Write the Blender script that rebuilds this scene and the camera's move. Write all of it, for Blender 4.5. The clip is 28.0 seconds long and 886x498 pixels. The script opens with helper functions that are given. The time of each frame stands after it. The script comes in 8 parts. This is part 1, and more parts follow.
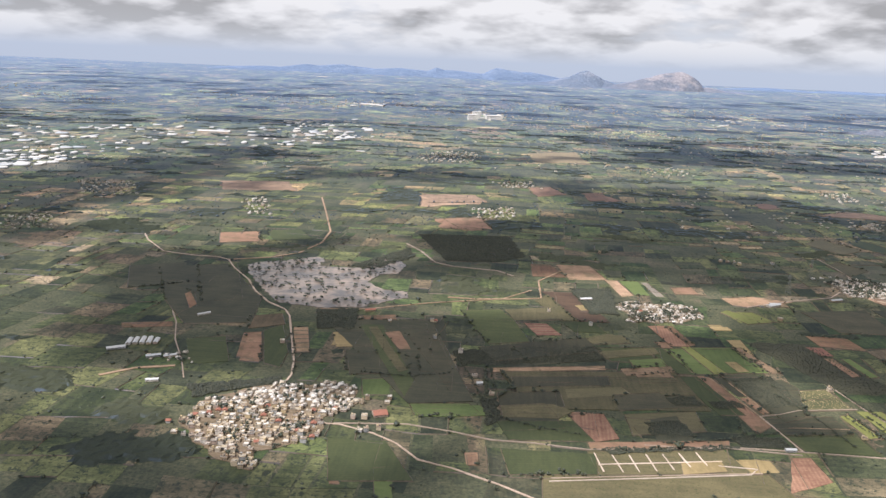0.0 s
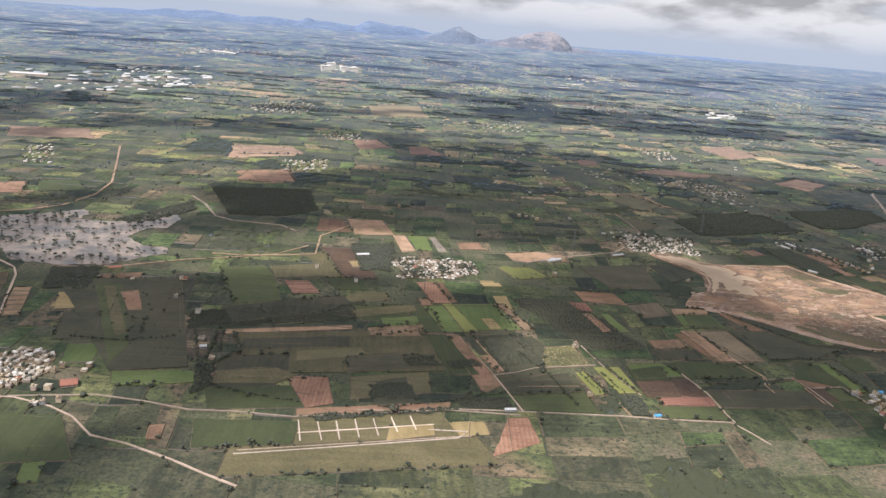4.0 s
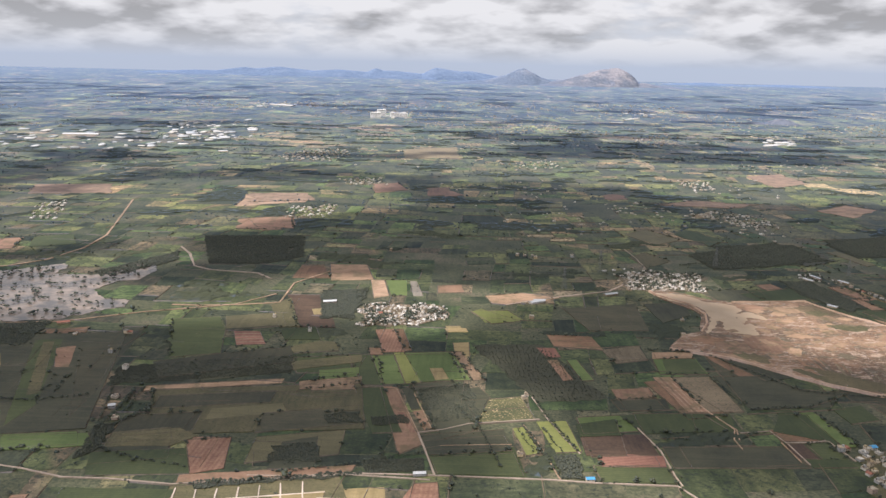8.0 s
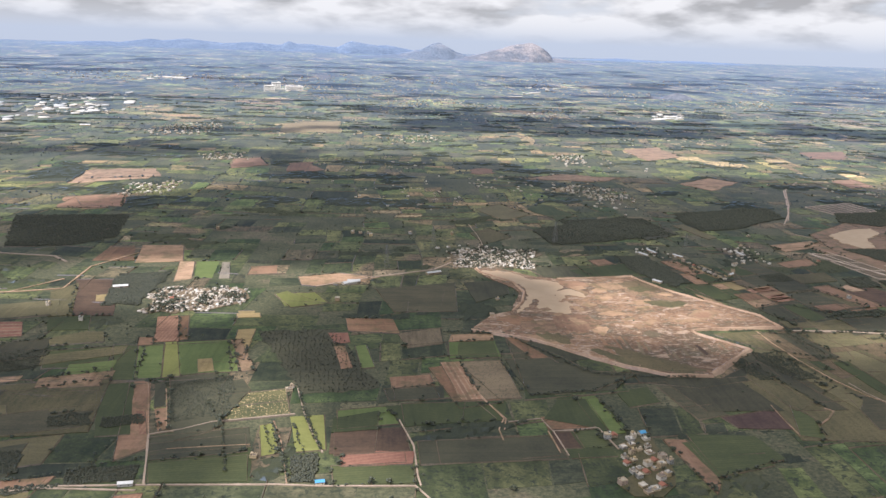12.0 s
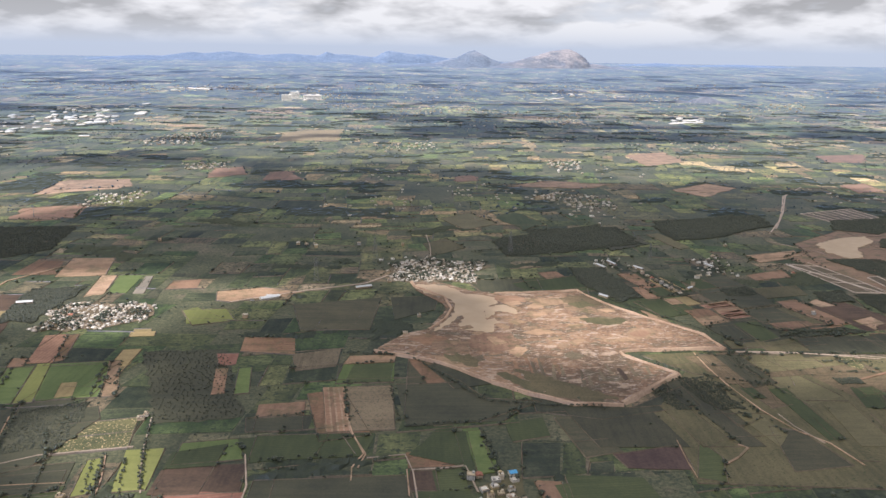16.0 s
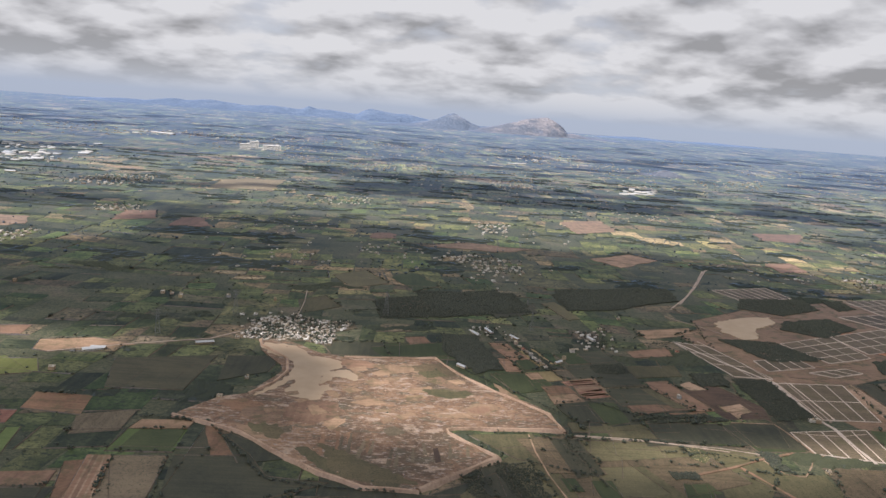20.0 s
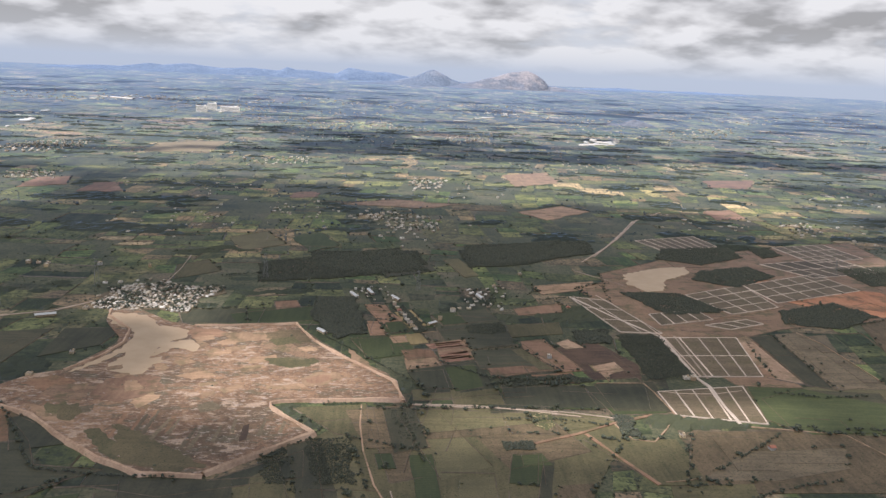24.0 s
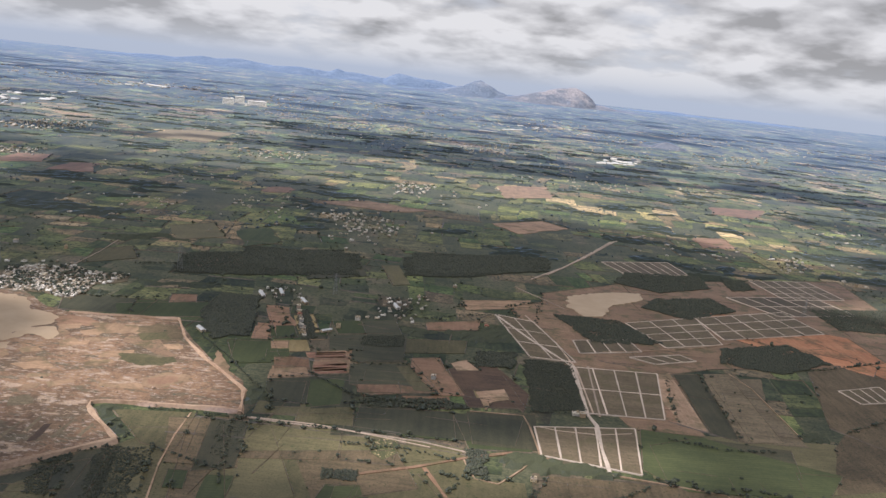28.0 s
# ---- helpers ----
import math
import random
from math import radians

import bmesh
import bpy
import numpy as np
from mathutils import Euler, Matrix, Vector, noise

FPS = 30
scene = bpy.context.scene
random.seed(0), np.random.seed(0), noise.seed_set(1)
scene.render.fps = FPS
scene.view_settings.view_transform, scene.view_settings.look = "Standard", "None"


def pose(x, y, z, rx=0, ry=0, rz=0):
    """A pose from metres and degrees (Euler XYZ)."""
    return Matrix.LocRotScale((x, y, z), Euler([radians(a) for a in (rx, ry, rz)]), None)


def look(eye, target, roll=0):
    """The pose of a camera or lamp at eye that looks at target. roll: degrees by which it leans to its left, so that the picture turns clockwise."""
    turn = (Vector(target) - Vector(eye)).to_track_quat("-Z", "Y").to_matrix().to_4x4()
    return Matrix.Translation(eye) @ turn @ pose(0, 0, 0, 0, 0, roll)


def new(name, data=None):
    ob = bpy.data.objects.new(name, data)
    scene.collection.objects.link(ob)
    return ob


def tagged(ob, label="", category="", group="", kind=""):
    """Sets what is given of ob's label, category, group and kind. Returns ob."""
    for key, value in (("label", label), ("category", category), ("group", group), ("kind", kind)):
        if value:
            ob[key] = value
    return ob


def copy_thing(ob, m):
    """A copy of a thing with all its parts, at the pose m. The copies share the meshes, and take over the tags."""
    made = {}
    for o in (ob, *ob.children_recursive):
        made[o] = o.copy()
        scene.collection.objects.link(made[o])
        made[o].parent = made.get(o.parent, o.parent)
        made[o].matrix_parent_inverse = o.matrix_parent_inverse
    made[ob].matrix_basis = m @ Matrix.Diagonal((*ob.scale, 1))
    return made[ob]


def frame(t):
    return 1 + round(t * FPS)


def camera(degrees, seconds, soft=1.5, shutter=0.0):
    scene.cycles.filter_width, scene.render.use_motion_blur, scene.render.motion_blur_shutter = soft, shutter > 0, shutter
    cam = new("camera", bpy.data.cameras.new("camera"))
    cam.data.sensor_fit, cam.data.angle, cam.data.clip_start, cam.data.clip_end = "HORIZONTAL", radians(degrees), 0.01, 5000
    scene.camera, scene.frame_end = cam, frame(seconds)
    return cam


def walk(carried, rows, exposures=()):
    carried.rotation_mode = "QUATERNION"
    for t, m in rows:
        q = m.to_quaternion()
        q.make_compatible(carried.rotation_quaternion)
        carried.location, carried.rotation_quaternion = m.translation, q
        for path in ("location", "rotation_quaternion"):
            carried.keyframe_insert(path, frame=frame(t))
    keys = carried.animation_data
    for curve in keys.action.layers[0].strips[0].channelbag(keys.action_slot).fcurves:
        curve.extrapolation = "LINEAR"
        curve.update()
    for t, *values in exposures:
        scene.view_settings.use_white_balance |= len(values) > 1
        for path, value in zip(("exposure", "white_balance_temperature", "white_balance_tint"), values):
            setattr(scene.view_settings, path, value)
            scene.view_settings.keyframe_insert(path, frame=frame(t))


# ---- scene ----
cam = camera(58.0, 28.0)
# seconds, eye x, y, z, turns about x, y, z
ROWS = [
    (0.0, 0.00, 0.00, 87.96, 76.70, -2.36, 0.22),
    (0.5, 5.10, 1.63, 87.62, 77.47, -3.84, -2.52),
    (1.0, 10.20, 3.25, 87.28, 77.79, -4.58, -3.91),
    (1.5, 15.30, 4.88, 86.94, 78.76, -5.02, -5.25),
    (2.0, 20.40, 6.52, 86.61, 80.29, -5.48, -6.95),
    (2.5, 25.49, 8.15, 86.27, 81.06, -5.49, -7.27),
    (3.0, 30.59, 9.79, 85.94, 80.07, -4.52, -7.29),
    (3.5, 35.68, 11.43, 85.60, 76.79, -4.53, -8.31),
    (5.5, 56.04, 18.01, 84.28, 71.83, -4.44, -6.50),
    (6.0, 61.13, 19.66, 83.96, 74.27, -5.40, -6.43),
    (6.5, 66.21, 21.31, 83.63, 76.60, -4.69, -4.77),
    (7.0, 71.30, 22.97, 83.31, 77.59, -2.33, -2.98),
    (7.5, 76.38, 24.62, 82.98, 77.46, -1.58, -2.93),
    (8.0, 81.46, 26.28, 82.66, 76.91, -1.38, -2.95),
    (8.5, 86.54, 27.95, 82.34, 76.33, -0.40, -2.45),
    (9.0, 91.62, 29.61, 82.02, 76.55, 1.25, -1.43),
    (9.5, 96.69, 31.28, 81.70, 77.33, 0.21, -2.45),
    (10.0, 101.77, 32.95, 81.39, 77.14, -1.38, -4.04),
    (10.5, 106.84, 34.62, 81.07, 76.49, -1.74, -4.87),
    (11.0, 111.92, 36.30, 80.76, 75.74, -1.81, -6.75),
    (11.5, 116.99, 37.97, 80.45, 75.40, -1.90, -8.18),
    (12.0, 122.06, 39.65, 80.13, 75.35, -1.90, -8.28),
    (12.5, 127.13, 41.33, 79.82, 75.39, -1.79, -8.15),
    (14.5, 147.39, 48.08, 78.60, 76.11, -1.06, -6.70),
    (15.0, 152.45, 49.77, 78.29, 76.05, -0.98, -5.78),
    (15.5, 157.51, 51.47, 77.99, 75.98, -0.93, -5.34),
    (16.0, 162.57, 53.17, 77.69, 75.87, -0.86, -5.20),
    (16.5, 167.62, 54.87, 77.39, 75.77, -0.79, -5.22),
    (17.0, 172.68, 56.57, 77.09, 76.01, -1.18, -4.76),
    (17.5, 177.73, 58.27, 76.79, 76.50, -1.65, -4.20),
    (18.0, 182.79, 59.98, 76.49, 78.12, -1.13, -4.41),
    (18.5, 187.84, 61.69, 76.20, 79.13, -0.72, -4.61),
    (19.0, 192.89, 63.40, 75.91, 80.65, -0.74, -4.38),
    (19.5, 197.94, 65.11, 75.61, 81.02, -1.42, -4.60),
    (20.0, 202.98, 66.83, 75.32, 80.20, -4.27, -5.97),
    (20.5, 208.03, 68.55, 75.03, 76.69, -5.49, -7.71),
    (22.5, 228.20, 75.45, 73.88, 74.87, -2.66, -6.90),
    (23.0, 233.24, 77.18, 73.60, 75.55, -2.28, -6.94),
    (23.5, 238.28, 78.91, 73.32, 76.21, -2.22, -6.80),
    (24.0, 243.31, 80.64, 73.04, 77.31, -2.52, -6.80),
    (24.5, 248.35, 82.38, 72.76, 77.57, -2.60, -6.93),
    (25.0, 253.38, 84.12, 72.48, 77.71, -2.63, -7.01),
    (25.5, 258.41, 85.86, 72.20, 78.29, -3.18, -7.36),
    (26.0, 263.45, 87.61, 71.92, 78.50, -4.62, -8.19),
    (26.5, 268.47, 89.35, 71.65, 78.11, -6.21, -9.36),
    (27.0, 273.50, 91.10, 71.38, 76.85, -7.11, -9.73),
    (27.5, 278.53, 92.85, 71.10, 76.82, -6.93, -6.82),
    (28.0, 283.55, 94.61, 70.83, 77.77, -6.16, -2.85),
]
walk(cam, [(t, pose(x, y, z, rx, ry, rz)) for t, x, y, z, rx, ry, rz in ROWS], exposures=[(t, e, 6300.0, 16.5) for t, e in ((0.0, 0.06), (3.0, -0.16), (4.5, 0.16), (6.0, 0.42), (7.0, -0.02), (8.0, -0.02), (10.0, 0.02), (12.0, 0.16), (17.0, 0.10), (18.0, -0.02), (19.0, -0.16), (20.0, -0.22), (22.5, 0.10), (23.0, 0.10), (24.0, 0.0), (25.0, -0.10), (27.0, -0.02), (28.0, -0.12))])

# ---- world and light ----
SUN_AZ, SUN_EL = 232.0, 55.0        # compass degrees from +y towards +x, height over the horizon
world = bpy.data.worlds.new("sky")
scene.world = world
world.use_nodes = True
wn = world.node_tree
sky = wn.nodes.new("ShaderNodeTexSky")
sky.sky_type, sky.sun_disc = "NISHITA", False
sky.sun_elevation, sky.sun_rotation = radians(SUN_EL), radians(SUN_AZ)
sky.air_density, sky.dust_density, sky.ozone_density = 1.0, 1.0, 2.0
background = wn.nodes["Background"]
background.inputs[1].default_value = 0.088
sun_data = bpy.data.lights.new("sun", "SUN")
sun_data.energy, sun_data.angle, sun_data.color = 6.3, radians(0.6), (1.0, 0.965, 0.91)
sun = new("sun", sun_data)
SUN_FROM = Vector((math.sin(radians(SUN_AZ)) * math.cos(radians(SUN_EL)), math.cos(radians(SUN_AZ)) * math.cos(radians(SUN_EL)), math.sin(radians(SUN_EL))))
sun.matrix_world = look(SUN_FROM * 900, (0, 0, 0))


# ---- node helpers ----
def material(name):
    m = bpy.data.materials.new(name)
    m.use_nodes = True
    nt = m.node_tree
    for n in list(nt.nodes):
        nt.nodes.remove(n)
    out = nt.nodes.new("ShaderNodeOutputMaterial")
    return m, nt, out


def node(nt, kind, inputs=None, **props):
    n = nt.nodes.new(kind)
    for k, v in props.items():
        setattr(n, k, v)
    for k, v in (inputs or {}).items():
        if isinstance(v, bpy.types.NodeSocket):
            nt.links.new(v, n.inputs[k])
        else:
            n.inputs[k].default_value = v
    return n


def ramp(nt, fac, stops, mode="LINEAR"):
    r = nt.nodes.new("ShaderNodeValToRGB")
    r.color_ramp.interpolation = mode
    els = r.color_ramp.elements
    while len(els) < len(stops):
        els.new(0.5)
    for e, (p, c) in zip(els, stops):
        e.position = p
        e.color = (*c, 1) if len(c) == 3 else c
    nt.links.new(fac, r.inputs[0])
    return r.outputs[0]


def mathn(nt, op, a, b=0.0, clamp=False):
    n = node(nt, "ShaderNodeMath", operation=op, use_clamp=clamp)
    for i, v in enumerate((a, b)):
        if isinstance(v, bpy.types.NodeSocket):
            nt.links.new(v, n.inputs[i])
        else:
            n.inputs[i].default_value = v
    return n.outputs[0]


def mix(nt, fac, a, b, blend="MIX"):
    n = node(nt, "ShaderNodeMix", data_type="RGBA", blend_type=blend)
    for i, v in ((0, fac), (6, a), (7, b)):
        if isinstance(v, bpy.types.NodeSocket):
            nt.links.new(v, n.inputs[i])
        elif i == 0:
            n.inputs[0].default_value = v
        else:
            n.inputs[i].default_value = (*v, 1)
    return n.outputs[2]


def noise_tex(nt, vec, scale, detail=4.0, rough=0.55, out="Fac"):
    return node(nt, "ShaderNodeTexNoise", {"Vector": vec, "Scale": scale, "Detail": detail, "Roughness": rough}).outputs[out]


def place(nt):
    return node(nt, "ShaderNodeNewGeometry").outputs["Position"]


def haze_sheen(nt, out, colour, normal=None, gloss=0.62, floor=0.030):
    """Dull ground; dim blue sky gloss imitates haze, more so at a flat angle."""
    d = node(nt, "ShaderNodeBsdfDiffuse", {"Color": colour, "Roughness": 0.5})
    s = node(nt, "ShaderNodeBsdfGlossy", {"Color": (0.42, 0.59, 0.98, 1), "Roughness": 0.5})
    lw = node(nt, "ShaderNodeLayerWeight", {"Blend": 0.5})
    # gloss is the haze of distance, floor an even veil that lifts the darks
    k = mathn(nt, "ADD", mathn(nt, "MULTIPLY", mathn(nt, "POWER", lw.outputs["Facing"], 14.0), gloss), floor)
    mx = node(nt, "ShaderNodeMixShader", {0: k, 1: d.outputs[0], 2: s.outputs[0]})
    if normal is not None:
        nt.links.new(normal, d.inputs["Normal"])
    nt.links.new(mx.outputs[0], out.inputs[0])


def bump(nt, height, strength, distance):
    return node(nt, "ShaderNodeBump", {"Height": height, "Strength": strength, "Distance": distance}).outputs[0]


# ---- cloudy sky ----
def cloud_noise(lift):
    """Heaped cumulus on a flat ceiling, seen from below; lift looks a little higher up."""
    d = node(wn, "ShaderNodeTexCoord").outputs["Generated"]
    sep = node(wn, "ShaderNodeSeparateXYZ", {"Vector": d})
    up = mathn(wn, "ADD", mathn(wn, "MULTIPLY", mathn(wn, "MAXIMUM", sep.outputs["Z"], 0.0), 0.6), 0.16 + lift)
    flat = node(wn, "ShaderNodeCombineXYZ", {"X": mathn(wn, "DIVIDE", sep.outputs["X"], up), "Y": mathn(wn, "DIVIDE", sep.outputs["Y"], up), "Z": 0.37}).outputs[0]
    mass = node(wn, "ShaderNodeTexNoise", {"Vector": flat, "Scale": 0.55, "Detail": 2.0, "Roughness": 0.45, "Distortion": 0.3}).outputs["Fac"]
    lump = node(wn, "ShaderNodeTexNoise", {"Vector": flat, "Scale": 2.0, "Detail": 7.0, "Roughness": 0.51, "Distortion": 0.3}).outputs["Fac"]
    puff = node(wn, "ShaderNodeTexVoronoi", {"Vector": flat, "Scale": 2.5, "Detail": 3.0, "Roughness": 0.45, "Lacunarity": 2.2, "Smoothness": 0.6}, feature="SMOOTH_F1").outputs["Distance"]
    dens = mathn(wn, "ADD", mathn(wn, "MULTIPLY", mass, 0.62), mathn(wn, "MULTIPLY", lump, 0.48))
    return mathn(wn, "SUBTRACT", dens, mathn(wn, "MULTIPLY", puff, 0.26)), sep.outputs["Z"], mass


here, high, slow = cloud_noise(0.0)
above, _, _ = cloud_noise(0.013)
cover = ramp(wn, here, [(0.10, (0, 0, 0)), (0.26, (1, 1, 1))])
edge = mathn(wn, "MULTIPLY", mathn(wn, "SUBTRACT", here, above), 4.8)
deep = mathn(wn, "MULTIPLY", mathn(wn, "SUBTRACT", here, 0.42), -0.55)
drift = mathn(wn, "MULTIPLY", mathn(wn, "SUBTRACT", slow, 0.5), -1.5)
tone = mathn(wn, "ADD", mathn(wn, "ADD", edge, deep), mathn(wn, "SUBTRACT", mathn(wn, "ADD", drift, 0.62), mathn(wn, "MULTIPLY", mathn(wn, "MINIMUM", high, 0.2), 0.7)), clamp=True)
cloud_colour = ramp(wn, tone, [(0.0, (4.4, 4.5, 4.45)), (0.30, (6.0, 6.12, 6.08)), (0.55, (7.3, 7.44, 7.34)), (1.0, (9.4, 9.56, 9.36))])
fade = ramp(wn, high, [(0.000, (0, 0, 0)), (0.030, (0.75, 0.75, 0.75)), (0.06, (1, 1, 1))])
low_haze = ramp(wn, high, [(0.0, (6.6, 7.7, 9.3)), (0.022, (7.9, 8.6, 9.5)), (0.10, (8.5, 8.8, 9.2)), (0.5, (4.0, 5.4, 7.6))])
air = mix(wn, 0.75, sky.outputs[0], low_haze)
sky_mix = mix(wn, mathn(wn, "MULTIPLY", cover, fade), air, cloud_colour)
wn.links.new(sky_mix, background.inputs[0])


# ---- materials ----
def soil(name, dark, light, speck=None, rows=0.0, turn=0.0, grain=1.6, weeds=0.0):
    """Earth or crop: two tones at two scales, and furrows (rows: metres from furrow to furrow)."""
    m, nt, out = material(name)
    p = place(nt)
    big = noise_tex(nt, p, 0.09, 6, 0.65)
    fine = noise_tex(nt, p, grain, 6, 0.7)
    f = mathn(nt, "ADD", mathn(nt, "MULTIPLY", big, 0.55), mathn(nt, "MULTIPLY", fine, 0.45))
    rnd = node(nt, "ShaderNodeObjectInfo").outputs["Random"]
    way = mathn(nt, "MULTIPLY", mathn(nt, "ROUND", rnd), 1.57)
    lie = node(nt, "ShaderNodeVectorRotate", {"Vector": p, "Angle": mathn(nt, "ADD", way, 0.07)}, rotation_type="Z_AXIS")
    strip_map = node(nt, "ShaderNodeMapping", {"Vector": lie.outputs[0], "Scale": (0.9, 0.05, 1.0)})
    streak = noise_tex(nt, strip_map.outputs[0], 1.0, 4, 0.6)
    f = mathn(nt, "ADD", mathn(nt, "MULTIPLY", f, 0.72), mathn(nt, "MULTIPLY", streak, 0.28))
    col = ramp(nt, f, [(0.41, dark), (0.58, light)])
    h = fine
    if rows:
        v = node(nt, "ShaderNodeMapping", {"Vector": p, "Rotation": (0, 0, radians(turn))})
        w = node(nt, "ShaderNodeTexWave", {"Vector": v.outputs[0], "Scale": 0.314 / rows, "Distortion": 0.6, "Detail": 2.0, "Detail Scale": 1.0})
        col = mix(nt, mathn(nt, "MULTIPLY", w.outputs["Fac"], 0.45), col, dark)
        h = mathn(nt, "ADD", fine, mathn(nt, "MULTIPLY", w.outputs["Fac"], 0.4))
    if weeds:
        wd = noise_tex(nt, p, 0.16, 7, 0.72)
        col = mix(nt, ramp(nt, wd, [(0.50, (0, 0, 0)), (0.60, (weeds, weeds, weeds))]), col, (0.105, 0.098, 0.050))
    if speck is not None:
        s = noise_tex(nt, p, grain * 1.7, 3, 0.6)
        col = mix(nt, ramp(nt, s, [(0.58, (0, 0, 0)), (0.66, (1, 1, 1))]), col, speck)
    col = mix(nt, 1.0, col, ramp(nt, rnd, [(0, (0.78, 0.74, 0.72)), (1, (1.14, 1.05, 1.02))]), "MULTIPLY")
    haze_sheen(nt, out, col, normal=bump(nt, h, 0.6, 0.08))
    return m


CROPS = {
    "clay": soil("red_clay_soil", (0.175, 0.112, 0.072), (0.275, 0.185, 0.122), weeds=0.6),
    "orange": soil("orange_clay_soil", (0.30, 0.14, 0.07), (0.46, 0.25, 0.14), weeds=0.6),
    "tan": soil("tan_soil", (0.20, 0.14, 0.088), (0.33, 0.24, 0.155), weeds=0.6),
    "sand": soil("sandy_soil", (0.24, 0.17, 0.11), (0.38, 0.285, 0.2), weeds=0.6),
    "bundearth": soil("bund_earth", (0.27, 0.192, 0.128), (0.45, 0.345, 0.245)),
    "pale": soil("pale_track", (0.27, 0.225, 0.175), (0.43, 0.365, 0.295)),
    "brown": soil("brown_soil", (0.13, 0.085, 0.05), (0.24, 0.155, 0.095), weeds=0.6),
    "darkbrown": soil("dark_brown_soil", (0.055, 0.042, 0.028), (0.105, 0.075, 0.048)),
    "maroon": soil("dark_red_crop", (0.072, 0.050, 0.040), (0.122, 0.086, 0.066)),
    "grey": soil("grey_soil", (0.17, 0.16, 0.13), (0.27, 0.25, 0.20)),
    "greybrown": soil("stubble", (0.10, 0.086, 0.054), (0.185, 0.156, 0.102), speck=(0.05, 0.06, 0.03)),
    "furrow": soil("furrowed_clay", (0.15, 0.085, 0.055), (0.33, 0.215, 0.145), rows=1.0, turn=8),
    "redrows": soil("red_row_crop", (0.17, 0.088, 0.062), (0.30, 0.170, 0.122), rows=1.1, turn=80),
    "straw": soil("ripe_straw_crop", (0.2, 0.165, 0.08), (0.31, 0.255, 0.13)),
    "bright": soil("bright_green_crop", (0.082, 0.118, 0.040), (0.122, 0.162, 0.058)),
    "lime": soil("lime_green_crop", (0.148, 0.170, 0.054), (0.198, 0.220, 0.074)),
    "green": soil("green_crop", (0.052, 0.066, 0.028), (0.084, 0.1, 0.042), rows=0.8, turn=86),
    "dark": soil("dark_green_crop", (0.046, 0.050, 0.030), (0.076, 0.078, 0.046), grain=2.4),
    "olive": soil("olive_pasture", (0.08, 0.078, 0.04), (0.138, 0.126, 0.066), speck=(0.05, 0.065, 0.025)),
    "scrub": soil("dry_scrub", (0.078, 0.066, 0.038), (0.165, 0.130, 0.078), speck=(0.045, 0.058, 0.024)),
    "olive2": soil("rough_pasture", (0.092, 0.090, 0.048), (0.145, 0.134, 0.072), speck=(0.06, 0.07, 0.032), grain=2.6),
    "darkscrub": soil("dark_scrub", (0.052, 0.054, 0.032), (0.088, 0.085, 0.050), speck=(0.036, 0.045, 0.024), grain=2.6),
    "bareland": soil("bare_building_land", (0.15, 0.105, 0.068), (0.25, 0.178, 0.118), speck=(0.085, 0.085, 0.045), weeds=0.85),
    "plotground": soil("weedy_plot_ground", (0.092, 0.078, 0.048), (0.165, 0.135, 0.086), speck=(0.06, 0.066, 0.034), weeds=0.6),
    "plotline": soil("gravel_plot_road", (0.40, 0.35, 0.29), (0.58, 0.52, 0.45)),
    "bank": soil("bank_earth", (0.10, 0.085, 0.05), (0.22, 0.18, 0.125)),
    "orchard": soil("young_orchard", (0.08, 0.075, 0.04), (0.14, 0.12, 0.065), speck=(0.03, 0.045, 0.02), grain=2.2),
    "speckle": soil("weedy_field", (0.055, 0.065, 0.03), (0.12, 0.12, 0.055), speck=(0.45, 0.36, 0.22), grain=1.2),
}

GREENS = [
    (0.00, (0.056, 0.064, 0.036)), (0.15, (0.072, 0.084, 0.040)), (0.30, (0.048, 0.053, 0.033)), (0.42, (0.088, 0.098, 0.046)),
    (0.54, (0.084, 0.082, 0.052)), (0.64, (0.070, 0.094, 0.040)), (0.74, (0.108, 0.094, 0.062)), (0.82, (0.112, 0.118, 0.056)), (0.90, (0.140, 0.112, 0.076)), (0.955, (0.118, 0.138, 0.058))]
EARTHS = [
    (0.00, (0.072, 0.082, 0.042)), (0.16, (0.150, 0.116, 0.078)), (0.28, (0.098, 0.100, 0.052)), (0.44, (0.185, 0.142, 0.096)), (0.54, (0.104, 0.116, 0.054)),
    (0.66, (0.190, 0.136, 0.092)), (0.72, (0.135, 0.138, 0.068)), (0.80, (0.115, 0.092, 0.064)), (0.87, (0.180, 0.162, 0.092)), (0.94, (0.26, 0.21, 0.15))]


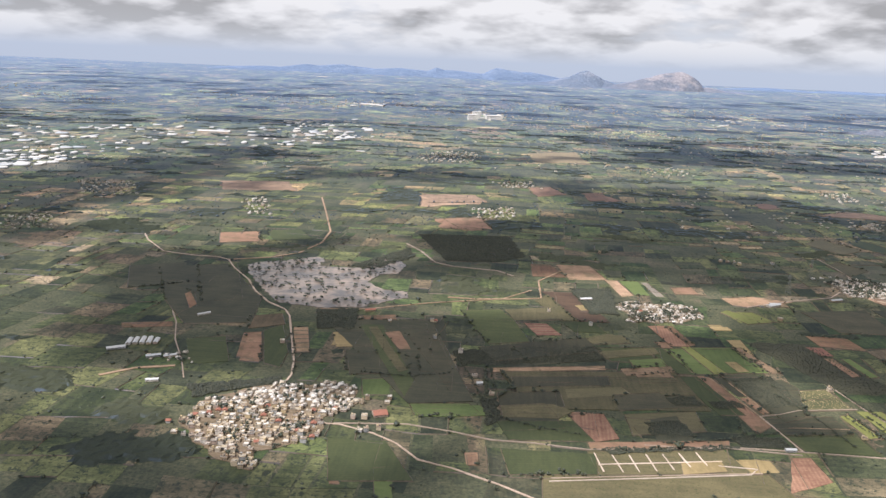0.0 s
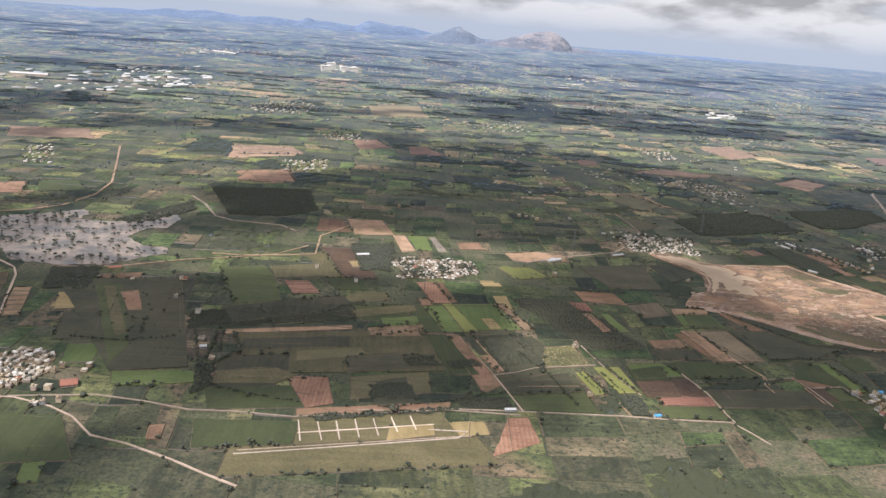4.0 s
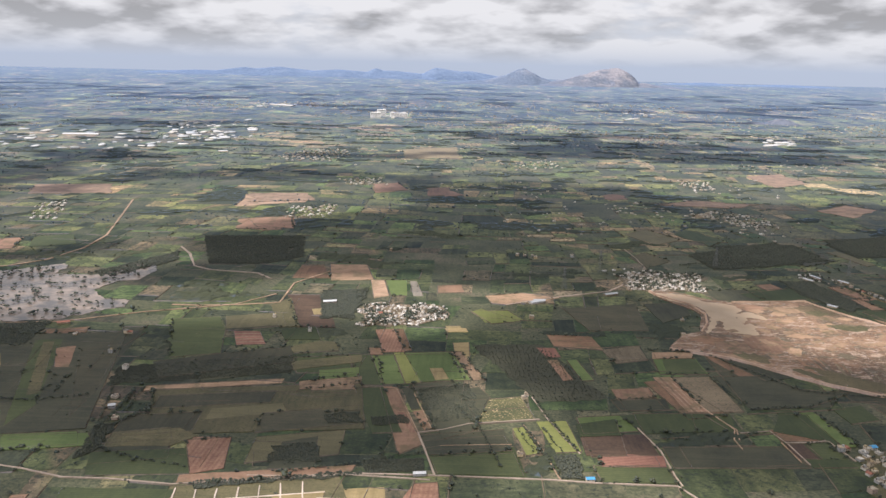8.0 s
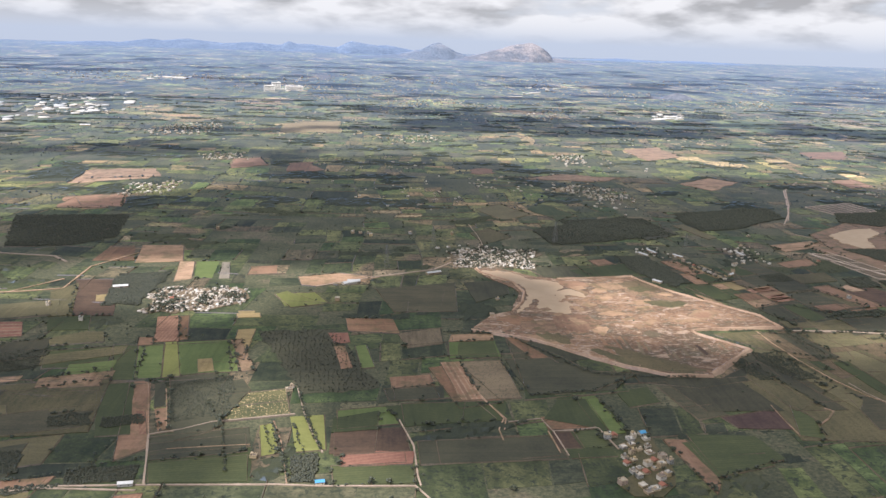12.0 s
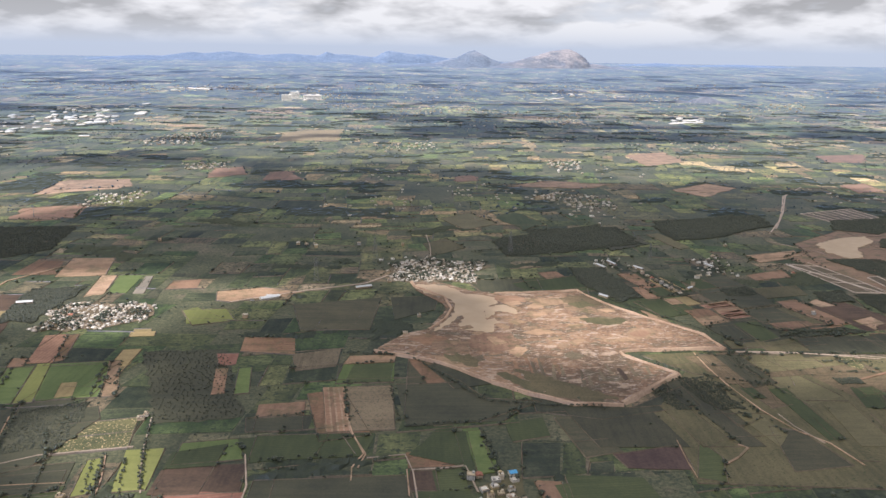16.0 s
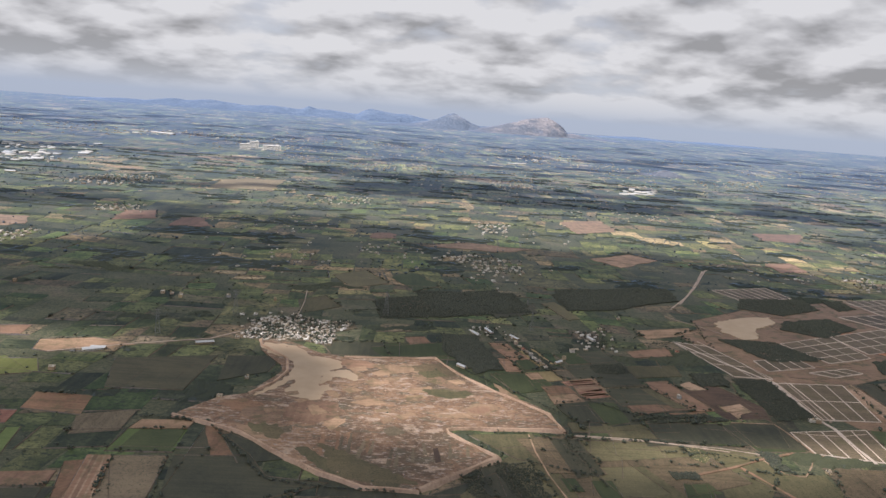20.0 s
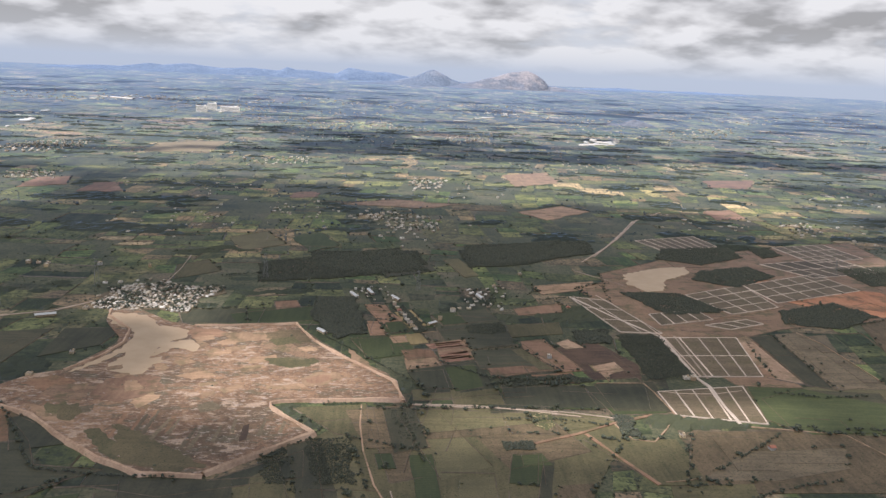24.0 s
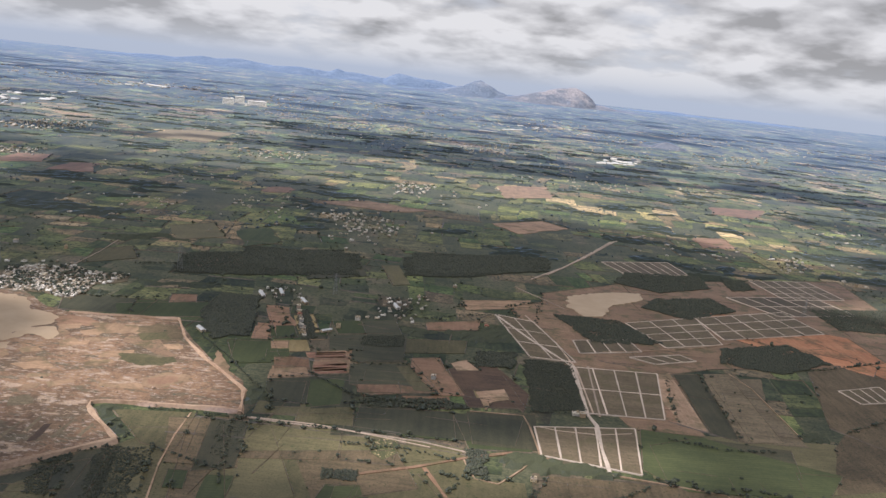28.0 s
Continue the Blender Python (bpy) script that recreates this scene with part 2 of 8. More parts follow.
def patchwork():
    m, nt, out = material("field_patchwork")
    p = place(nt)
    rnd = node(nt, "ShaderNodeNewGeometry").outputs["Random Per Island"]
    zone = noise_tex(nt, p, 0.0075, 3, 0.5)
    earthy = ramp(nt, zone, [(0.555, (0, 0, 0)), (0.57, (1, 1, 1))])
    col = mix(nt, earthy, ramp(nt, rnd, GREENS, "CONSTANT"), ramp(nt, rnd, EARTHS, "CONSTANT"))
    other = mathn(nt, "FRACT", mathn(nt, "MULTIPLY", rnd, 91.7))
    col = mix(nt, 1.0, col, ramp(nt, other, [(0, (0.68, 0.70, 0.73)), (1, (1.40, 1.37, 1.38))]), "MULTIPLY")
    big = noise_tex(nt, p, 0.11, 5, 0.62)
    fine = noise_tex(nt, p, 1.3, 7, 0.75)
    lie = node(nt, "ShaderNodeVectorRotate", {"Vector": p, "Angle": mathn(nt, "ADD", mathn(nt, "MULTIPLY", mathn(nt, "ROUND", other), 1.57), 0.07)}, rotation_type="Z_AXIS")
    strip_map = node(nt, "ShaderNodeMapping", {"Vector": lie.outputs[0], "Scale": (0.6, 0.04, 1.0)})
    col = mix(nt, 1.0, col, ramp(nt, noise_tex(nt, strip_map.outputs[0], 1.0, 4, 0.6), [(0.38, (0.80, 0.81, 0.78)), (0.62, (1.18, 1.16, 1.13))]), "MULTIPLY")
    col = mix(nt, 1.0, col, ramp(nt, big, [(0.38, (0.62, 0.66, 0.6)), (0.62, (1.28, 1.24, 1.18))]), "MULTIPLY")
    col = mix(nt, 1.0, col, ramp(nt, fine, [(0.38, (0.72, 0.74, 0.72)), (0.62, (1.22, 1.20, 1.18))]), "MULTIPLY")
    scrub = noise_tex(nt, p, 0.55, 8, 0.78)
    # sunlight painted in: fields farther off are made brighter and yellower
    lit_afar = mathn(nt, "MULTIPLY", mathn(nt, "SUBTRACT", node(nt, "ShaderNodeSeparateXYZ", {"Vector": p}).outputs["Y"], 340.0), 0.006, clamp=True)
    col = mix(nt, lit_afar, col, mix(nt, 1.0, col, (1.56, 1.50, 1.22), "MULTIPLY"))
    col = mix(nt, ramp(nt, scrub, [(0.52, (0, 0, 0)), (0.57, (0.92, 0.92, 0.92))]), col, (0.034, 0.041, 0.024))
    haze_sheen(nt, out, col, normal=bump(nt, fine, 0.6, 0.1))
    return m


def far_ground():
    """Country seen far off: cells of field and wood, stretched along the lie of the land."""
    m, nt, out = material("open_country")
    p = place(nt)
    warp = node(nt, "ShaderNodeTexNoise", {"Vector": p, "Scale": 0.012, "Detail": 3.0})
    sh = node(nt, "ShaderNodeVectorMath", {0: warp.outputs["Color"], 1: (36, 36, 0)}, operation="MULTIPLY")
    q = node(nt, "ShaderNodeVectorMath", {0: p, 1: sh.outputs[0]}, operation="ADD").outputs[0]
    mp = node(nt, "ShaderNodeMapping", {"Vector": q, "Scale": (0.046, 0.013, 0.0)})
    vo = node(nt, "ShaderNodeTexVoronoi", {"Vector": mp.outputs[0], "Scale": 1.0, "Randomness": 0.85}, distance="MINKOWSKI")
    vo.inputs["Exponent"].default_value = 6.0
    cell = node(nt, "ShaderNodeSeparateColor", {"Color": vo.outputs["Color"]})
    region = noise_tex(nt, p, 0.0045, 5, 0.6)
    col = mix(nt, ramp(nt, region, [(0.53, (0, 0, 0)), (0.58, (1, 1, 1))]), ramp(nt, cell.outputs[0], GREENS, "CONSTANT"), ramp(nt, cell.outputs[0], EARTHS, "CONSTANT"))
    deep_map = node(nt, "ShaderNodeMapping", {"Vector": p, "Scale": (1.0, 0.22, 1.0)}).outputs[0]
    fine = noise_tex(nt, deep_map, 0.30, 7, 0.75)
    col = mix(nt, 1.0, col, ramp(nt, fine, [(0.38, (0.5, 0.53, 0.5)), (0.62, (1.5, 1.45, 1.35))]), "MULTIPLY")
    bush = noise_tex(nt, deep_map, 0.16, 8, 0.75)
    col = mix(nt, ramp(nt, bush, [(0.53, (0, 0, 0)), (0.59, (0.8, 0.8, 0.8))]), col, (0.032, 0.042, 0.026))
    # far country's colours raised and warmed to imitate stronger sunlight there
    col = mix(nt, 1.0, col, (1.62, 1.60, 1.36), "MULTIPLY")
    tract = noise_tex(nt, node(nt, "ShaderNodeMapping", {"Vector": p, "Scale": (1.0, 0.35, 1.0)}).outputs[0], 0.012, 9, 0.74)
    col = mix(nt, 1.0, col, ramp(nt, tract, [(0.42, (0.50, 0.54, 0.58)), (0.50, (0.9, 0.9, 0.9)), (0.60, (2.0, 1.95, 1.7))]), "MULTIPLY")
    wood = noise_tex(nt, mp.outputs[0], 1.6, 7, 0.75)
    col = mix(nt, ramp(nt, wood, [(0.50, (0, 0, 0)), (0.55, (0.92, 0.92, 0.92))]), col, (0.034, 0.041, 0.033))
    # near by: rough pasture and scrub between the fields
    lump = noise_tex(nt, p, 0.035, 6, 0.65)
    grass = ramp(nt, lump, [(0.36, (0.052, 0.058, 0.034)), (0.48, (0.078, 0.080, 0.045)), (0.56, (0.088, 0.090, 0.052)), (0.66, (0.135, 0.112, 0.076))])
    turf = noise_tex(nt, p, 1.1, 8, 0.76)
    grass = mix(nt, 1.0, grass, ramp(nt, turf, [(0.38, (0.55, 0.58, 0.56)), (0.62, (1.42, 1.38, 1.32))]), "MULTIPLY")
    grass = mix(nt, ramp(nt, noise_tex(nt, p, 0.5, 8, 0.78), [(0.54, (0, 0, 0)), (0.60, (0.85, 0.85, 0.85))]), grass, (0.043, 0.050, 0.030))
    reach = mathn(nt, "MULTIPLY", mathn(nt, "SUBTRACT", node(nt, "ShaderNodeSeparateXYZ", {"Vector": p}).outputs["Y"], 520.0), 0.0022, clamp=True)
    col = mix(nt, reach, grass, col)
    # towns too far off to tell their houses
    mp2 = node(nt, "ShaderNodeMapping", {"Vector": p, "Scale": (0.085, 0.016, 0.0)})
    dots = node(nt, "ShaderNodeTexVoronoi", {"Vector": mp2.outputs[0], "Scale": 1.0, "Randomness": 1.0})
    spot = ramp(nt, dots.outputs["Distance"], [(0.16, (1, 1, 1)), (0.22, (0, 0, 0))])
    town = ramp(nt, noise_tex(nt, node(nt, "ShaderNodeMapping", {"Vector": p, "Scale": (1.0, 0.4, 1.0)}).outputs[0], 0.009, 5, 0.7), [(0.53, (0, 0, 0)), (0.60, (0.9, 0.9, 0.9))])
    away = mathn(nt, "MULTIPLY", mathn(nt, "SUBTRACT", node(nt, "ShaderNodeSeparateXYZ", {"Vector": p}).outputs["Y"], 1000.0), 0.002, clamp=True)
    col = mix(nt, mathn(nt, "MULTIPLY", mathn(nt, "MULTIPLY", spot, town), away), col, (0.68, 0.66, 0.63))
    haze_sheen(nt, out, col)
    return m


def leaf(name, a, b, haze_shine=0.05, gloss=0.0):
    m, nt, out = material(name)
    p = place(nt)
    rnd = node(nt, "ShaderNodeNewGeometry").outputs["Random Per Island"]
    obj = node(nt, "ShaderNodeObjectInfo").outputs["Random"]
    f = mathn(nt, "FRACT", mathn(nt, "ADD", rnd, obj))
    col = mix(nt, f, a, b)
    n = noise_tex(nt, p, 5.0, 4, 0.7)
    col = mix(nt, 1.0, col, ramp(nt, n, [(0.3, (0.55, 0.6, 0.5)), (0.7, (1.35, 1.3, 1.25))]), "MULTIPLY")
    haze_sheen(nt, out, col, normal=bump(nt, n, 0.8, 0.15), gloss=gloss, floor=haze_shine)
    return m


def plain(name, a, b, scale=3.0, rough=0.8, metal=0.0, spec=0.3):
    m, nt, out = material(name)
    p = place(nt)
    n = mathn(nt, "ADD", mathn(nt, "MULTIPLY", noise_tex(nt, p, scale, 5, 0.65), 0.6), mathn(nt, "MULTIPLY", noise_tex(nt, p, scale * 6, 3, 0.6), 0.4))
    col = ramp(nt, n, [(0.35, a), (0.65, b)])
    b_ = node(nt, "ShaderNodeBsdfPrincipled", {"Base Color": col, "Roughness": rough, "Metallic": metal, "Specular IOR Level": spec})
    nt.links.new(b_.outputs[0], out.inputs[0])
    return m


def painted(name, colours, island=False):
    """Limewashed wall or roof, its colour by chance from the list, with rain stains."""
    m, nt, out = material(name)
    p = place(nt)
    rnd = node(nt, "ShaderNodeNewGeometry").outputs["Random Per Island"] if island else node(nt, "ShaderNodeObjectInfo").outputs["Random"]
    col = ramp(nt, rnd, [(i / len(colours), c) for i, c in enumerate(colours)], "CONSTANT")
    n = noise_tex(nt, p, 2.5, 5, 0.7)
    col = mix(nt, 1.0, col, ramp(nt, n, [(0.3, (0.62, 0.6, 0.56)), (0.62, (1.0, 1.0, 1.0))]), "MULTIPLY")
    b_ = node(nt, "ShaderNodeBsdfPrincipled", {"Base Color": col, "Roughness": 0.85, "Specular IOR Level": 0.2})
    nt.links.new(b_.outputs[0], out.inputs[0])
    return m


LEAF = leaf("broad_leaves", (0.046, 0.051, 0.030), (0.094, 0.098, 0.054), 0.04)
GUM = leaf("plantation_leaves", (0.058, 0.062, 0.044), (0.092, 0.094, 0.062), 0.03)
# haze put into the distant leaves: more blue gloss, farthest ones paler too
HAZY_MID_LEAF = leaf("hazy_middle_leaves", (0.040, 0.047, 0.030), (0.074, 0.080, 0.050), 0.12)
HAZY_FAR_LEAF = leaf("hazy_far_leaves", (0.056, 0.064, 0.058), (0.086, 0.092, 0.080), 0.42)
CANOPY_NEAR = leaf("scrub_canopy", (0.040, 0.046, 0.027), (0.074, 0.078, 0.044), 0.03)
# distant crowns carry haze as flat-angle gloss, the farthest also as bluer colour
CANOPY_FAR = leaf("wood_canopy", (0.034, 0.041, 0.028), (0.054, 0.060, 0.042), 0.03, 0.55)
CANOPY_HAZY = leaf("hazy_far_canopy", (0.036, 0.045, 0.042), (0.050, 0.060, 0.056), 0.05, 0.62)
BARK = plain("bark", (0.07, 0.05, 0.035), (0.14, 0.10, 0.07), 6)
WALLS = [(0.50, 0.44, 0.35), (0.42, 0.34, 0.24), (0.60, 0.56, 0.50), (0.37, 0.28, 0.19), (0.50, 0.40, 0.25), (0.36, 0.36, 0.35), (0.42, 0.33, 0.27), (0.52, 0.43, 0.31)]
ROOFS = [(0.42, 0.37, 0.30), (0.56, 0.52, 0.46), (0.29, 0.25, 0.21), (0.46, 0.39, 0.29), (0.22, 0.19, 0.165), (0.60, 0.57, 0.53)]
WALL = painted("limewashed_plaster", WALLS)
ROOF = painted("flat_cement_roof", ROOFS)
WALL_FAR = painted("limewashed_plaster_far", [(0.54, 0.50, 0.44), (0.42, 0.36, 0.29), (0.66, 0.63, 0.59), (0.30, 0.25, 0.20), (0.48, 0.42, 0.33), (0.70, 0.68, 0.65), (0.38, 0.35, 0.32), (0.58, 0.54, 0.49)], island=True)
SHED = painted("white_sheet_roof", [(0.58, 0.59, 0.60), (0.42, 0.44, 0.46), (0.62, 0.60, 0.57), (0.36, 0.40, 0.45), (0.50, 0.50, 0.50)], island=True)
TILE = plain("clay_roof_tiles", (0.20, 0.085, 0.06), (0.34, 0.15, 0.105), 5)
DOOR = plain("painted_door", (0.08, 0.10, 0.12), (0.16, 0.18, 0.20), 8)
PANE = plain("dark_window", (0.03, 0.035, 0.04), (0.06, 0.065, 0.07), 8, rough=0.25, spec=0.5)
TANK = plain("black_plastic_tank", (0.02, 0.02, 0.022), (0.04, 0.04, 0.045), 8, rough=0.5)
BLUE = plain("blue_tarpaulin", (0.05, 0.22, 0.42), (0.10, 0.34, 0.58), 5, rough=0.5)
PATCH = patchwork()
COUNTRY = far_ground()


def water_material(name, colour, rough, tint):
    m, nt, out = material(name)
    p = place(nt)
    n = noise_tex(nt, p, 0.10, 7, 0.68)
    col = mix(nt, ramp(nt, n, [(0.40, (0, 0, 0)), (0.64, (1, 1, 1))]), colour, tint)
    h = noise_tex(nt, p, 2.0, 4, 0.6)
    b_ = node(nt, "ShaderNodeBsdfPrincipled", {"Base Color": col, "Roughness": rough, "IOR": 1.33, "Normal": bump(nt, h, 0.05, 0.02)})
    nt.links.new(b_.outputs[0], out.inputs[0])
    return m


LAKE = water_material("shallow_grey_water", (0.085, 0.080, 0.078), 0.14, (0.26, 0.205, 0.165))
SILT = water_material("silt_laden_water", (0.32, 0.235, 0.155), 0.5, (0.38, 0.285, 0.195))


def bed_material():
    """Cracked silt: olive and grey where it dried last, tan and pale where it was dug or washed out."""
    m, nt, out = material("dry_tank_bed")
    p = place(nt)
    big = noise_tex(nt, p, 0.030, 5, 0.60)
    mp = node(nt, "ShaderNodeMapping", {"Vector": p, "Rotation": (0, 0, 0.25), "Scale": (0.16, 0.34, 1.0)})
    streak = noise_tex(nt, mp.outputs[0], 1.0, 7, 0.68)
    fine = noise_tex(nt, p, 1.9, 6, 0.75)
    col = ramp(nt, big, [(0.38, (0.108, 0.082, 0.052)), (0.46, (0.152, 0.102, 0.064)), (0.53, (0.200, 0.128, 0.080)), (0.62, (0.255, 0.168, 0.106))])
    mid = noise_tex(nt, p, 0.42, 7, 0.72)
    col = mix(nt, 1.0, col, ramp(nt, mid, [(0.36, (0.74, 0.74, 0.73)), (0.64, (1.24, 1.22, 1.20))]), "MULTIPLY")
    col = mix(nt, ramp(nt, streak, [(0.56, (0, 0, 0)), (0.60, (0.85, 0.85, 0.85))]), col, (0.36, 0.275, 0.205))
    col = mix(nt, ramp(nt, streak, [(0.40, (0.75, 0.75, 0.75)), (0.45, (0, 0, 0))]), col, (0.112, 0.100, 0.064))
    clods = noise_tex(nt, mp.outputs[0], 3.4, 6, 0.74)
    col = mix(nt, ramp(nt, clods, [(0.555, (0, 0, 0)), (0.595, (0.8, 0.8, 0.8))]), col, (0.33, 0.275, 0.240))
    col = mix(nt, ramp(nt, clods, [(0.37, (0.6, 0.6, 0.6)), (0.41, (0, 0, 0))]), col, (0.115, 0.085, 0.060))
    col = mix(nt, 1.0, col, ramp(nt, fine, [(0.3, (0.62, 0.62, 0.6)), (0.7, (1.28, 1.25, 1.22))]), "MULTIPLY")
    haze_sheen(nt, out, col, normal=bump(nt, mathn(nt, "ADD", fine, streak), 0.7, 0.2))
    return m


BED = bed_material()


def hill_material(name, rock, bush, amount):
    m, nt, out = material(name)
    p = place(nt)
    n = noise_tex(nt, p, 0.016, 8, 0.68)
    z = node(nt, "ShaderNodeSeparateXYZ", {"Vector": p}).outputs["Z"]
    k = mathn(nt, "ADD", n, mathn(nt, "MULTIPLY", z, 0.0022))
    col = mix(nt, ramp(nt, k, [(amount, (0, 0, 0)), (amount + 0.12, (1, 1, 1))]), bush, rock)
    f = noise_tex(nt, p, 0.10, 6, 0.7)
    col = mix(nt, 1.0, col, ramp(nt, f, [(0.3, (0.6, 0.62, 0.66)), (0.7, (1.25, 1.22, 1.18))]), "MULTIPLY")
    haze_sheen(nt, out, col, normal=bump(nt, f, 1.0, 6.0))
    return m


# the blue in these rock and bush colours is painted distance haze
HAZY_ROCK = hill_material("hazy_bare_rock", (0.30, 0.29, 0.31), (0.17, 0.19, 0.23), 0.53)
HAZY_PEAK = hill_material("hazy_wooded_peak", (0.25, 0.28, 0.34), (0.155, 0.195, 0.26), 0.57)
HAZY_FAR_HILL = hill_material("haze_blue_ridge", (0.205, 0.265, 0.37), (0.16, 0.22, 0.325), 0.56)


# ---- geometry helpers ----
def mesh_object(name, verts, faces, mat, parent=None):
    me = bpy.data.meshes.new(name)
    me.from_pydata(verts, [], faces)
    me.materials.append(mat)
    me.update()
    ob = new(name, me)
    if parent is not None:
        ob.parent = parent
    return ob


def part(name, bm, mat, parent, label=""):
    me = bpy.data.meshes.new(name)
    bm.to_mesh(me)
    bm.free()
    me.materials.append(mat)
    ob = new(name, me)
    ob.parent = parent
    return tagged(ob, label)


def box(bm, x0, y0, z0, x1, y1, z1):
    v = [bm.verts.new(c) for c in ((x0, y0, z0), (x1, y0, z0), (x1, y1, z0), (x0, y1, z0), (x0, y0, z1), (x1, y0, z1), (x1, y1, z1), (x0, y1, z1))]
    for f in ((3, 2, 1, 0), (4, 5, 6, 7), (0, 1, 5, 4), (1, 2, 6, 5), (2, 3, 7, 6), (3, 0, 4, 7)):
        bm.faces.new([v[i] for i in f])
    return bm


def inside(poly, pts):
    """Which of the points lie in the outline."""
    pts = np.asarray(pts)
    hit = np.zeros(len(pts), bool)
    q = np.array(poly)
    for (x1, y1), (x2, y2) in zip(q, np.roll(q, -1, 0)):
        if y1 == y2:
            continue
        c = ((y1 > pts[:, 1]) != (y2 > pts[:, 1])) & (pts[:, 0] < (x2 - x1) * (pts[:, 1] - y1) / (y2 - y1) + x1)
        hit ^= c
    return hit


def area(poly):
    q = np.array(poly)
    r = np.roll(q, -1, 0)
    return float((q[:, 0] * r[:, 1] - r[:, 0] * q[:, 1]).sum() / 2)


def uneven(poly, step, amount, seed=0):
    """The outline with its long sides broken up and a little ragged."""
    res = []
    for i, (a, b) in enumerate(zip(poly, poly[1:] + poly[:1])):
        a, b = Vector(a), Vector(b)
        n = max(1, int((b - a).length / step))
        side = Vector((-(b - a).y, (b - a).x)).normalized() if (b - a).length > 0 else Vector((0, 0))
        for k in range(n):
            p = a.lerp(b, k / n)
            res.append(p + side * amount * noise.noise((p.x * 0.4, p.y * 0.4, seed)) * (1 if k else 0.3))
    return [(p.x, p.y) for p in res]


def slab(name, poly, z0, z1, mat, parent=None):
    """A flat piece of land with an edge, from its outline."""
    if area(poly) < 0:
        poly = poly[::-1]
    n = len(poly)
    bm = bmesh.new()
    top = [bm.verts.new((x, y, z1)) for x, y in poly]
    low = [bm.verts.new((x, y, z0)) for x, y in poly]
    f = bm.faces.new(top)
    for i in range(n):
        bm.faces.new((low[i], low[(i + 1) % n], top[(i + 1) % n], top[i]))
    if n > 4:
        bm.normal_update()
        bmesh.ops.triangulate(bm, faces=[f], ngon_method="EAR_CLIP")
    me = bpy.data.meshes.new(name)
    bm.to_mesh(me)
    bm.free()
    me.materials.append(mat)
    ob = new(name, me)
    if parent is not None:
        ob.parent = parent
    return ob


def ribbon(line, width, z, step=3.0, wobble=0.25):
    """Left and right edge of a track along a line."""
    pts = []
    for a, b in zip(line, line[1:]):
        a, b = Vector(a), Vector(b)
        n = max(1, int((b - a).length / step))
        pts += [a.lerp(b, k / n) for k in range(n)]
    pts.append(Vector(line[-1]))
    left, right = [], []
    for i, p in enumerate(pts):
        d = (pts[min(i + 1, len(pts) - 1)] - pts[max(i - 1, 0)]).normalized()
        s = Vector((-d.y, d.x))
        w = width * (0.5 + wobble * noise.noise((p.x * 0.2, p.y * 0.2, 3.0)))
        left.append(p + s * w)
        right.append(p - s * w)
    return left, right


def swarm(name, templates, places, mats, label, category, kind="stuff"):
    """One joined mesh of many copies: places are rows of x, y, z, scale, turn, template number, height factor."""
    places = np.asarray(places, float)
    vs, fs, ms, base = [], [], [], 0
    for k, (tv, tf, tm) in enumerate(templates):
        rows = places[places[:, 5] == k]
        if not len(rows):
            continue
        c, s = np.cos(rows[:, 4])[:, None], np.sin(rows[:, 4])[:, None]
        sc = rows[:, 3][:, None]
        x = (tv[None, :, 0] * c - tv[None, :, 1] * s) * sc + rows[:, 0][:, None]
        y = (tv[None, :, 0] * s + tv[None, :, 1] * c) * sc + rows[:, 1][:, None]
        z = tv[None, :, 2] * sc * rows[:, 6][:, None] + rows[:, 2][:, None]
        vs.append(np.stack([x, y, z], -1).reshape(-1, 3))
        off = (np.arange(len(rows)) * len(tv))[:, None, None] + base
        fs.append((tf[None] + off).reshape(-1, 3))
        ms.append(np.tile(tm, len(rows)))
        base += len(rows) * len(tv)
    v, f, mi = np.concatenate(vs), np.concatenate(fs), np.concatenate(ms)
    me = bpy.data.meshes.new(name)
    me.vertices.add(len(v))
    me.vertices.foreach_set("co", v.ravel())
    me.loops.add(len(f) * 3)
    me.loops.foreach_set("vertex_index", f.ravel().astype(np.int32))
    me.polygons.add(len(f))
    me.polygons.foreach_set("loop_start", np.arange(0, len(f) * 3, 3, dtype=np.int32))
    for mt in mats:
        me.materials.append(mt)
    me.polygons.foreach_set("material_index", mi.astype(np.int32))
    me.update(calc_edges=True)
    return tagged(new(name, me), label, category, kind=kind)


def bm_arrays(bm):
    bmesh.ops.triangulate(bm, faces=bm.faces[:])
    bm.verts.index_update()
    v = np.array([p.co[:] for p in bm.verts])
    f = np.array([[q.index for q in t.verts] for t in bm.faces])
    mi = np.array([t.material_index for t in bm.faces])
    bm.free()
    return v, f, mi


PHI = (1 + 5 ** 0.5) / 2
ICO = [Vector(c).normalized() for c in ((-1, PHI, 0), (1, PHI, 0), (-1, -PHI, 0), (1, -PHI, 0), (0, -1, PHI), (0, 1, PHI), (0, -1, -PHI), (0, 1, -PHI), (PHI, 0, -1), (PHI, 0, 1), (-PHI, 0, -1), (-PHI, 0, 1))]
ICO_FACES = ["0 11 5", "0 5 1", "0 1 7", "0 7 10", "0 10 11", "1 5 9", "5 11 4", "11 10 2", "10 7 6", "7 1 8", "3 9 4", "3 4 2", "3 2 6", "3 6 8", "3 8 9", "4 9 5", "2 4 11", "6 2 10", "8 6 7", "9 8 1"]


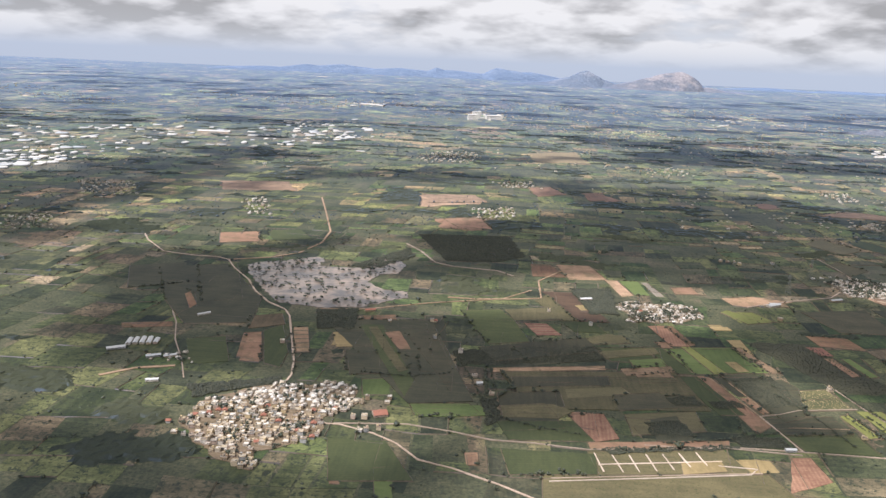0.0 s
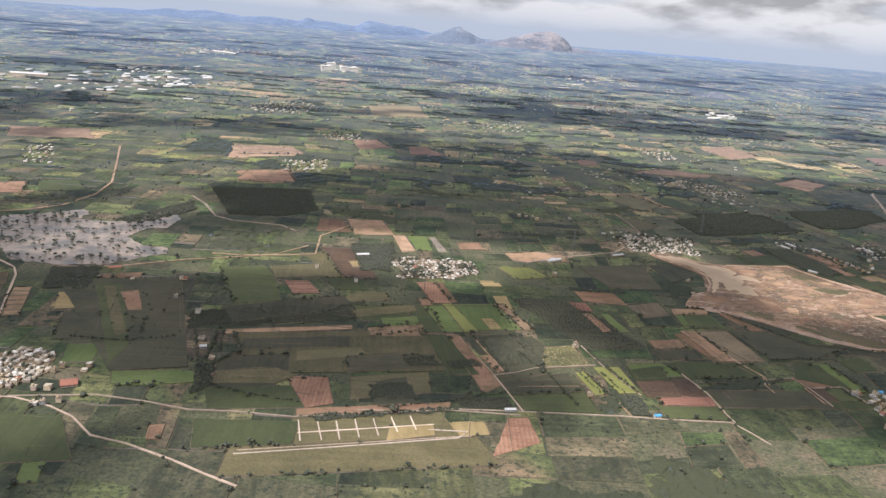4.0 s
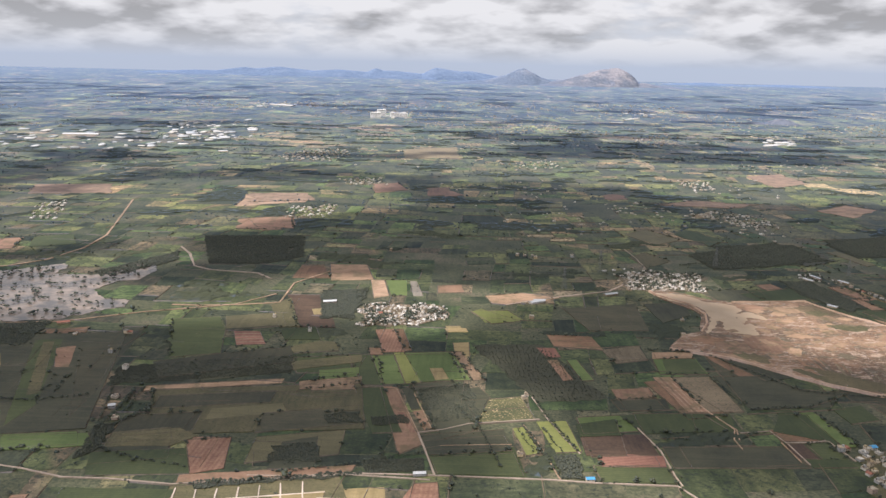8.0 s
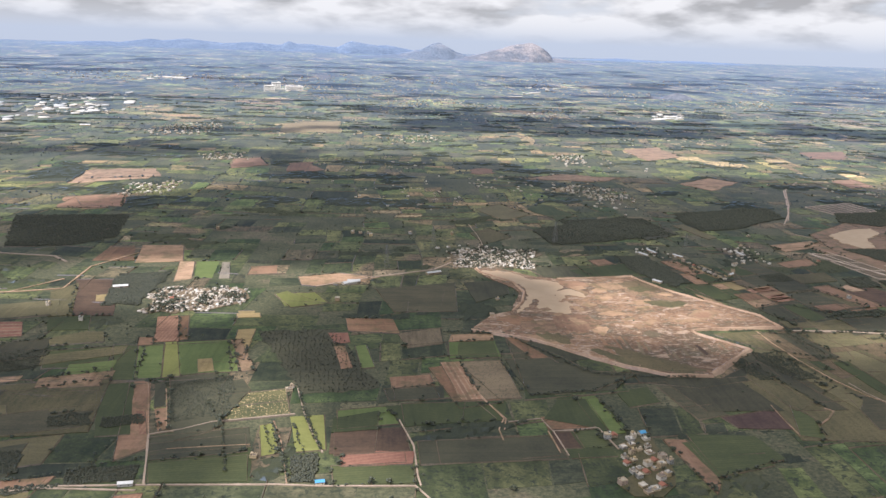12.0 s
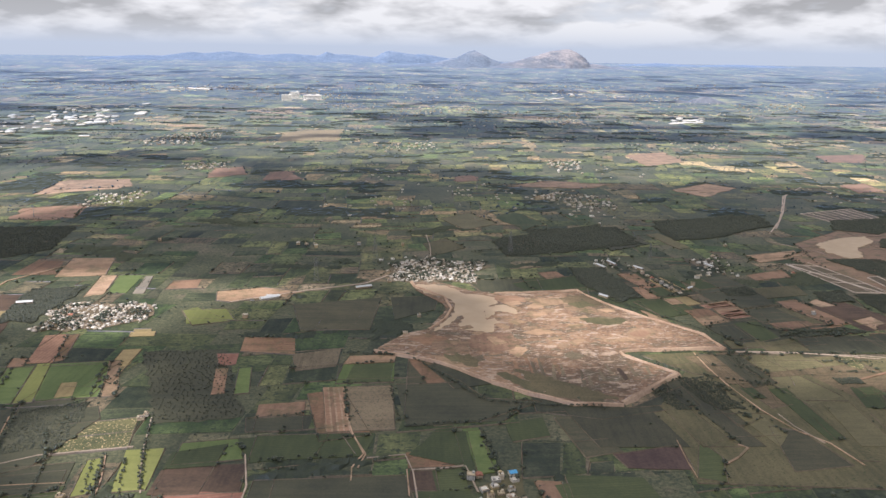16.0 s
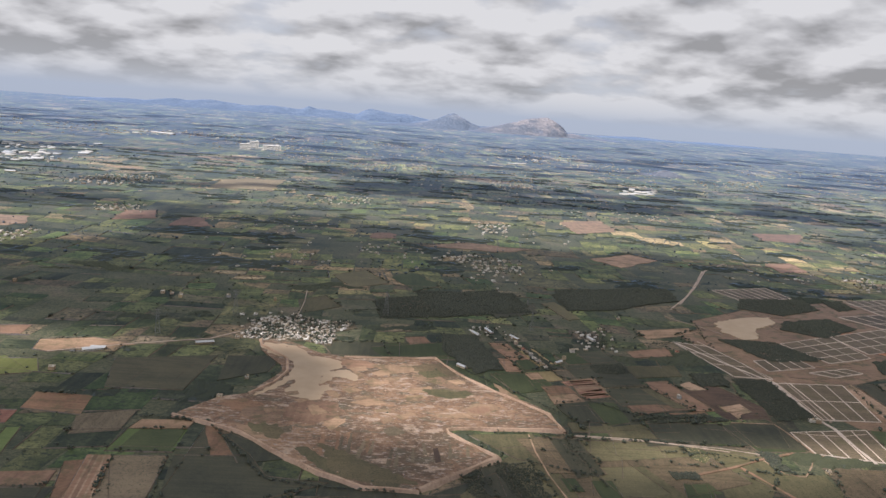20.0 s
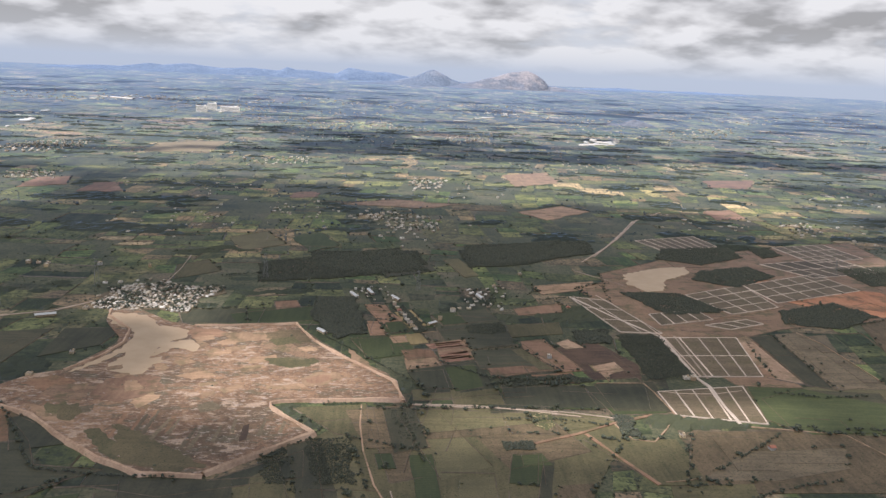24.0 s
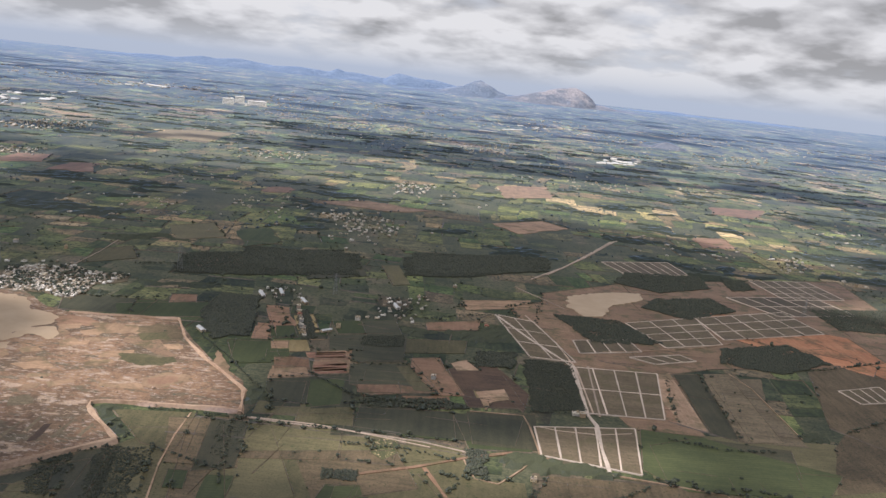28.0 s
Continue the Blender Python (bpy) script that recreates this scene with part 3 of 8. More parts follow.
def clump(bm, centre, radius, rng, flat=0.8, mat=0):
    """A small ragged mass of leaves."""
    made = [bm.verts.new(Vector((c.x, c.y, c.z * flat)) * radius * rng.uniform(0.6, 1.3) + Vector(centre)) for c in ICO]
    for f in ICO_FACES:
        bm.faces.new([made[int(i)] for i in f.split()]).material_index = mat


def trunk(bm, height, radius, mat=1):
    for r0, z0, r1, z1, dx in ((radius, -0.05, radius * 0.6, height * 0.6, 0.03), (radius * 0.6, height * 0.6, radius * 0.3, height, 0.06)):
        a = [bm.verts.new((r0 * math.cos(i * 2.1), r0 * math.sin(i * 2.1), z0)) for i in range(3)]
        b = [bm.verts.new((r1 * math.cos(i * 2.1) + dx, r1 * math.sin(i * 2.1), z1)) for i in range(3)]
        for i in range(3):
            bm.faces.new((a[i], a[(i + 1) % 3], b[(i + 1) % 3], b[i])).material_index = mat


def tree_bm(seed, clumps, spread, tall, size):
    """One metre tall: a leaning trunk and an open crown of clumps."""
    rng = random.Random(seed)
    bm = bmesh.new()
    if clumps > 1:
        trunk(bm, 0.55, 0.035)
    for i in range(clumps):
        a, r = rng.uniform(0, 6.28), spread * math.sqrt(rng.random())
        z = 0.42 + (tall * rng.random()) * (1 - 0.5 * r / spread)
        clump(bm, (r * math.cos(a), r * math.sin(a), z), size * rng.uniform(0.7, 1.25), rng)
    return bm


BROAD = [bm_arrays(tree_bm(s, 6, 0.36, 0.38, 0.2)) for s in (1, 2, 3, 4)]
SPARE = [bm_arrays(tree_bm(s, 2, 0.26, 0.34, 0.3)) for s in (5, 6, 7)]
BUSH = [bm_arrays(tree_bm(s, 1, 0.05, 0.05, 0.5)) for s in (11, 12, 13, 14)]
def canopy_bm(seed):
    """The top of one small plantation tree."""
    r = random.Random(seed)
    bm = bmesh.new()
    v = [bm.verts.new(Vector(c) * r.uniform(0.75, 1.2)) for c in ((0.45, 0, 0.5), (0, 0.45, 0.55), (-0.45, 0, 0.5), (0, -0.45, 0.55), (0.05, 0, 1.0), (0, 0, 0.1))]
    for a, b, c in ((0, 1, 4), (1, 2, 4), (2, 3, 4), (3, 0, 4), (1, 0, 5), (2, 1, 5), (3, 2, 5), (0, 3, 5)):
        bm.faces.new((v[a], v[b], v[c]))
    return bm


CANOPY = [bm_arrays(canopy_bm(s)) for s in (31, 32, 33, 34)]

rng = np.random.default_rng(7)
TAKEN = []          # outlines where no scattered tree may stand
BLOCKED = []        # water, tank, villages and plots
HEDGES = []         # edges that carry trees

# ---- ground ----
ground_pts, ground_faces = [], []
xs = np.concatenate([np.linspace(-7000, -900, 20), np.linspace(-800, 1400, 23), np.linspace(1500, 8000, 20)])
ys = np.concatenate([np.linspace(-3000, 0, 8), np.linspace(100, 1500, 15), np.linspace(1700, 5200, 12)])
for y in ys:
    for x in xs:
        ground_pts.append((x, y, 0.0))
for j in range(len(ys) - 1):
    for i in range(len(xs) - 1):
        a = j * len(xs) + i
        ground_faces.append((a, a + 1, a + 1 + len(xs), a + len(xs)))
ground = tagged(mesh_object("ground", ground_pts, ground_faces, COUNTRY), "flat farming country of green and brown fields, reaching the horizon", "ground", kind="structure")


FIELD_NO = [0]
LEVEL = {"floor": 0.075, "village": 0.216, "plot": 0.230, "track": 0.245, "patch": 0.328}
TANK_BED = []
BED_OUTLINE = []


def level(sort):
    """Each sheet of one sort lies a hair above the last."""
    LEVEL[sort] += 0.0005
    return LEVEL[sort]


# ---- tank, lake, tracks ----
def water(poly, sort):
    TAKEN.append(poly)
    BLOCKED.append(poly)
    z = 0.185 if sort == "lake" else 0.345 + 0.001 * len(TAKEN)
    poly = uneven(poly, 0.8, 1.3, 5)
    if sort == "lake":
        tagged(slab("water", poly, -0.1, z, LAKE), "shallow grey flooded lake with scattered trees standing in it", "lake", kind="structure")
    else:
        tagged(slab("water", poly, -0.1, z, SILT), "pale brown silty water left in an almost dry tank", "pond", kind="structure")


def bed(poly):
    TAKEN.append(poly)
    BLOCKED.append(poly)
    BED_OUTLINE.append(poly)
    TANK_BED.append(slab("tank_bed", uneven(poly, 4.0, 0.8, 2), -0.1, 0.325, BED))
    tagged(TANK_BED[0], "dry brown silt bed of an emptied irrigation tank", "lake bed", kind="structure")


def bund(line, width):
    """A raised earthen bank with sloping sides and a worn top."""
    left, right = ribbon(line, width * 0.24, 0, 1.6, 0.35)
    out_l, out_r = ribbon(line, width * 0.62, 0, 1.6, 0.6)
    verts, faces = [], []
    for a, b, c, d in zip(out_l, left, right, out_r):
        h = 0.75 + 0.25 * noise.noise((a.x * 0.15, a.y * 0.15, 9))
        verts += [(a.x, a.y, 0.0), (b.x, b.y, h), (c.x, c.y, h), (d.x, d.y, 0.0)]
    for i in range(len(left) - 1):
        k = i * 4
        for j in range(3):
            faces.append((k + j, k + j + 1, k + j + 5, k + j + 4))
    tagged(mesh_object("embankment", verts, [f[::-1] for f in faces], CROPS["bundearth"]), "raised pale earth bank round a dry tank", "embankment", kind="structure")


def span(poly):
    q = np.array(poly)
    return float(np.hypot(*(q.max(0) - q.min(0))))


def patch(poly, sort):
    """A puddle, pit or weedy spot on the tank bed."""
    LEVEL["patch"] += 0.0004
    slab("silt_patch", uneven(poly, 0.6, min(1.9, 0.3 * abs(area(poly)) / max(1.0, span(poly))), len(poly) + LEVEL["patch"] * 900), 0.28, LEVEL["patch"], CROPS[sort], TANK_BED[0])


def track(line, width, sort):
    left, right = ribbon(line, width * 0.54, 0)
    n = len(left)
    z = level("track")
    verts = [(p.x, p.y, z) for p in left] + [(p.x, p.y, z) for p in right]
    verts += [(p.x, p.y, 0.0) for p in left] + [(p.x, p.y, 0.0) for p in right]
    faces = []
    for i in range(n - 1):
        faces += [(n + i, n + i + 1, i + 1, i), (i, i + 1, 2 * n + i + 1, 2 * n + i), (3 * n + i, 3 * n + i + 1, n + i + 1, n + i)]
    tagged(mesh_object("dirt_track", verts, faces, CROPS[sort]), "unpaved pale earth track between fields", "road", kind="structure")


def roadway(line, width):
    track(line, width, "plotline")


def layout(quad, columns, lines):
    """A housing layout: a grid of pale plot roads on bare ground."""
    TAKEN.append(quad)
    BLOCKED.append(quad)
    slab("plot_ground", quad, 0.0, level("plot"), CROPS["plotground"], ground)
    a, b, c, d = (Vector(p) for p in quad)
    for i in range(columns + 1):
        k = i / columns
        track([tuple(a.lerp(b, k)), tuple(d.lerp(c, k))], 0.66, "plotline")
    for i in range(lines + 1):
        k = i / lines
        track([tuple(a.lerp(d, k)), tuple(b.lerp(c, k))], 0.6, "plotline")


FIELD_NAMES = {"clay": "ploughed_field", "orange": "bare_ground", "tan": "fallow_field", "sand": "sand_field", "brown": "ploughed_field", "darkbrown": "ploughed_field", "furrow": "furrowed_field", "redrows": "row_field"}
FIELD_LABELS = {"clay": "bare red clay field", "tan": "bare tan fallow field", "bright": "bright green crop field", "lime": "yellow-green crop field", "furrow": "clay field with pale furrows", "redrows": "field of red rows", "straw": "ripe straw-coloured field", "dark": "dark green crop field"}
def field(quad, sort):
    FIELD_NO[0] += 1
    z = 0.10 + 0.0004 * FIELD_NO[0]
    ob = slab(FIELD_NAMES.get(sort, "crop_field"), uneven(quad, 3.0, 0.35, FIELD_NO[0]) if quad[0][1] < 400 else uneven(quad, 6.0, 4.5, FIELD_NO[0]), 0.0, z, CROPS[sort], ground)
    tagged(ob, FIELD_LABELS.get(sort, ""))
    TAKEN.append(quad)
    HEDGES.extend(zip(quad, quad[1:] + quad[:1]))


def rows(quad, count, base, top):
    """A field laid out in raised strips, with paths between."""
    field(quad, base)
    a, b, c, d = (Vector(p) for p in quad)
    for i in range(count):
        u, v = (i + 0.14) / count, (i + 0.80) / count
        q = [tuple(a.lerp(d, u)), tuple(b.lerp(c, u)), tuple(b.lerp(c, v)), tuple(a.lerp(d, v))]
        slab("crop_strip", q, 0.0, 0.232, CROPS[top], ground)


def strip(quad, sort):
    field(quad, sort)


def grove(poly, spacing, height):
    """A plantation: trees in rough rows inside the outline."""
    TAKEN.append(poly)
    poly = uneven(poly, 2.0, 1.7, 8)
    spacing, height = spacing * 0.27, height * 0.50
    q = np.array(poly)
    lo, hi = q.min(0), q.max(0)
    gx, gy = np.meshgrid(np.arange(lo[0], hi[0], spacing), np.arange(lo[1], hi[1], spacing))
    pts = np.stack([gx.ravel(), gy.ravel()], 1)
    pts = pts + rng.normal(0, spacing * 0.22, pts.shape)
    pts = pts[inside(poly, pts)]
    thin = np.array([noise.noise((x * 0.16, y * 0.16, 6.0)) for x, y in pts]) if len(pts) else np.zeros(0)
    pts = pts[rng.random(len(pts)) > 0.08 + 0.5 * (thin > 0.38)]
    if not len(pts):
        return
    n = len(pts)
    rows = np.stack([pts[:, 0], pts[:, 1], np.full(n, 0.05), 1.15 * height * rng.uniform(0.7, 1.2, n), rng.uniform(0, 6.28, n), rng.integers(0, 4, n), rng.uniform(0.5, 0.85, n)], 1)
    swarm("plantation", CANOPY, rows, [GUM, BARK], "dense dark green plantation of small trees", "trees")
    slab("plantation_floor", uneven(poly, 3.0, 0.6, 4), 0.0, level("floor"), CROPS["dark"], ground)


water([(-80.7, 327.6), (-77.7, 333.0), (-67.5, 336.6), (-53.2, 347.3), (-49.6, 340.6), (-51.4, 331.4), (-42.0, 330.0), (-32.5, 330.6), (-28.3, 344.2), (-17.8, 348.0), (-14.0, 338.5), (-16.3, 323.9), (-23.9, 320.9), (-28.0, 309.0), (-20.3, 298.0), (-11.1, 297.0), (-10.7, 289.5), (-17.2, 284.9), (-26.8, 275.3), (-42.7, 273.1), (-49.2, 275.6), (-57.8, 277.9), (-64.9, 291.5), (-70.7, 302.5), (-76.2, 314.5)], "lake")
water([(178.1, 305.8), (178.5, 311.2), (183.1, 310.7), (188.4, 308.5), (191.7, 303.2), (193.5, 299.0), (198.8, 298.0), (201.9, 295.5), (202.6, 289.7), (200.3, 287.8), (198.8, 284.7), (197.4, 282.4), (196.8, 279.4), (196.9, 273.2), (198.4, 270.0), (198.5, 266.1), (196.5, 263.6), (194.8, 263.2), (192.4, 264.4), (190.3, 265.2), (188.3, 266.3), (187.9, 270.1), (189.4, 272.5), (190.2, 275.7), (189.9, 278.2), (188.4, 277.4), (187.5, 274.1), (186.0, 271.0), (183.6, 268.3), (181.2, 265.0), (180.3, 265.0), (181.6, 268.3), (184.0, 272.6), (186.4, 277.0), (188.0, 283.0), (188.8, 288.4), (188.5, 293.1), (185.9, 297.0), (183.2, 299.0), (180.0, 301.6)], "silt")
water([(197.1, 283.4), (199.6, 286.2), (203.8, 288.1), (206.8, 283.5), (206.4, 278.6), (203.8, 280.7), (200.9, 281.3), (198.9, 278.0), (196.9, 275.3)], "silt")
water([(196.1, 273.5), (199.4, 275.2), (200.2, 271.6), (198.0, 268.6), (196.2, 270.0)], "silt")
water([(348.6, 362.8), (365.2, 372.7), (378.5, 375.8), (376.1, 365.7), (361.9, 354.4), (355.8, 340.5), (349.2, 338.8), (345.8, 349.1)], "silt")
bed([(176.7, 314.1), (183.6, 316.0), (195.9, 303.0), (202.9, 299.9), (230.8, 301.2), (238.2, 286.5), (245.3, 274.8), (254.9, 263.5), (257.7, 247.6), (251.5, 247.8), (229.4, 247.3), (228.1, 245.4), (231.7, 239.7), (238.3, 231.4), (229.9, 224.5), (219.8, 215.1), (208.3, 216.4), (199.1, 222.0), (188.4, 232.5), (180.7, 241.4), (168.7, 248.5), (163.7, 249.4), (164.9, 253.3), (172.3, 263.6), (179.3, 266.9), (185.8, 285.0), (185.2, 290.4), (177.7, 305.2)])
bund([(163.6, 250.6), (168.7, 248.5), (180.7, 241.4), (188.4, 232.5), (199.1, 222.0), (208.2, 215.9), (219.3, 214.6)], 2.2)
bund([(219.2, 215.4), (223.0, 218.7), (229.9, 224.5), (238.3, 231.4)], 3.6)
bund([(238.3, 231.4), (235.3, 235.3), (231.7, 239.7), (228.6, 244.3), (228.3, 246.2), (230.9, 247.3), (239.9, 247.4), (251.5, 247.8), (257.7, 247.6)], 2.0)
bund([(257.4, 246.8), (256.2, 258.1), (250.8, 265.9), (244.9, 273.3), (236.4, 286.6), (230.8, 301.2)], 1.8)
bund([(230.8, 301.2), (221.4, 300.7), (212.0, 299.7), (202.9, 299.9)], 1.2)
bund([(176.7, 314.1), (177.7, 308.3), (186.4, 296.0), (187.5, 284.9), (184.4, 274.8), (179.0, 266.0)], 1.6)
patch([(193.5, 257.8), (198.2, 259.3), (201.6, 255.9), (200.2, 251.0), (194.9, 249.6), (192.2, 252.5)], "clay")
patch([(195.1, 256.0), (197.6, 256.8), (198.2, 254.3), (196.0, 253.1)], "tan")
patch([(203.1, 284.1), (207.0, 287.2), (209.6, 283.9), (206.7, 279.8), (204.0, 280.4)], "tan")
patch([(202.9, 271.9), (206.2, 274.3), (208.4, 271.3), (204.8, 268.6)], "tan")
patch([(198.5, 251.1), (202.3, 253.4), (203.0, 249.3), (199.6, 246.3)], "tan")
patch([(213.6, 281.7), (219.1, 283.7), (219.4, 280.5), (214.2, 278.1)], "tan")
patch([(220.6, 273.9), (227.0, 276.3), (227.9, 272.8), (221.0, 270.0)], "tan")
patch([(204.9, 262.6), (211.0, 266.1), (215.1, 262.4), (209.2, 259.9)], "tan")
patch([(187.9, 244.8), (191.7, 246.6), (192.0, 242.8), (188.4, 241.1)], "greybrown")
patch([(202.1, 245.5), (203.0, 246.2), (202.9, 233.7), (202.0, 233.0)], "brown")
patch([(198.8, 241.9), (199.6, 242.6), (199.3, 231.4), (198.4, 230.8)], "brown")
patch([(204.7, 243.2), (205.5, 243.9), (205.7, 234.6), (204.8, 233.9)], "brown")
patch([(208.8, 240.5), (209.7, 241.2), (209.6, 233.1), (208.8, 232.4)], "brown")
patch([(198.3, 225.7), (206.8, 221.7), (209.9, 218.1), (202.6, 220.1)], "scrub")
patch([(172.3, 258.4), (178.4, 263.4), (184.4, 258.9), (178.2, 254.1)], "brown")
patch([(200.6, 295.8), (208.0, 297.4), (214.5, 292.6), (205.1, 288.3)], "clay")
patch([(225.9, 295.3), (231.7, 296.9), (236.1, 285.5), (232.1, 283.4)], "scrub")
patch([(225.6, 273.8), (233.7, 276.1), (237.5, 271.1), (229.9, 267.4)], "greybrown")
patch([(245.4, 281.0), (248.7, 274.7), (252.5, 265.9), (246.7, 268.4)], "tan")
patch([(211.0, 292.7), (225.7, 294.7), (230.0, 289.5), (216.9, 285.9)], "tan")
patch([(178.0, 247.0), (186.4, 243.8), (190.2, 237.5), (183.4, 239.5)], "tan")
patch([(190.8, 263.0), (194.1, 264.7), (195.7, 262.0), (192.9, 259.5)], "tan")
patch([(231.6, 281.3), (235.6, 283.3), (237.4, 280.1), (233.3, 277.6)], "tan")
patch([(212.7, 245.9), (216.1, 248.1), (218.2, 243.8), (214.0, 241.4)], "greybrown")
patch([(188.1, 256.2), (190.5, 260.7), (194.9, 262.7), (199.9, 262.1), (202.8, 258.7), (203.1, 254.6), (200.9, 250.7), (196.7, 248.7), (191.9, 249.2), (189.0, 251.7)], "clay")
patch([(194.5, 258.9), (196.3, 260.3), (198.0, 256.5), (195.7, 254.4)], "tan")
patch([(193.1, 233.7), (195.8, 234.9), (201.4, 227.2), (208.3, 225.3), (213.2, 221.8), (216.9, 219.2), (212.5, 218.2), (205.8, 219.6), (199.5, 223.9)], "olive")
patch([(233.4, 260.6), (237.5, 264.2), (242.7, 264.0), (243.3, 260.4), (239.4, 256.2), (235.1, 255.9)], "tan")
patch([(235.0, 260.1), (237.8, 262.4), (241.3, 262.4), (241.6, 259.9), (238.6, 257.7), (235.8, 257.7)], "clay")
patch([(224.6, 273.5), (230.4, 274.7), (235.8, 271.1), (236.0, 268.6), (230.4, 267.7), (225.6, 269.6)], "olive")
patch([(223.2, 293.8), (228.6, 296.2), (230.9, 293.0), (227.7, 287.6), (223.2, 288.9)], "scrub")
patch([(222.7, 286.2), (229.3, 286.1), (233.6, 280.2), (237.7, 274.5), (235.4, 272.7), (229.4, 278.3), (222.8, 282.4)], "bareland")
patch([(187.0, 246.5), (188.1, 248.1), (187.8, 240.1), (186.7, 239.7)], "tan")
patch([(181.6, 247.7), (186.3, 248.2), (186.7, 241.5), (182.9, 242.2)], "olive")
patch([(223.9, 235.4), (225.2, 236.1), (225.2, 229.0), (223.9, 228.1)], "darkbrown")
patch([(196.2, 257.2), (198.2, 258.1), (199.7, 255.0), (197.4, 253.4)], "tan")
patch([(199.6, 246.9), (201.5, 249.7), (204.3, 251.9), (204.3, 249.6), (202.2, 245.9), (200.7, 243.9)], "tan")
patch([(198.0, 236.5), (201.7, 235.0), (208.5, 228.2), (215.8, 221.8), (219.3, 218.2), (212.3, 216.3), (205.0, 219.9), (200.8, 225.5)], "orchard")
patch([(184.8, 246.2), (188.1, 247.3), (190.4, 242.4), (189.1, 238.4), (186.4, 239.7)], "orchard")
patch([(178.1, 255.2), (184.7, 258.5), (189.6, 254.9), (188.4, 248.5), (182.7, 247.1)], "bareland")
patch([(208.9, 278.0), (211.4, 281.4), (213.8, 279.2), (213.0, 275.4), (210.7, 274.6)], "tan")
patch([(197.6, 273.2), (200.8, 270.3), (202.8, 267.6), (201.8, 265.7), (199.4, 266.9)], "tan")
patch([(211.0, 285.9), (214.4, 289.2), (217.6, 287.7), (216.1, 284.1), (212.6, 283.2)], "tan")
patch([(219.6, 268.8), (224.5, 269.5), (225.4, 267.5), (220.8, 266.1)], "tan")
patch([(216.1, 254.3), (220.4, 256.9), (221.5, 255.2), (217.6, 251.6)], "tan")
patch([(212.5, 251.7), (215.1, 253.6), (215.9, 250.9), (213.5, 249.4)], "tan")
patch([(229.4, 271.9), (236.6, 274.2), (238.7, 270.9), (233.0, 268.6)], "olive")
patch([(224.4, 287.7), (230.6, 290.5), (232.9, 285.8), (226.9, 283.1)], "olive")
patch([(202.6, 234.1), (203.5, 233.6), (203.9, 241.1), (203.4, 241.4)], "greybrown")
patch([(204.4, 232.5), (205.3, 231.9), (205.9, 242.8), (205.4, 243.1)], "greybrown")
patch([(206.4, 229.8), (207.3, 229.2), (208.9, 238.6), (208.4, 238.9)], "greybrown")
patch([(212.9, 226.0), (213.8, 225.5), (215.0, 234.5), (214.5, 234.8)], "greybrown")
patch([(214.5, 225.4), (215.3, 224.9), (216.1, 231.8), (215.6, 232.0)], "greybrown")
patch([(221.5, 232.4), (222.4, 231.8), (222.3, 238.2), (221.8, 238.5)], "greybrown")
patch([(226.9, 230.6), (227.7, 230.0), (228.4, 238.0), (227.9, 238.3)], "greybrown")
patch([(231.0, 232.0), (231.9, 231.4), (232.4, 237.0), (231.9, 237.3)], "greybrown")
patch([(209.2, 232.0), (210.1, 231.5), (210.9, 238.5), (210.4, 238.9)], "greybrown")
patch([(218.4, 228.3), (219.3, 227.7), (219.7, 235.4), (219.2, 235.7)], "greybrown")
patch([(194.9, 257.7), (197.1, 259.6), (198.0, 255.6), (196.1, 253.1)], "tan")
patch([(198.6, 247.2), (201.9, 252.8), (203.2, 250.6), (200.5, 245.7)], "tan")
patch([(204.7, 289.6), (209.0, 291.6), (210.1, 288.4), (205.7, 286.5)], "tan")
patch([(211.3, 278.5), (215.5, 280.2), (216.0, 277.3), (212.0, 275.6)], "tan")
patch([(205.8, 266.1), (210.4, 267.7), (211.0, 265.5), (206.8, 264.0)], "tan")
patch([(211.1, 257.8), (215.3, 258.8), (215.3, 256.8), (211.7, 255.4)], "tan")
patch([(187.8, 268.2), (191.4, 269.7), (192.0, 267.1), (189.0, 265.6)], "tan")
patch([(183.8, 256.3), (186.9, 258.0), (187.5, 255.0), (185.0, 253.6)], "tan")
patch([(219.5, 266.8), (224.2, 267.9), (224.5, 265.8), (220.1, 264.3)], "tan")
patch([(226.2, 256.3), (234.4, 257.2), (236.1, 254.7), (226.5, 253.6)], "tan")
track([(-96.6, 339.9), (-90.6, 335.8), (-84.6, 322.2), (-74.9, 306.1), (-68.7, 291.0), (-60.8, 277.5), (-53.2, 269.7), (-50.2, 262.4), (-46.5, 245.3), (-41.1, 221.0), (-39.9, 210.3), (-40.9, 203.3)], 1.1, "pale")
track([(-151.0, 396.4), (-136.6, 366.4), (-122.2, 346.0), (-108.1, 341.0), (-96.6, 339.9)], 1.2, "pale")
track([(-90.6, 335.8), (-73.7, 342.7), (-63.0, 353.1), (-56.1, 375.2), (-55.7, 401.4), (-64.2, 445.9), (-75.1, 500.8)], 1.7, "sand")
track([(-42.5, 271.8), (-24.6, 273.5), (-2.5, 284.1), (25.4, 293.0), (37.6, 306.3)], 1.2, "sand")
track([(-15.5, 380.2), (-8.1, 366.1), (-1.2, 345.6), (6.3, 339.8), (25.9, 335.2), (32.6, 326.9)], 1.7, "pale")
track([(-27.4, 180.9), (-22.6, 180.7), (-13.9, 176.6), (-8.2, 172.1), (-2.6, 164.4), (5.0, 161.1), (14.7, 155.1), (21.4, 150.1), (27.9, 145.7)], 0.8, "pale")
track([(-24.0, 181.2), (-6.0, 182.2), (5.1, 179.1), (14.6, 175.5), (24.0, 174.8), (37.1, 172.5), (71.7, 176.0), (88.4, 173.7)], 0.7, "pale")
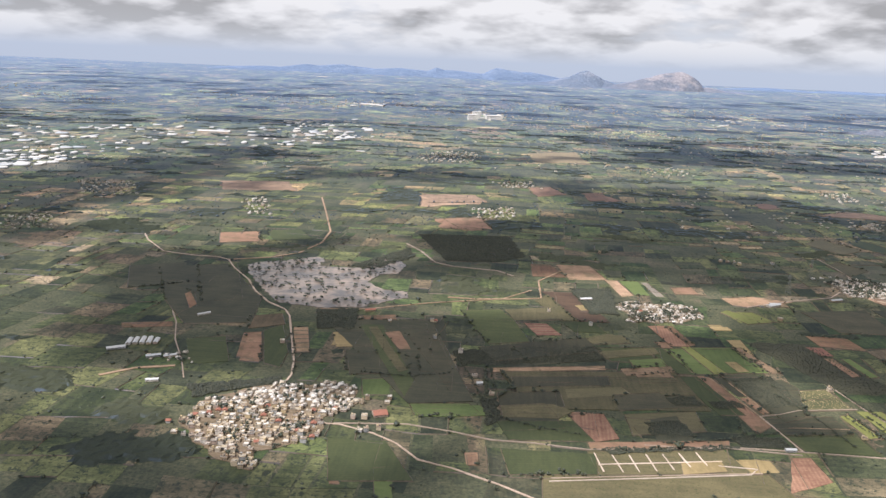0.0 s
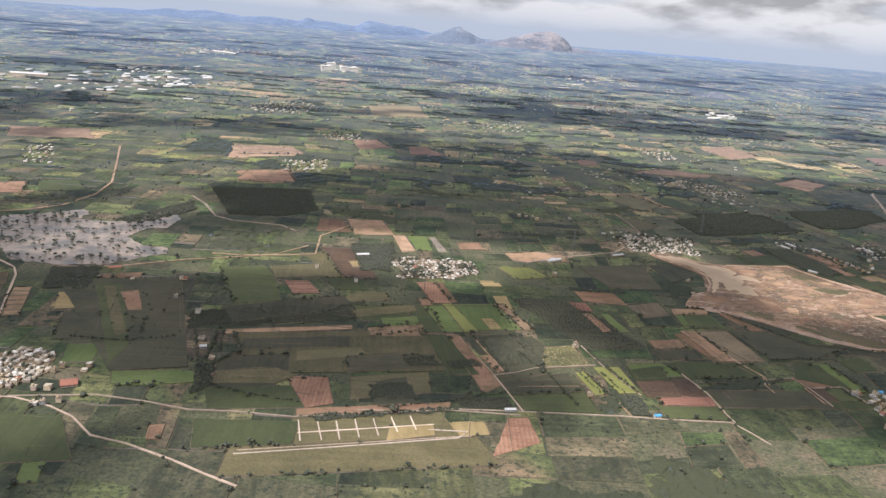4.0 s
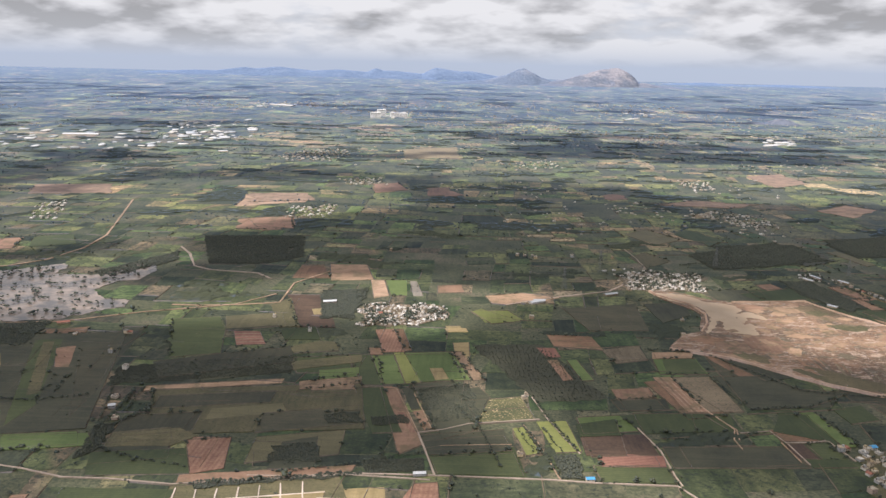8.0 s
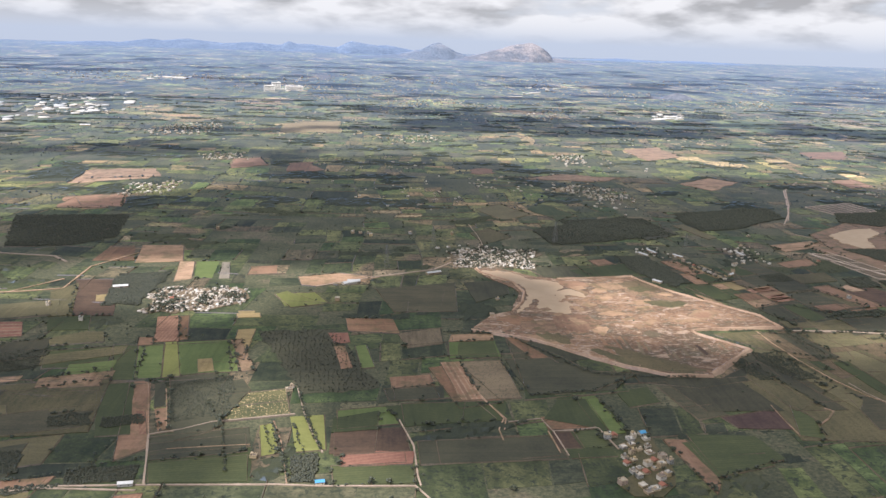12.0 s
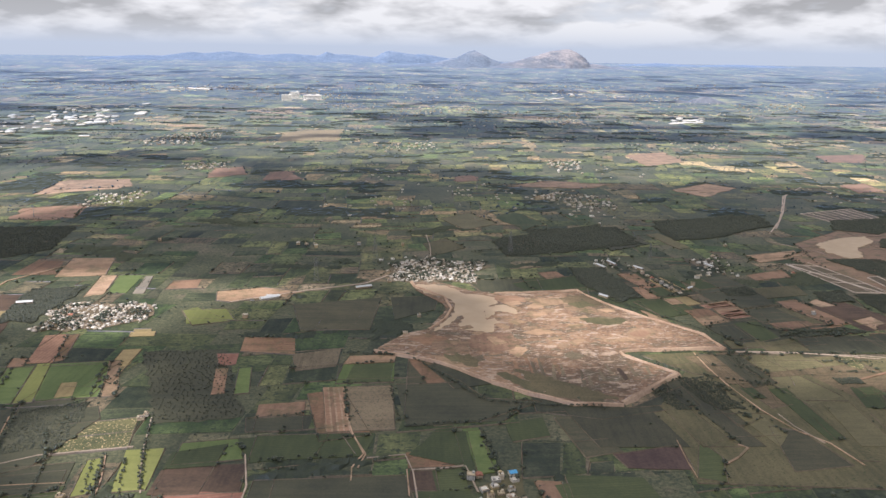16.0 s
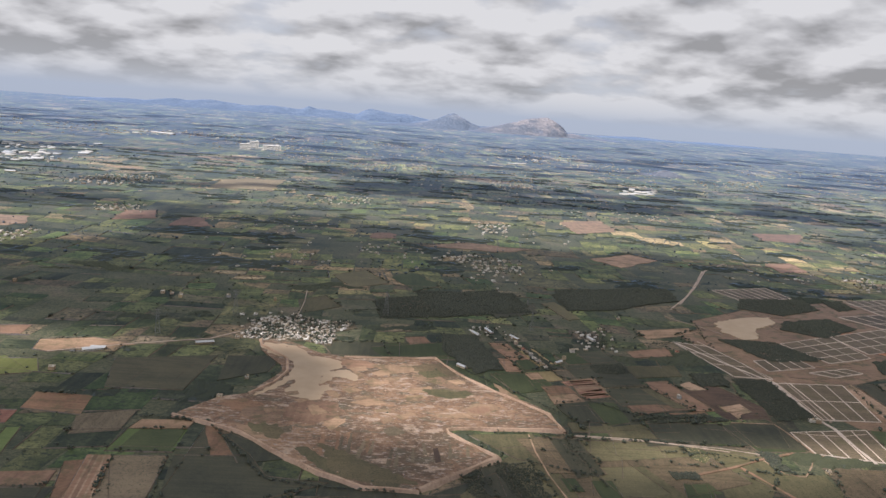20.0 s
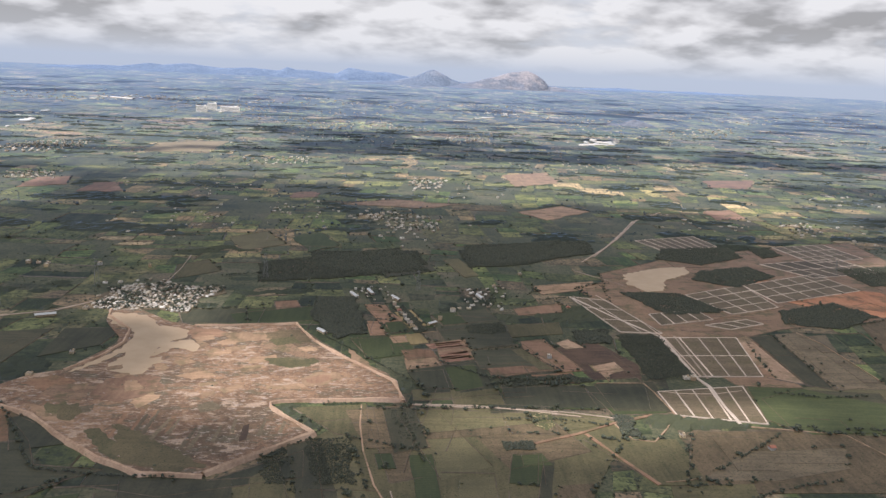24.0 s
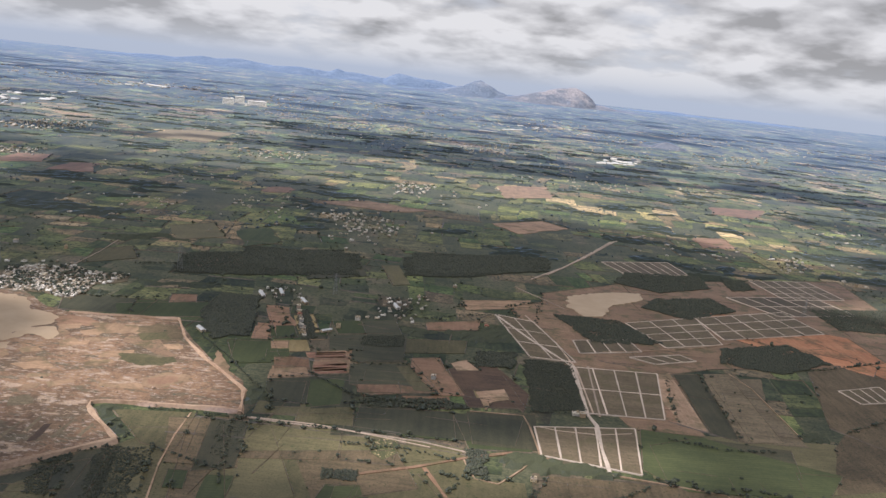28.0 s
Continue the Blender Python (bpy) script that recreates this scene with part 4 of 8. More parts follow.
track([(26.6, 158.4), (42.5, 160.3), (60.7, 162.5), (75.2, 164.1)], 0.5, "pale")
track([(-91.6, 204.9), (-83.9, 211.1), (-73.6, 213.9)], 2.0, "sand")
track([(-68.5, 205.3), (-72.9, 217.5), (-80.9, 235.8), (-85.8, 251.8), (-90.9, 263.4)], 0.7, "pale")
track([(51.2, 175.9), (61.3, 175.3), (70.9, 176.6), (87.6, 175.6), (113.0, 173.5), (121.5, 172.2), (138.7, 170.7), (141.0, 165.8), (143.1, 160.5)], 0.7, "pale")
track([(86.4, 195.0), (92.6, 196.7), (98.4, 199.6), (115.7, 202.0)], 0.7, "pale")
track([(86.4, 195.0), (87.8, 186.4), (89.4, 175.5)], 0.7, "pale")
track([(81.4, 220.0), (84.0, 207.4), (86.4, 195.0)], 0.5, "sand")
track([(85.9, 217.2), (87.9, 206.6), (89.6, 197.1)], 0.4, "sand")
track([(91.2, 188.5), (99.2, 188.8), (107.2, 189.0)], 0.4, "sand")
track([(111.3, 198.9), (113.3, 189.7), (114.4, 180.2), (115.1, 173.4)], 0.5, "sand")
track([(115.9, 215.1), (117.6, 202.8), (119.7, 191.8), (121.7, 184.4)], 0.5, "pale")
track([(119.4, 294.7), (129.2, 299.8), (141.6, 305.7), (161.1, 313.4), (169.0, 322.5)], 1.2, "pale")
track([(138.1, 197.4), (140.0, 185.7), (139.5, 174.3), (139.7, 170.6)], 0.6, "pale")
track([(158.3, 206.0), (161.5, 196.2), (160.0, 190.8)], 0.5, "sand")
track([(170.4, 189.5), (170.7, 179.1)], 0.5, "pale")
track([(170.4, 189.5), (180.6, 190.2), (181.8, 180.8)], 0.5, "pale")
track([(4.4, 292.4), (14.0, 291.6), (29.0, 293.2), (40.4, 296.0), (42.2, 321.0), (54.2, 339.0)], 1.2, "sand")
track([(256.9, 245.7), (266.0, 244.2), (280.5, 242.6), (294.5, 240.2), (303.0, 237.3)], 0.9, "pale")
track([(248.1, 245.5), (247.6, 235.5), (248.0, 223.8), (249.6, 210.6), (252.4, 200.6), (256.5, 194.6), (258.3, 185.4)], 0.6, "sand")
track([(155.0, 227.4), (158.7, 205.5), (161.1, 196.3), (158.9, 191.2), (158.8, 186.3)], 0.5, "sand")
track([(161.7, 194.5), (169.2, 195.5), (170.3, 189.6), (175.5, 189.4), (180.2, 190.6)], 0.5, "pale")
track([(169.3, 189.7), (169.3, 180.3)], 0.5, "sand")
track([(231.2, 187.7), (235.0, 190.3), (238.5, 193.8), (237.1, 195.4)], 0.9, "sand")
track([(225.2, 197.8), (224.0, 189.1), (223.6, 183.1)], 0.3, "sand")
track([(186.5, 390.9), (186.9, 365.8), (185.0, 332.4)], 0.5, "pale")
track([(419.4, 503.6), (394.9, 475.7), (369.3, 429.4), (346.3, 391.9)], 1.4, "pale")
track([(282.6, 225.8), (292.6, 229.8), (302.3, 234.8), (312.2, 238.7)], 1.6, "clay")
track([(294.4, 229.8), (297.3, 221.4), (299.8, 214.7), (302.1, 208.6)], 1.5, "clay")
track([(302.1, 234.2), (303.6, 227.0), (307.8, 225.7), (312.9, 231.8), (317.0, 238.0)], 0.6, "sand")
track([(259.9, 245.5), (273.5, 244.4), (287.7, 240.6), (295.8, 238.2)], 0.7, "pale")
track([(305.2, 257.1), (317.0, 257.0), (317.6, 251.6), (317.7, 238.0), (325.4, 233.6), (339.1, 230.6), (351.3, 227.6), (354.1, 218.2), (355.7, 209.0)], 0.7, "sand")
track([(330.7, 368.9), (338.2, 357.0), (344.2, 345.9)], 0.6, "pale")
track([(393.2, 474.8), (374.6, 440.5), (357.0, 409.3), (338.7, 382.8)], 1.1, "pale")
track([(346.9, 305.1), (357.1, 308.0), (380.2, 317.2), (391.4, 323.7)], 1.5, "sand")
track([(319.2, 251.8), (323.3, 250.5), (327.5, 250.2), (332.3, 250.0), (340.0, 251.9)], 0.5, "pale")
track([(339.6, 292.3), (336.8, 272.8), (334.9, 259.5)], 0.8, "pale")
track([(379.6, 295.6), (381.6, 285.7), (380.9, 268.2), (380.4, 256.1)], 0.5, "sand")
track([(329.3, 334.3), (334.4, 308.9), (335.9, 289.4), (333.7, 260.8)], 0.8, "pale")
track([(303.6, 209.5), (308.4, 209.9), (311.2, 210.9)], 0.4, "sand")
track([(252.4, 208.4), (253.0, 202.4), (255.4, 194.6)], 0.4, "pale")
roadway([(319.5, 332.5), (327.3, 310.2), (335.5, 290.7), (332.3, 260.0), (333.0, 254.7), (331.2, 242.6), (330.4, 233.5)], 1.4)
track([(38.2, 165.4), (67.6, 169.1)], 0.5, "plotline")
track([(38.3, 170.9), (38.9, 162.0)], 0.5, "plotline")
track([(42.4, 170.2), (43.3, 162.3)], 0.5, "plotline")
track([(46.4, 170.5), (47.0, 162.6)], 0.5, "plotline")
track([(50.5, 171.1), (51.1, 163.4)], 0.5, "plotline")
track([(54.5, 171.7), (55.2, 164.2)], 0.5, "plotline")
track([(58.5, 172.4), (59.4, 165.8)], 0.5, "plotline")
track([(62.8, 173.0), (63.5, 166.7)], 0.5, "plotline")
track([(26.0, 157.0), (42.1, 159.1), (57.5, 161.2), (72.3, 163.3), (74.7, 166.0), (66.1, 166.9)], 0.5, "plotline")
layout([(334.7, 290.7), (358.0, 290.9), (350.3, 260.9), (332.5, 261.1)], 4, 2)
layout([(318.6, 251.6), (341.5, 254.6), (336.7, 233.3), (317.9, 238.5)], 5, 1)
layout([(319.5, 332.5), (330.8, 328.3), (336.9, 294.6), (324.7, 295.9)], 2, 3)
layout([(340.1, 313.3), (357.8, 318.4), (359.0, 308.0), (339.7, 302.3)], 4, 1)
layout([(362.0, 336.0), (389.8, 349.3), (388.3, 321.7), (368.1, 313.9)], 3, 4)
layout([(389.8, 349.3), (428.8, 367.4), (432.5, 343.6), (391.1, 326.9)], 5, 3)
layout([(414.4, 382.8), (455.4, 395.3), (460.4, 371.7), (425.3, 361.3)], 5, 2)
layout([(437.8, 415.7), (467.3, 423.9), (469.1, 396.2), (439.8, 386.3)], 5, 3)
layout([(376.5, 425.7), (409.5, 437.4), (411.1, 415.8), (382.4, 402.6)], 7, 1)
layout([(353.9, 302.5), (370.1, 308.2), (373.5, 303.9), (360.1, 298.4)], 3, 1)
field([(350.9, 208.5), (371.9, 235.7), (393.6, 261.4), (463.6, 303.3), (478.3, 278.4), (409.5, 201.0)], "scrub")
field([(423.5, 288.2), (481.2, 316.5), (476.1, 286.5), (435.2, 269.5)], "bareland")
field([(339.9, 364.1), (383.8, 395.1), (485.0, 431.0), (475.1, 377.3), (446.7, 322.0), (417.0, 307.9), (376.0, 298.6), (360.7, 290.9), (334.8, 291.2), (326.8, 306.9)], "bareland")
field([(324.9, 342.2), (338.0, 352.9), (343.9, 297.5), (355.4, 293.8), (357.2, 253.5), (342.5, 246.9), (333.9, 286.9)], "bareland")
field([(406.0, 303.2), (446.7, 322.0), (418.2, 268.6), (398.5, 253.6), (391.2, 263.8)], "scrub")
field([(220.8, 211.0), (237.8, 228.7), (249.3, 244.0), (256.7, 243.7), (282.5, 240.6), (306.6, 235.3), (270.2, 175.3), (222.9, 181.3), (224.1, 197.9)], "olive")
field([(237.7, 227.4), (244.1, 234.6), (247.8, 206.7), (241.4, 203.1)], "olive2")
field([(228.2, 220.9), (233.1, 223.8), (234.9, 197.4), (231.1, 194.8)], "darkscrub")
field([(239.0, 227.4), (242.2, 227.9), (245.1, 204.7), (240.8, 203.1)], "darkscrub")
field([(248.9, 240.9), (254.8, 240.8), (258.4, 213.0), (252.5, 211.3)], "scrub")
field([(255.5, 240.7), (264.7, 241.2), (272.3, 216.8), (261.9, 212.0)], "olive2")
field([(267.9, 238.5), (288.5, 237.8), (293.2, 222.1), (275.5, 215.2)], "scrub")
field([(247.4, 202.8), (253.4, 200.1), (256.1, 185.5), (243.3, 184.1)], "darkscrub")
field([(229.8, 197.6), (231.8, 190.8), (228.6, 181.0), (223.6, 183.1)], "green")
field([(-61.3, 243.5), (-56.0, 245.3), (-50.4, 220.0), (-58.5, 222.7)], "clay")
field([(-108.7, 388.3), (-90.4, 394.6), (-85.9, 372.2), (-103.2, 366.5)], "clay")
field([(-153.6, 552.0), (-106.0, 560.0), (-95.2, 522.6), (-141.7, 515.2)], "tan")
field([(-13.1, 527.4), (21.9, 524.7), (25.4, 499.9), (-12.8, 483.0)], "sand")
field([(-2.6, 445.7), (21.9, 456.0), (23.6, 419.9), (0.8, 419.8)], "clay")
field([(86.6, 806.4), (139.9, 836.3), (135.3, 741.0), (87.1, 733.4)], "straw")
field([(-102.6, 248.5), (-87.0, 251.7), (-85.5, 247.2), (-100.9, 244.2)], "brown")
field([(-31.6, 249.9), (-21.7, 254.0), (-19.3, 236.9), (-32.3, 235.4)], "straw")
field([(-16.5, 251.8), (-12.2, 253.4), (-10.6, 234.8), (-14.7, 234.4)], "clay")
field([(-9.2, 230.1), (-4.9, 230.6), (-4.0, 214.0), (-7.6, 214.9)], "lime")
field([(-3.8, 268.5), (2.8, 269.3), (4.7, 231.6), (-0.5, 229.2)], "dark")
field([(-20.0, 209.5), (-12.2, 211.1), (-11.4, 199.4), (-18.6, 198.7)], "bright")
field([(-5.9, 194.5), (9.8, 196.0), (12.5, 189.4), (-4.1, 187.8)], "bright")
field([(-93.6, 287.4), (-90.6, 287.8), (-83.8, 267.6), (-86.9, 267.2)], "brown")
field([(-12.4, 159.8), (-8.7, 160.6), (-7.2, 147.4), (-11.0, 147.1)], "bright")
field([(7.9, 168.7), (11.0, 169.0), (11.1, 163.7), (8.2, 163.2)], "clay")
field([(-22.1, 158.5), (-19.5, 158.7), (-18.9, 152.5), (-21.0, 152.4)], "clay")
field([(36.2, 193.2), (42.1, 193.1), (41.0, 179.2), (36.6, 177.4)], "furrow")
field([(85.1, 172.3), (89.9, 172.7), (90.0, 161.5), (78.2, 155.9)], "furrow")
field([(67.6, 170.1), (79.2, 171.0), (79.4, 165.0), (67.2, 163.0)], "straw")
field([(58.0, 224.9), (71.1, 226.3), (69.5, 218.7), (55.5, 217.2)], "tan")
field([(17.2, 221.9), (51.6, 226.9), (51.3, 223.7), (17.3, 218.4)], "tan")
field([(24.9, 159.7), (76.4, 163.7), (79.2, 152.6), (23.6, 148.6)], "olive")
field([(36.9, 171.7), (70.0, 175.0), (72.8, 164.4), (37.6, 160.7)], "olive")
field([(77.0, 221.9), (81.1, 222.2), (87.4, 189.2), (81.9, 184.5)], "clay")
field([(148.0, 225.3), (156.2, 227.2), (162.7, 204.1), (152.1, 201.8)], "brown")
field([(98.3, 255.5), (103.2, 256.0), (101.8, 233.3), (98.2, 236.7)], "straw")
field([(41.7, 305.6), (55.6, 305.4), (61.8, 269.2), (49.9, 269.5)], "darkbrown")
field([(52.2, 288.6), (56.3, 289.7), (57.8, 283.3), (53.6, 282.2)], "straw")
field([(41.7, 349.2), (50.7, 349.3), (55.1, 328.5), (40.5, 328.5)], "brown")
field([(53.3, 350.2), (68.5, 350.3), (72.1, 326.9), (55.7, 325.4)], "tan")
field([(70.9, 326.9), (76.2, 326.9), (78.3, 305.1), (72.9, 301.9)], "sand")
field([(77.0, 326.9), (84.8, 326.8), (84.8, 305.1), (79.1, 305.1)], "bright")
field([(86.0, 325.3), (88.6, 325.3), (90.6, 305.0), (87.1, 305.0)], "grey")
field([(96.6, 319.1), (105.7, 320.6), (105.9, 310.3), (96.1, 309.0)], "clay")
field([(107.3, 287.5), (119.2, 288.5), (123.4, 277.8), (110.1, 275.4)], "lime")
field([(113.4, 306.1), (127.8, 310.1), (141.4, 304.4), (119.4, 294.7), (114.7, 296.7)], "tan")
field([(74.5, 267.3), (80.3, 268.2), (83.7, 247.5), (77.4, 247.3)], "furrow")
field([(80.5, 267.2), (83.3, 268.1), (85.7, 248.7), (83.8, 247.9)], "brown")
field([(72.7, 250.9), (76.5, 250.8), (77.4, 245.2), (73.6, 245.3)], "clay")
field([(74.1, 244.4), (80.2, 245.5), (83.1, 225.0), (77.4, 224.2)], "bright")
field([(80.3, 246.7), (83.3, 247.1), (87.4, 225.2), (83.5, 224.7)], "lime")
field([(83.6, 246.6), (97.9, 247.8), (101.3, 226.0), (87.6, 225.2)], "bright")
field([(67.6, 245.9), (73.7, 244.9), (77.1, 222.9), (72.5, 223.1)], "green")
field([(52.0, 242.4), (67.8, 244.7), (69.4, 231.0), (54.3, 230.9)], "green")
field([(58.6, 223.7), (70.1, 223.9), (71.2, 217.2), (59.8, 217.8)], "tan")
field([(31.3, 221.7), (57.0, 221.1), (57.8, 217.9), (32.3, 219.1)], "tan")
field([(24.0, 240.3), (50.8, 244.1), (54.3, 233.5), (30.0, 225.0)], "dark")
field([(97.1, 247.9), (100.2, 247.8), (105.1, 226.6), (102.0, 226.0)], "tan")
field([(96.8, 271.4), (101.6, 271.3), (102.3, 265.6), (97.6, 265.2)], "straw")
field([(78.1, 220.2), (81.8, 220.7), (84.3, 206.8), (81.3, 207.0)], "clay")
field([(81.7, 206.1), (83.5, 206.0), (86.1, 195.0), (84.6, 195.1)], "furrow")
field([(85.3, 206.8), (87.7, 207.2), (89.8, 197.1), (88.0, 196.2)], "clay")
field([(82.7, 220.6), (85.4, 220.5), (87.4, 207.8), (85.0, 207.4)], "dark")
field([(85.6, 223.9), (96.5, 225.5), (98.7, 212.7), (98.4, 199.6), (90.2, 196.8)], "dark")
field([(98.7, 212.7), (113.2, 215.2), (114.7, 201.5), (100.8, 199.5)], "speckle")
field([(70.1, 220.5), (77.9, 221.5), (82.8, 195.2), (76.0, 194.8)], "green")
field([(86.5, 193.7), (106.4, 196.5), (107.2, 189.0), (91.2, 188.5), (88.0, 187.5)], "dark")
field([(88.1, 186.4), (107.5, 188.1), (108.5, 174.2), (89.9, 175.4)], "green")
field([(108.5, 197.2), (111.3, 198.1), (113.1, 184.9), (109.7, 183.9)], "lime")
field([(114.7, 200.7), (122.0, 201.1), (122.3, 185.5), (116.5, 185.1)], "lime")
field([(123.1, 251.4), (128.7, 251.3), (129.0, 243.7), (125.0, 242.6)], "redrows")
field([(124.6, 241.3), (127.6, 241.6), (129.1, 226.6), (126.2, 226.0)], "clay")
field([(130.3, 241.1), (133.2, 241.8), (134.7, 226.4), (131.3, 225.8)], "bright")
field([(128.4, 263.3), (142.2, 261.9), (143.2, 249.4), (128.8, 252.6)], "brown")
field([(142.4, 249.9), (154.9, 253.7), (154.0, 241.5), (144.1, 238.9)], "greybrown")
field([(157.3, 248.0), (169.4, 248.5), (168.6, 243.1), (155.8, 242.7)], "tan")
field([(155.8, 242.3), (168.8, 242.7), (168.1, 230.7), (154.2, 230.5)], "bright")
field([(156.7, 228.4), (167.6, 228.8), (167.6, 206.2), (158.5, 206.0)], "greybrown")
field([(137.8, 220.1), (148.0, 221.1), (148.2, 214.2), (137.6, 213.1)], "clay")
field([(138.1, 213.4), (150.3, 214.1), (149.5, 207.7), (138.2, 207.1)], "dark")
field([(139.3, 205.2), (163.5, 205.2), (161.2, 195.4), (139.0, 194.7)], "green")
field([(124.9, 203.0), (135.8, 204.2), (137.9, 195.5), (124.7, 194.1)], "bright")
field([(124.0, 193.7), (138.9, 193.9), (139.1, 183.8), (123.9, 183.1)], "darkbrown")
field([(125.0, 183.0), (137.9, 183.4), (137.8, 179.3), (125.3, 179.1)], "redrows")
field([(123.3, 179.3), (138.8, 178.3), (138.9, 171.9), (123.7, 172.2)], "green")
field([(141.0, 187.6), (168.8, 187.7), (170.3, 177.9), (140.5, 178.2)], "dark")
field([(170.7, 188.9), (179.7, 189.7), (180.6, 178.0), (170.9, 177.9)], "green")
field([(192.8, 184.3), (197.6, 183.5), (197.0, 166.5), (194.3, 162.6)], "clay")
field([(198.8, 186.0), (213.4, 183.9), (214.9, 174.1), (198.1, 168.5)], "green")
field([(199.6, 225.7), (220.2, 213.2), (236.6, 224.3), (236.9, 213.9), (212.7, 208.1), (199.0, 212.7)], "dark")
field([(172.5, 247.5), (184.3, 230.0), (188.6, 220.4), (201.3, 218.0), (185.6, 208.5), (169.8, 212.5)], "darkscrub")
field([(175.8, 207.2), (179.9, 207.5), (180.3, 191.2), (176.1, 191.0)], "green")
field([(181.6, 205.7), (185.1, 206.3), (187.0, 188.8), (182.6, 186.7)], "bright")
field([(171.6, 247.2), (182.6, 237.8), (182.9, 230.1), (176.2, 229.1)], "brown")
field([(168.7, 229.3), (182.2, 229.5), (195.5, 214.2), (191.2, 209.0), (170.0, 207.4)], "dark")
field([(169.4, 196.3), (179.7, 195.8), (179.7, 190.2), (169.5, 190.1)], "brown")
field([(169.8, 189.2), (174.0, 189.0), (174.4, 181.8), (169.5, 182.1)], "darkbrown")
field([(174.7, 189.4), (179.7, 190.0), (180.3, 181.6), (174.8, 181.8)], "green")
field([(210.3, 192.9), (225.2, 196.0), (224.1, 186.0), (211.7, 187.6)], "maroon")
field([(135.9, 213.4), (147.9, 214.8), (148.4, 207.1), (136.7, 206.9)], "dark")
field([(202.2, 209.9), (208.5, 210.9), (212.7, 193.9), (204.6, 192.1)], "darkscrub")
field([(191.1, 207.8), (199.8, 210.0), (199.6, 201.3), (191.3, 199.3)], "green")
field([(135.6, 204.1), (156.6, 204.6), (159.5, 196.3), (138.9, 194.1)], "green")
field([(214.2, 316.0), (235.2, 319.4), (237.8, 301.7), (200.4, 300.1)], "green")
field([(222.6, 324.3), (229.5, 325.7), (231.3, 317.5), (223.9, 316.2)], "clay")
field([(195.2, 315.5), (214.9, 317.1), (217.1, 302.8), (199.2, 302.0)], "dark")
field([(252.0, 321.0), (257.2, 321.1), (259.5, 307.2), (253.8, 306.1)], "clay")
field([(254.6, 306.1), (260.3, 306.2), (262.4, 295.2), (255.4, 294.2)], "green")
field([(250.9, 305.0), (254.1, 305.0), (256.2, 293.7), (252.0, 292.7)], "brown")
field([(266.3, 295.2), (277.5, 297.3), (279.6, 290.7), (267.4, 286.9)], "clay")
field([(259.6, 274.4), (268.1, 275.1), (268.5, 269.7), (260.1, 267.5)], "clay")
field([(256.9, 292.3), (265.4, 294.3), (267.3, 286.0), (257.6, 283.4)], "straw")
field([(247.8, 291.3), (256.6, 293.2), (261.1, 278.4), (249.7, 274.4)], "green")
field([(280.3, 268.5), (298.9, 272.3), (299.6, 265.8), (280.2, 262.3)], "clay")
field([(281.3, 282.6), (291.5, 284.9), (297.4, 272.3), (281.1, 269.6)], "orchard")
field([(292.4, 287.1), (298.6, 289.4), (305.3, 267.2), (299.3, 264.3)], "clay")
field([(310.4, 345.9), (333.9, 353.0), (332.4, 344.0), (308.4, 338.8)], "tan")
field([(297.2, 318.1), (313.9, 324.6), (312.6, 315.0), (297.4, 311.2)], "clay")
field([(270.5, 311.8), (287.4, 317.8), (288.0, 305.6), (273.0, 301.2)], "green")
field([(291.1, 301.5), (308.4, 304.4), (306.9, 294.2), (291.0, 290.8)], "olive")
field([(301.7, 281.8), (314.3, 288.2), (318.2, 260.9), (305.1, 259.2)], "darkbrown")
field([(307.0, 269.5), (315.1, 271.9), (314.9, 266.4), (307.2, 264.6)], "straw")
field([(358.0, 289.4), (362.4, 289.5), (358.0, 255.8), (350.9, 260.2)], "clay")
field([(363.0, 289.9), (374.2, 291.5), (365.5, 252.2), (358.4, 255.1)], "dark")
field([(377.7, 291.5), (387.7, 293.6), (372.7, 253.2), (365.5, 251.6)], "greybrown")
field([(392.8, 330.2), (419.0, 343.0), (432.1, 312.3), (425.8, 303.6), (414.0, 314.9), (401.7, 320.8)], "orange")
field([(396.7, 333.7), (418.1, 349.0), (426.6, 327.9), (407.8, 320.9)], "orange")
field([(278.5, 245.2), (290.1, 243.5), (288.6, 230.0), (278.8, 230.3)], "scrub")
field([(260.6, 243.5), (278.3, 243.7), (278.3, 230.3), (260.7, 228.4)], "scrub")
field([(291.1, 242.0), (302.2, 238.9), (301.7, 234.8), (290.6, 231.2)], "olive")
field([(279.8, 254.5), (301.4, 255.8), (301.1, 241.8), (284.4, 243.0)], "green")
field([(301.3, 255.2), (315.1, 255.7), (316.3, 239.4), (303.5, 238.9)], "green")
field([(341.0, 253.6), (387.2, 254.7), (373.1, 227.5), (338.8, 232.5)], "olive2")
field([(317.9, 230.4), (339.9, 229.8), (371.3, 225.0), (357.4, 203.3), (306.2, 205.6)], "scrub")
field([(293.2, 227.4), (312.9, 226.8), (311.4, 208.2), (302.1, 208.6)], "olive")
field([(277.4, 220.9), (282.9, 221.2), (280.8, 209.5), (275.3, 209.7)], "green")
field([(232.8, 244.6), (249.2, 245.7), (249.3, 228.7), (242.6, 231.3), (238.1, 237.7)], "olive")
field([(250.5, 244.3), (259.5, 245.2), (260.7, 228.4), (251.4, 228.6)], "scrub")
field([(217.7, 366.6), (232.5, 380.4), (236.6, 363.7), (222.6, 357.4)], "clay")
field([(184.3, 368.7), (194.1, 377.8), (201.0, 361.7), (187.0, 349.7)], "olive")
field([(241.1, 507.6), (271.7, 527.2), (308.4, 513.9), (282.6, 499.6)], "tan")
field([(336.3, 495.0), (366.3, 516.8), (378.0, 500.6), (346.5, 472.4)], "tan")
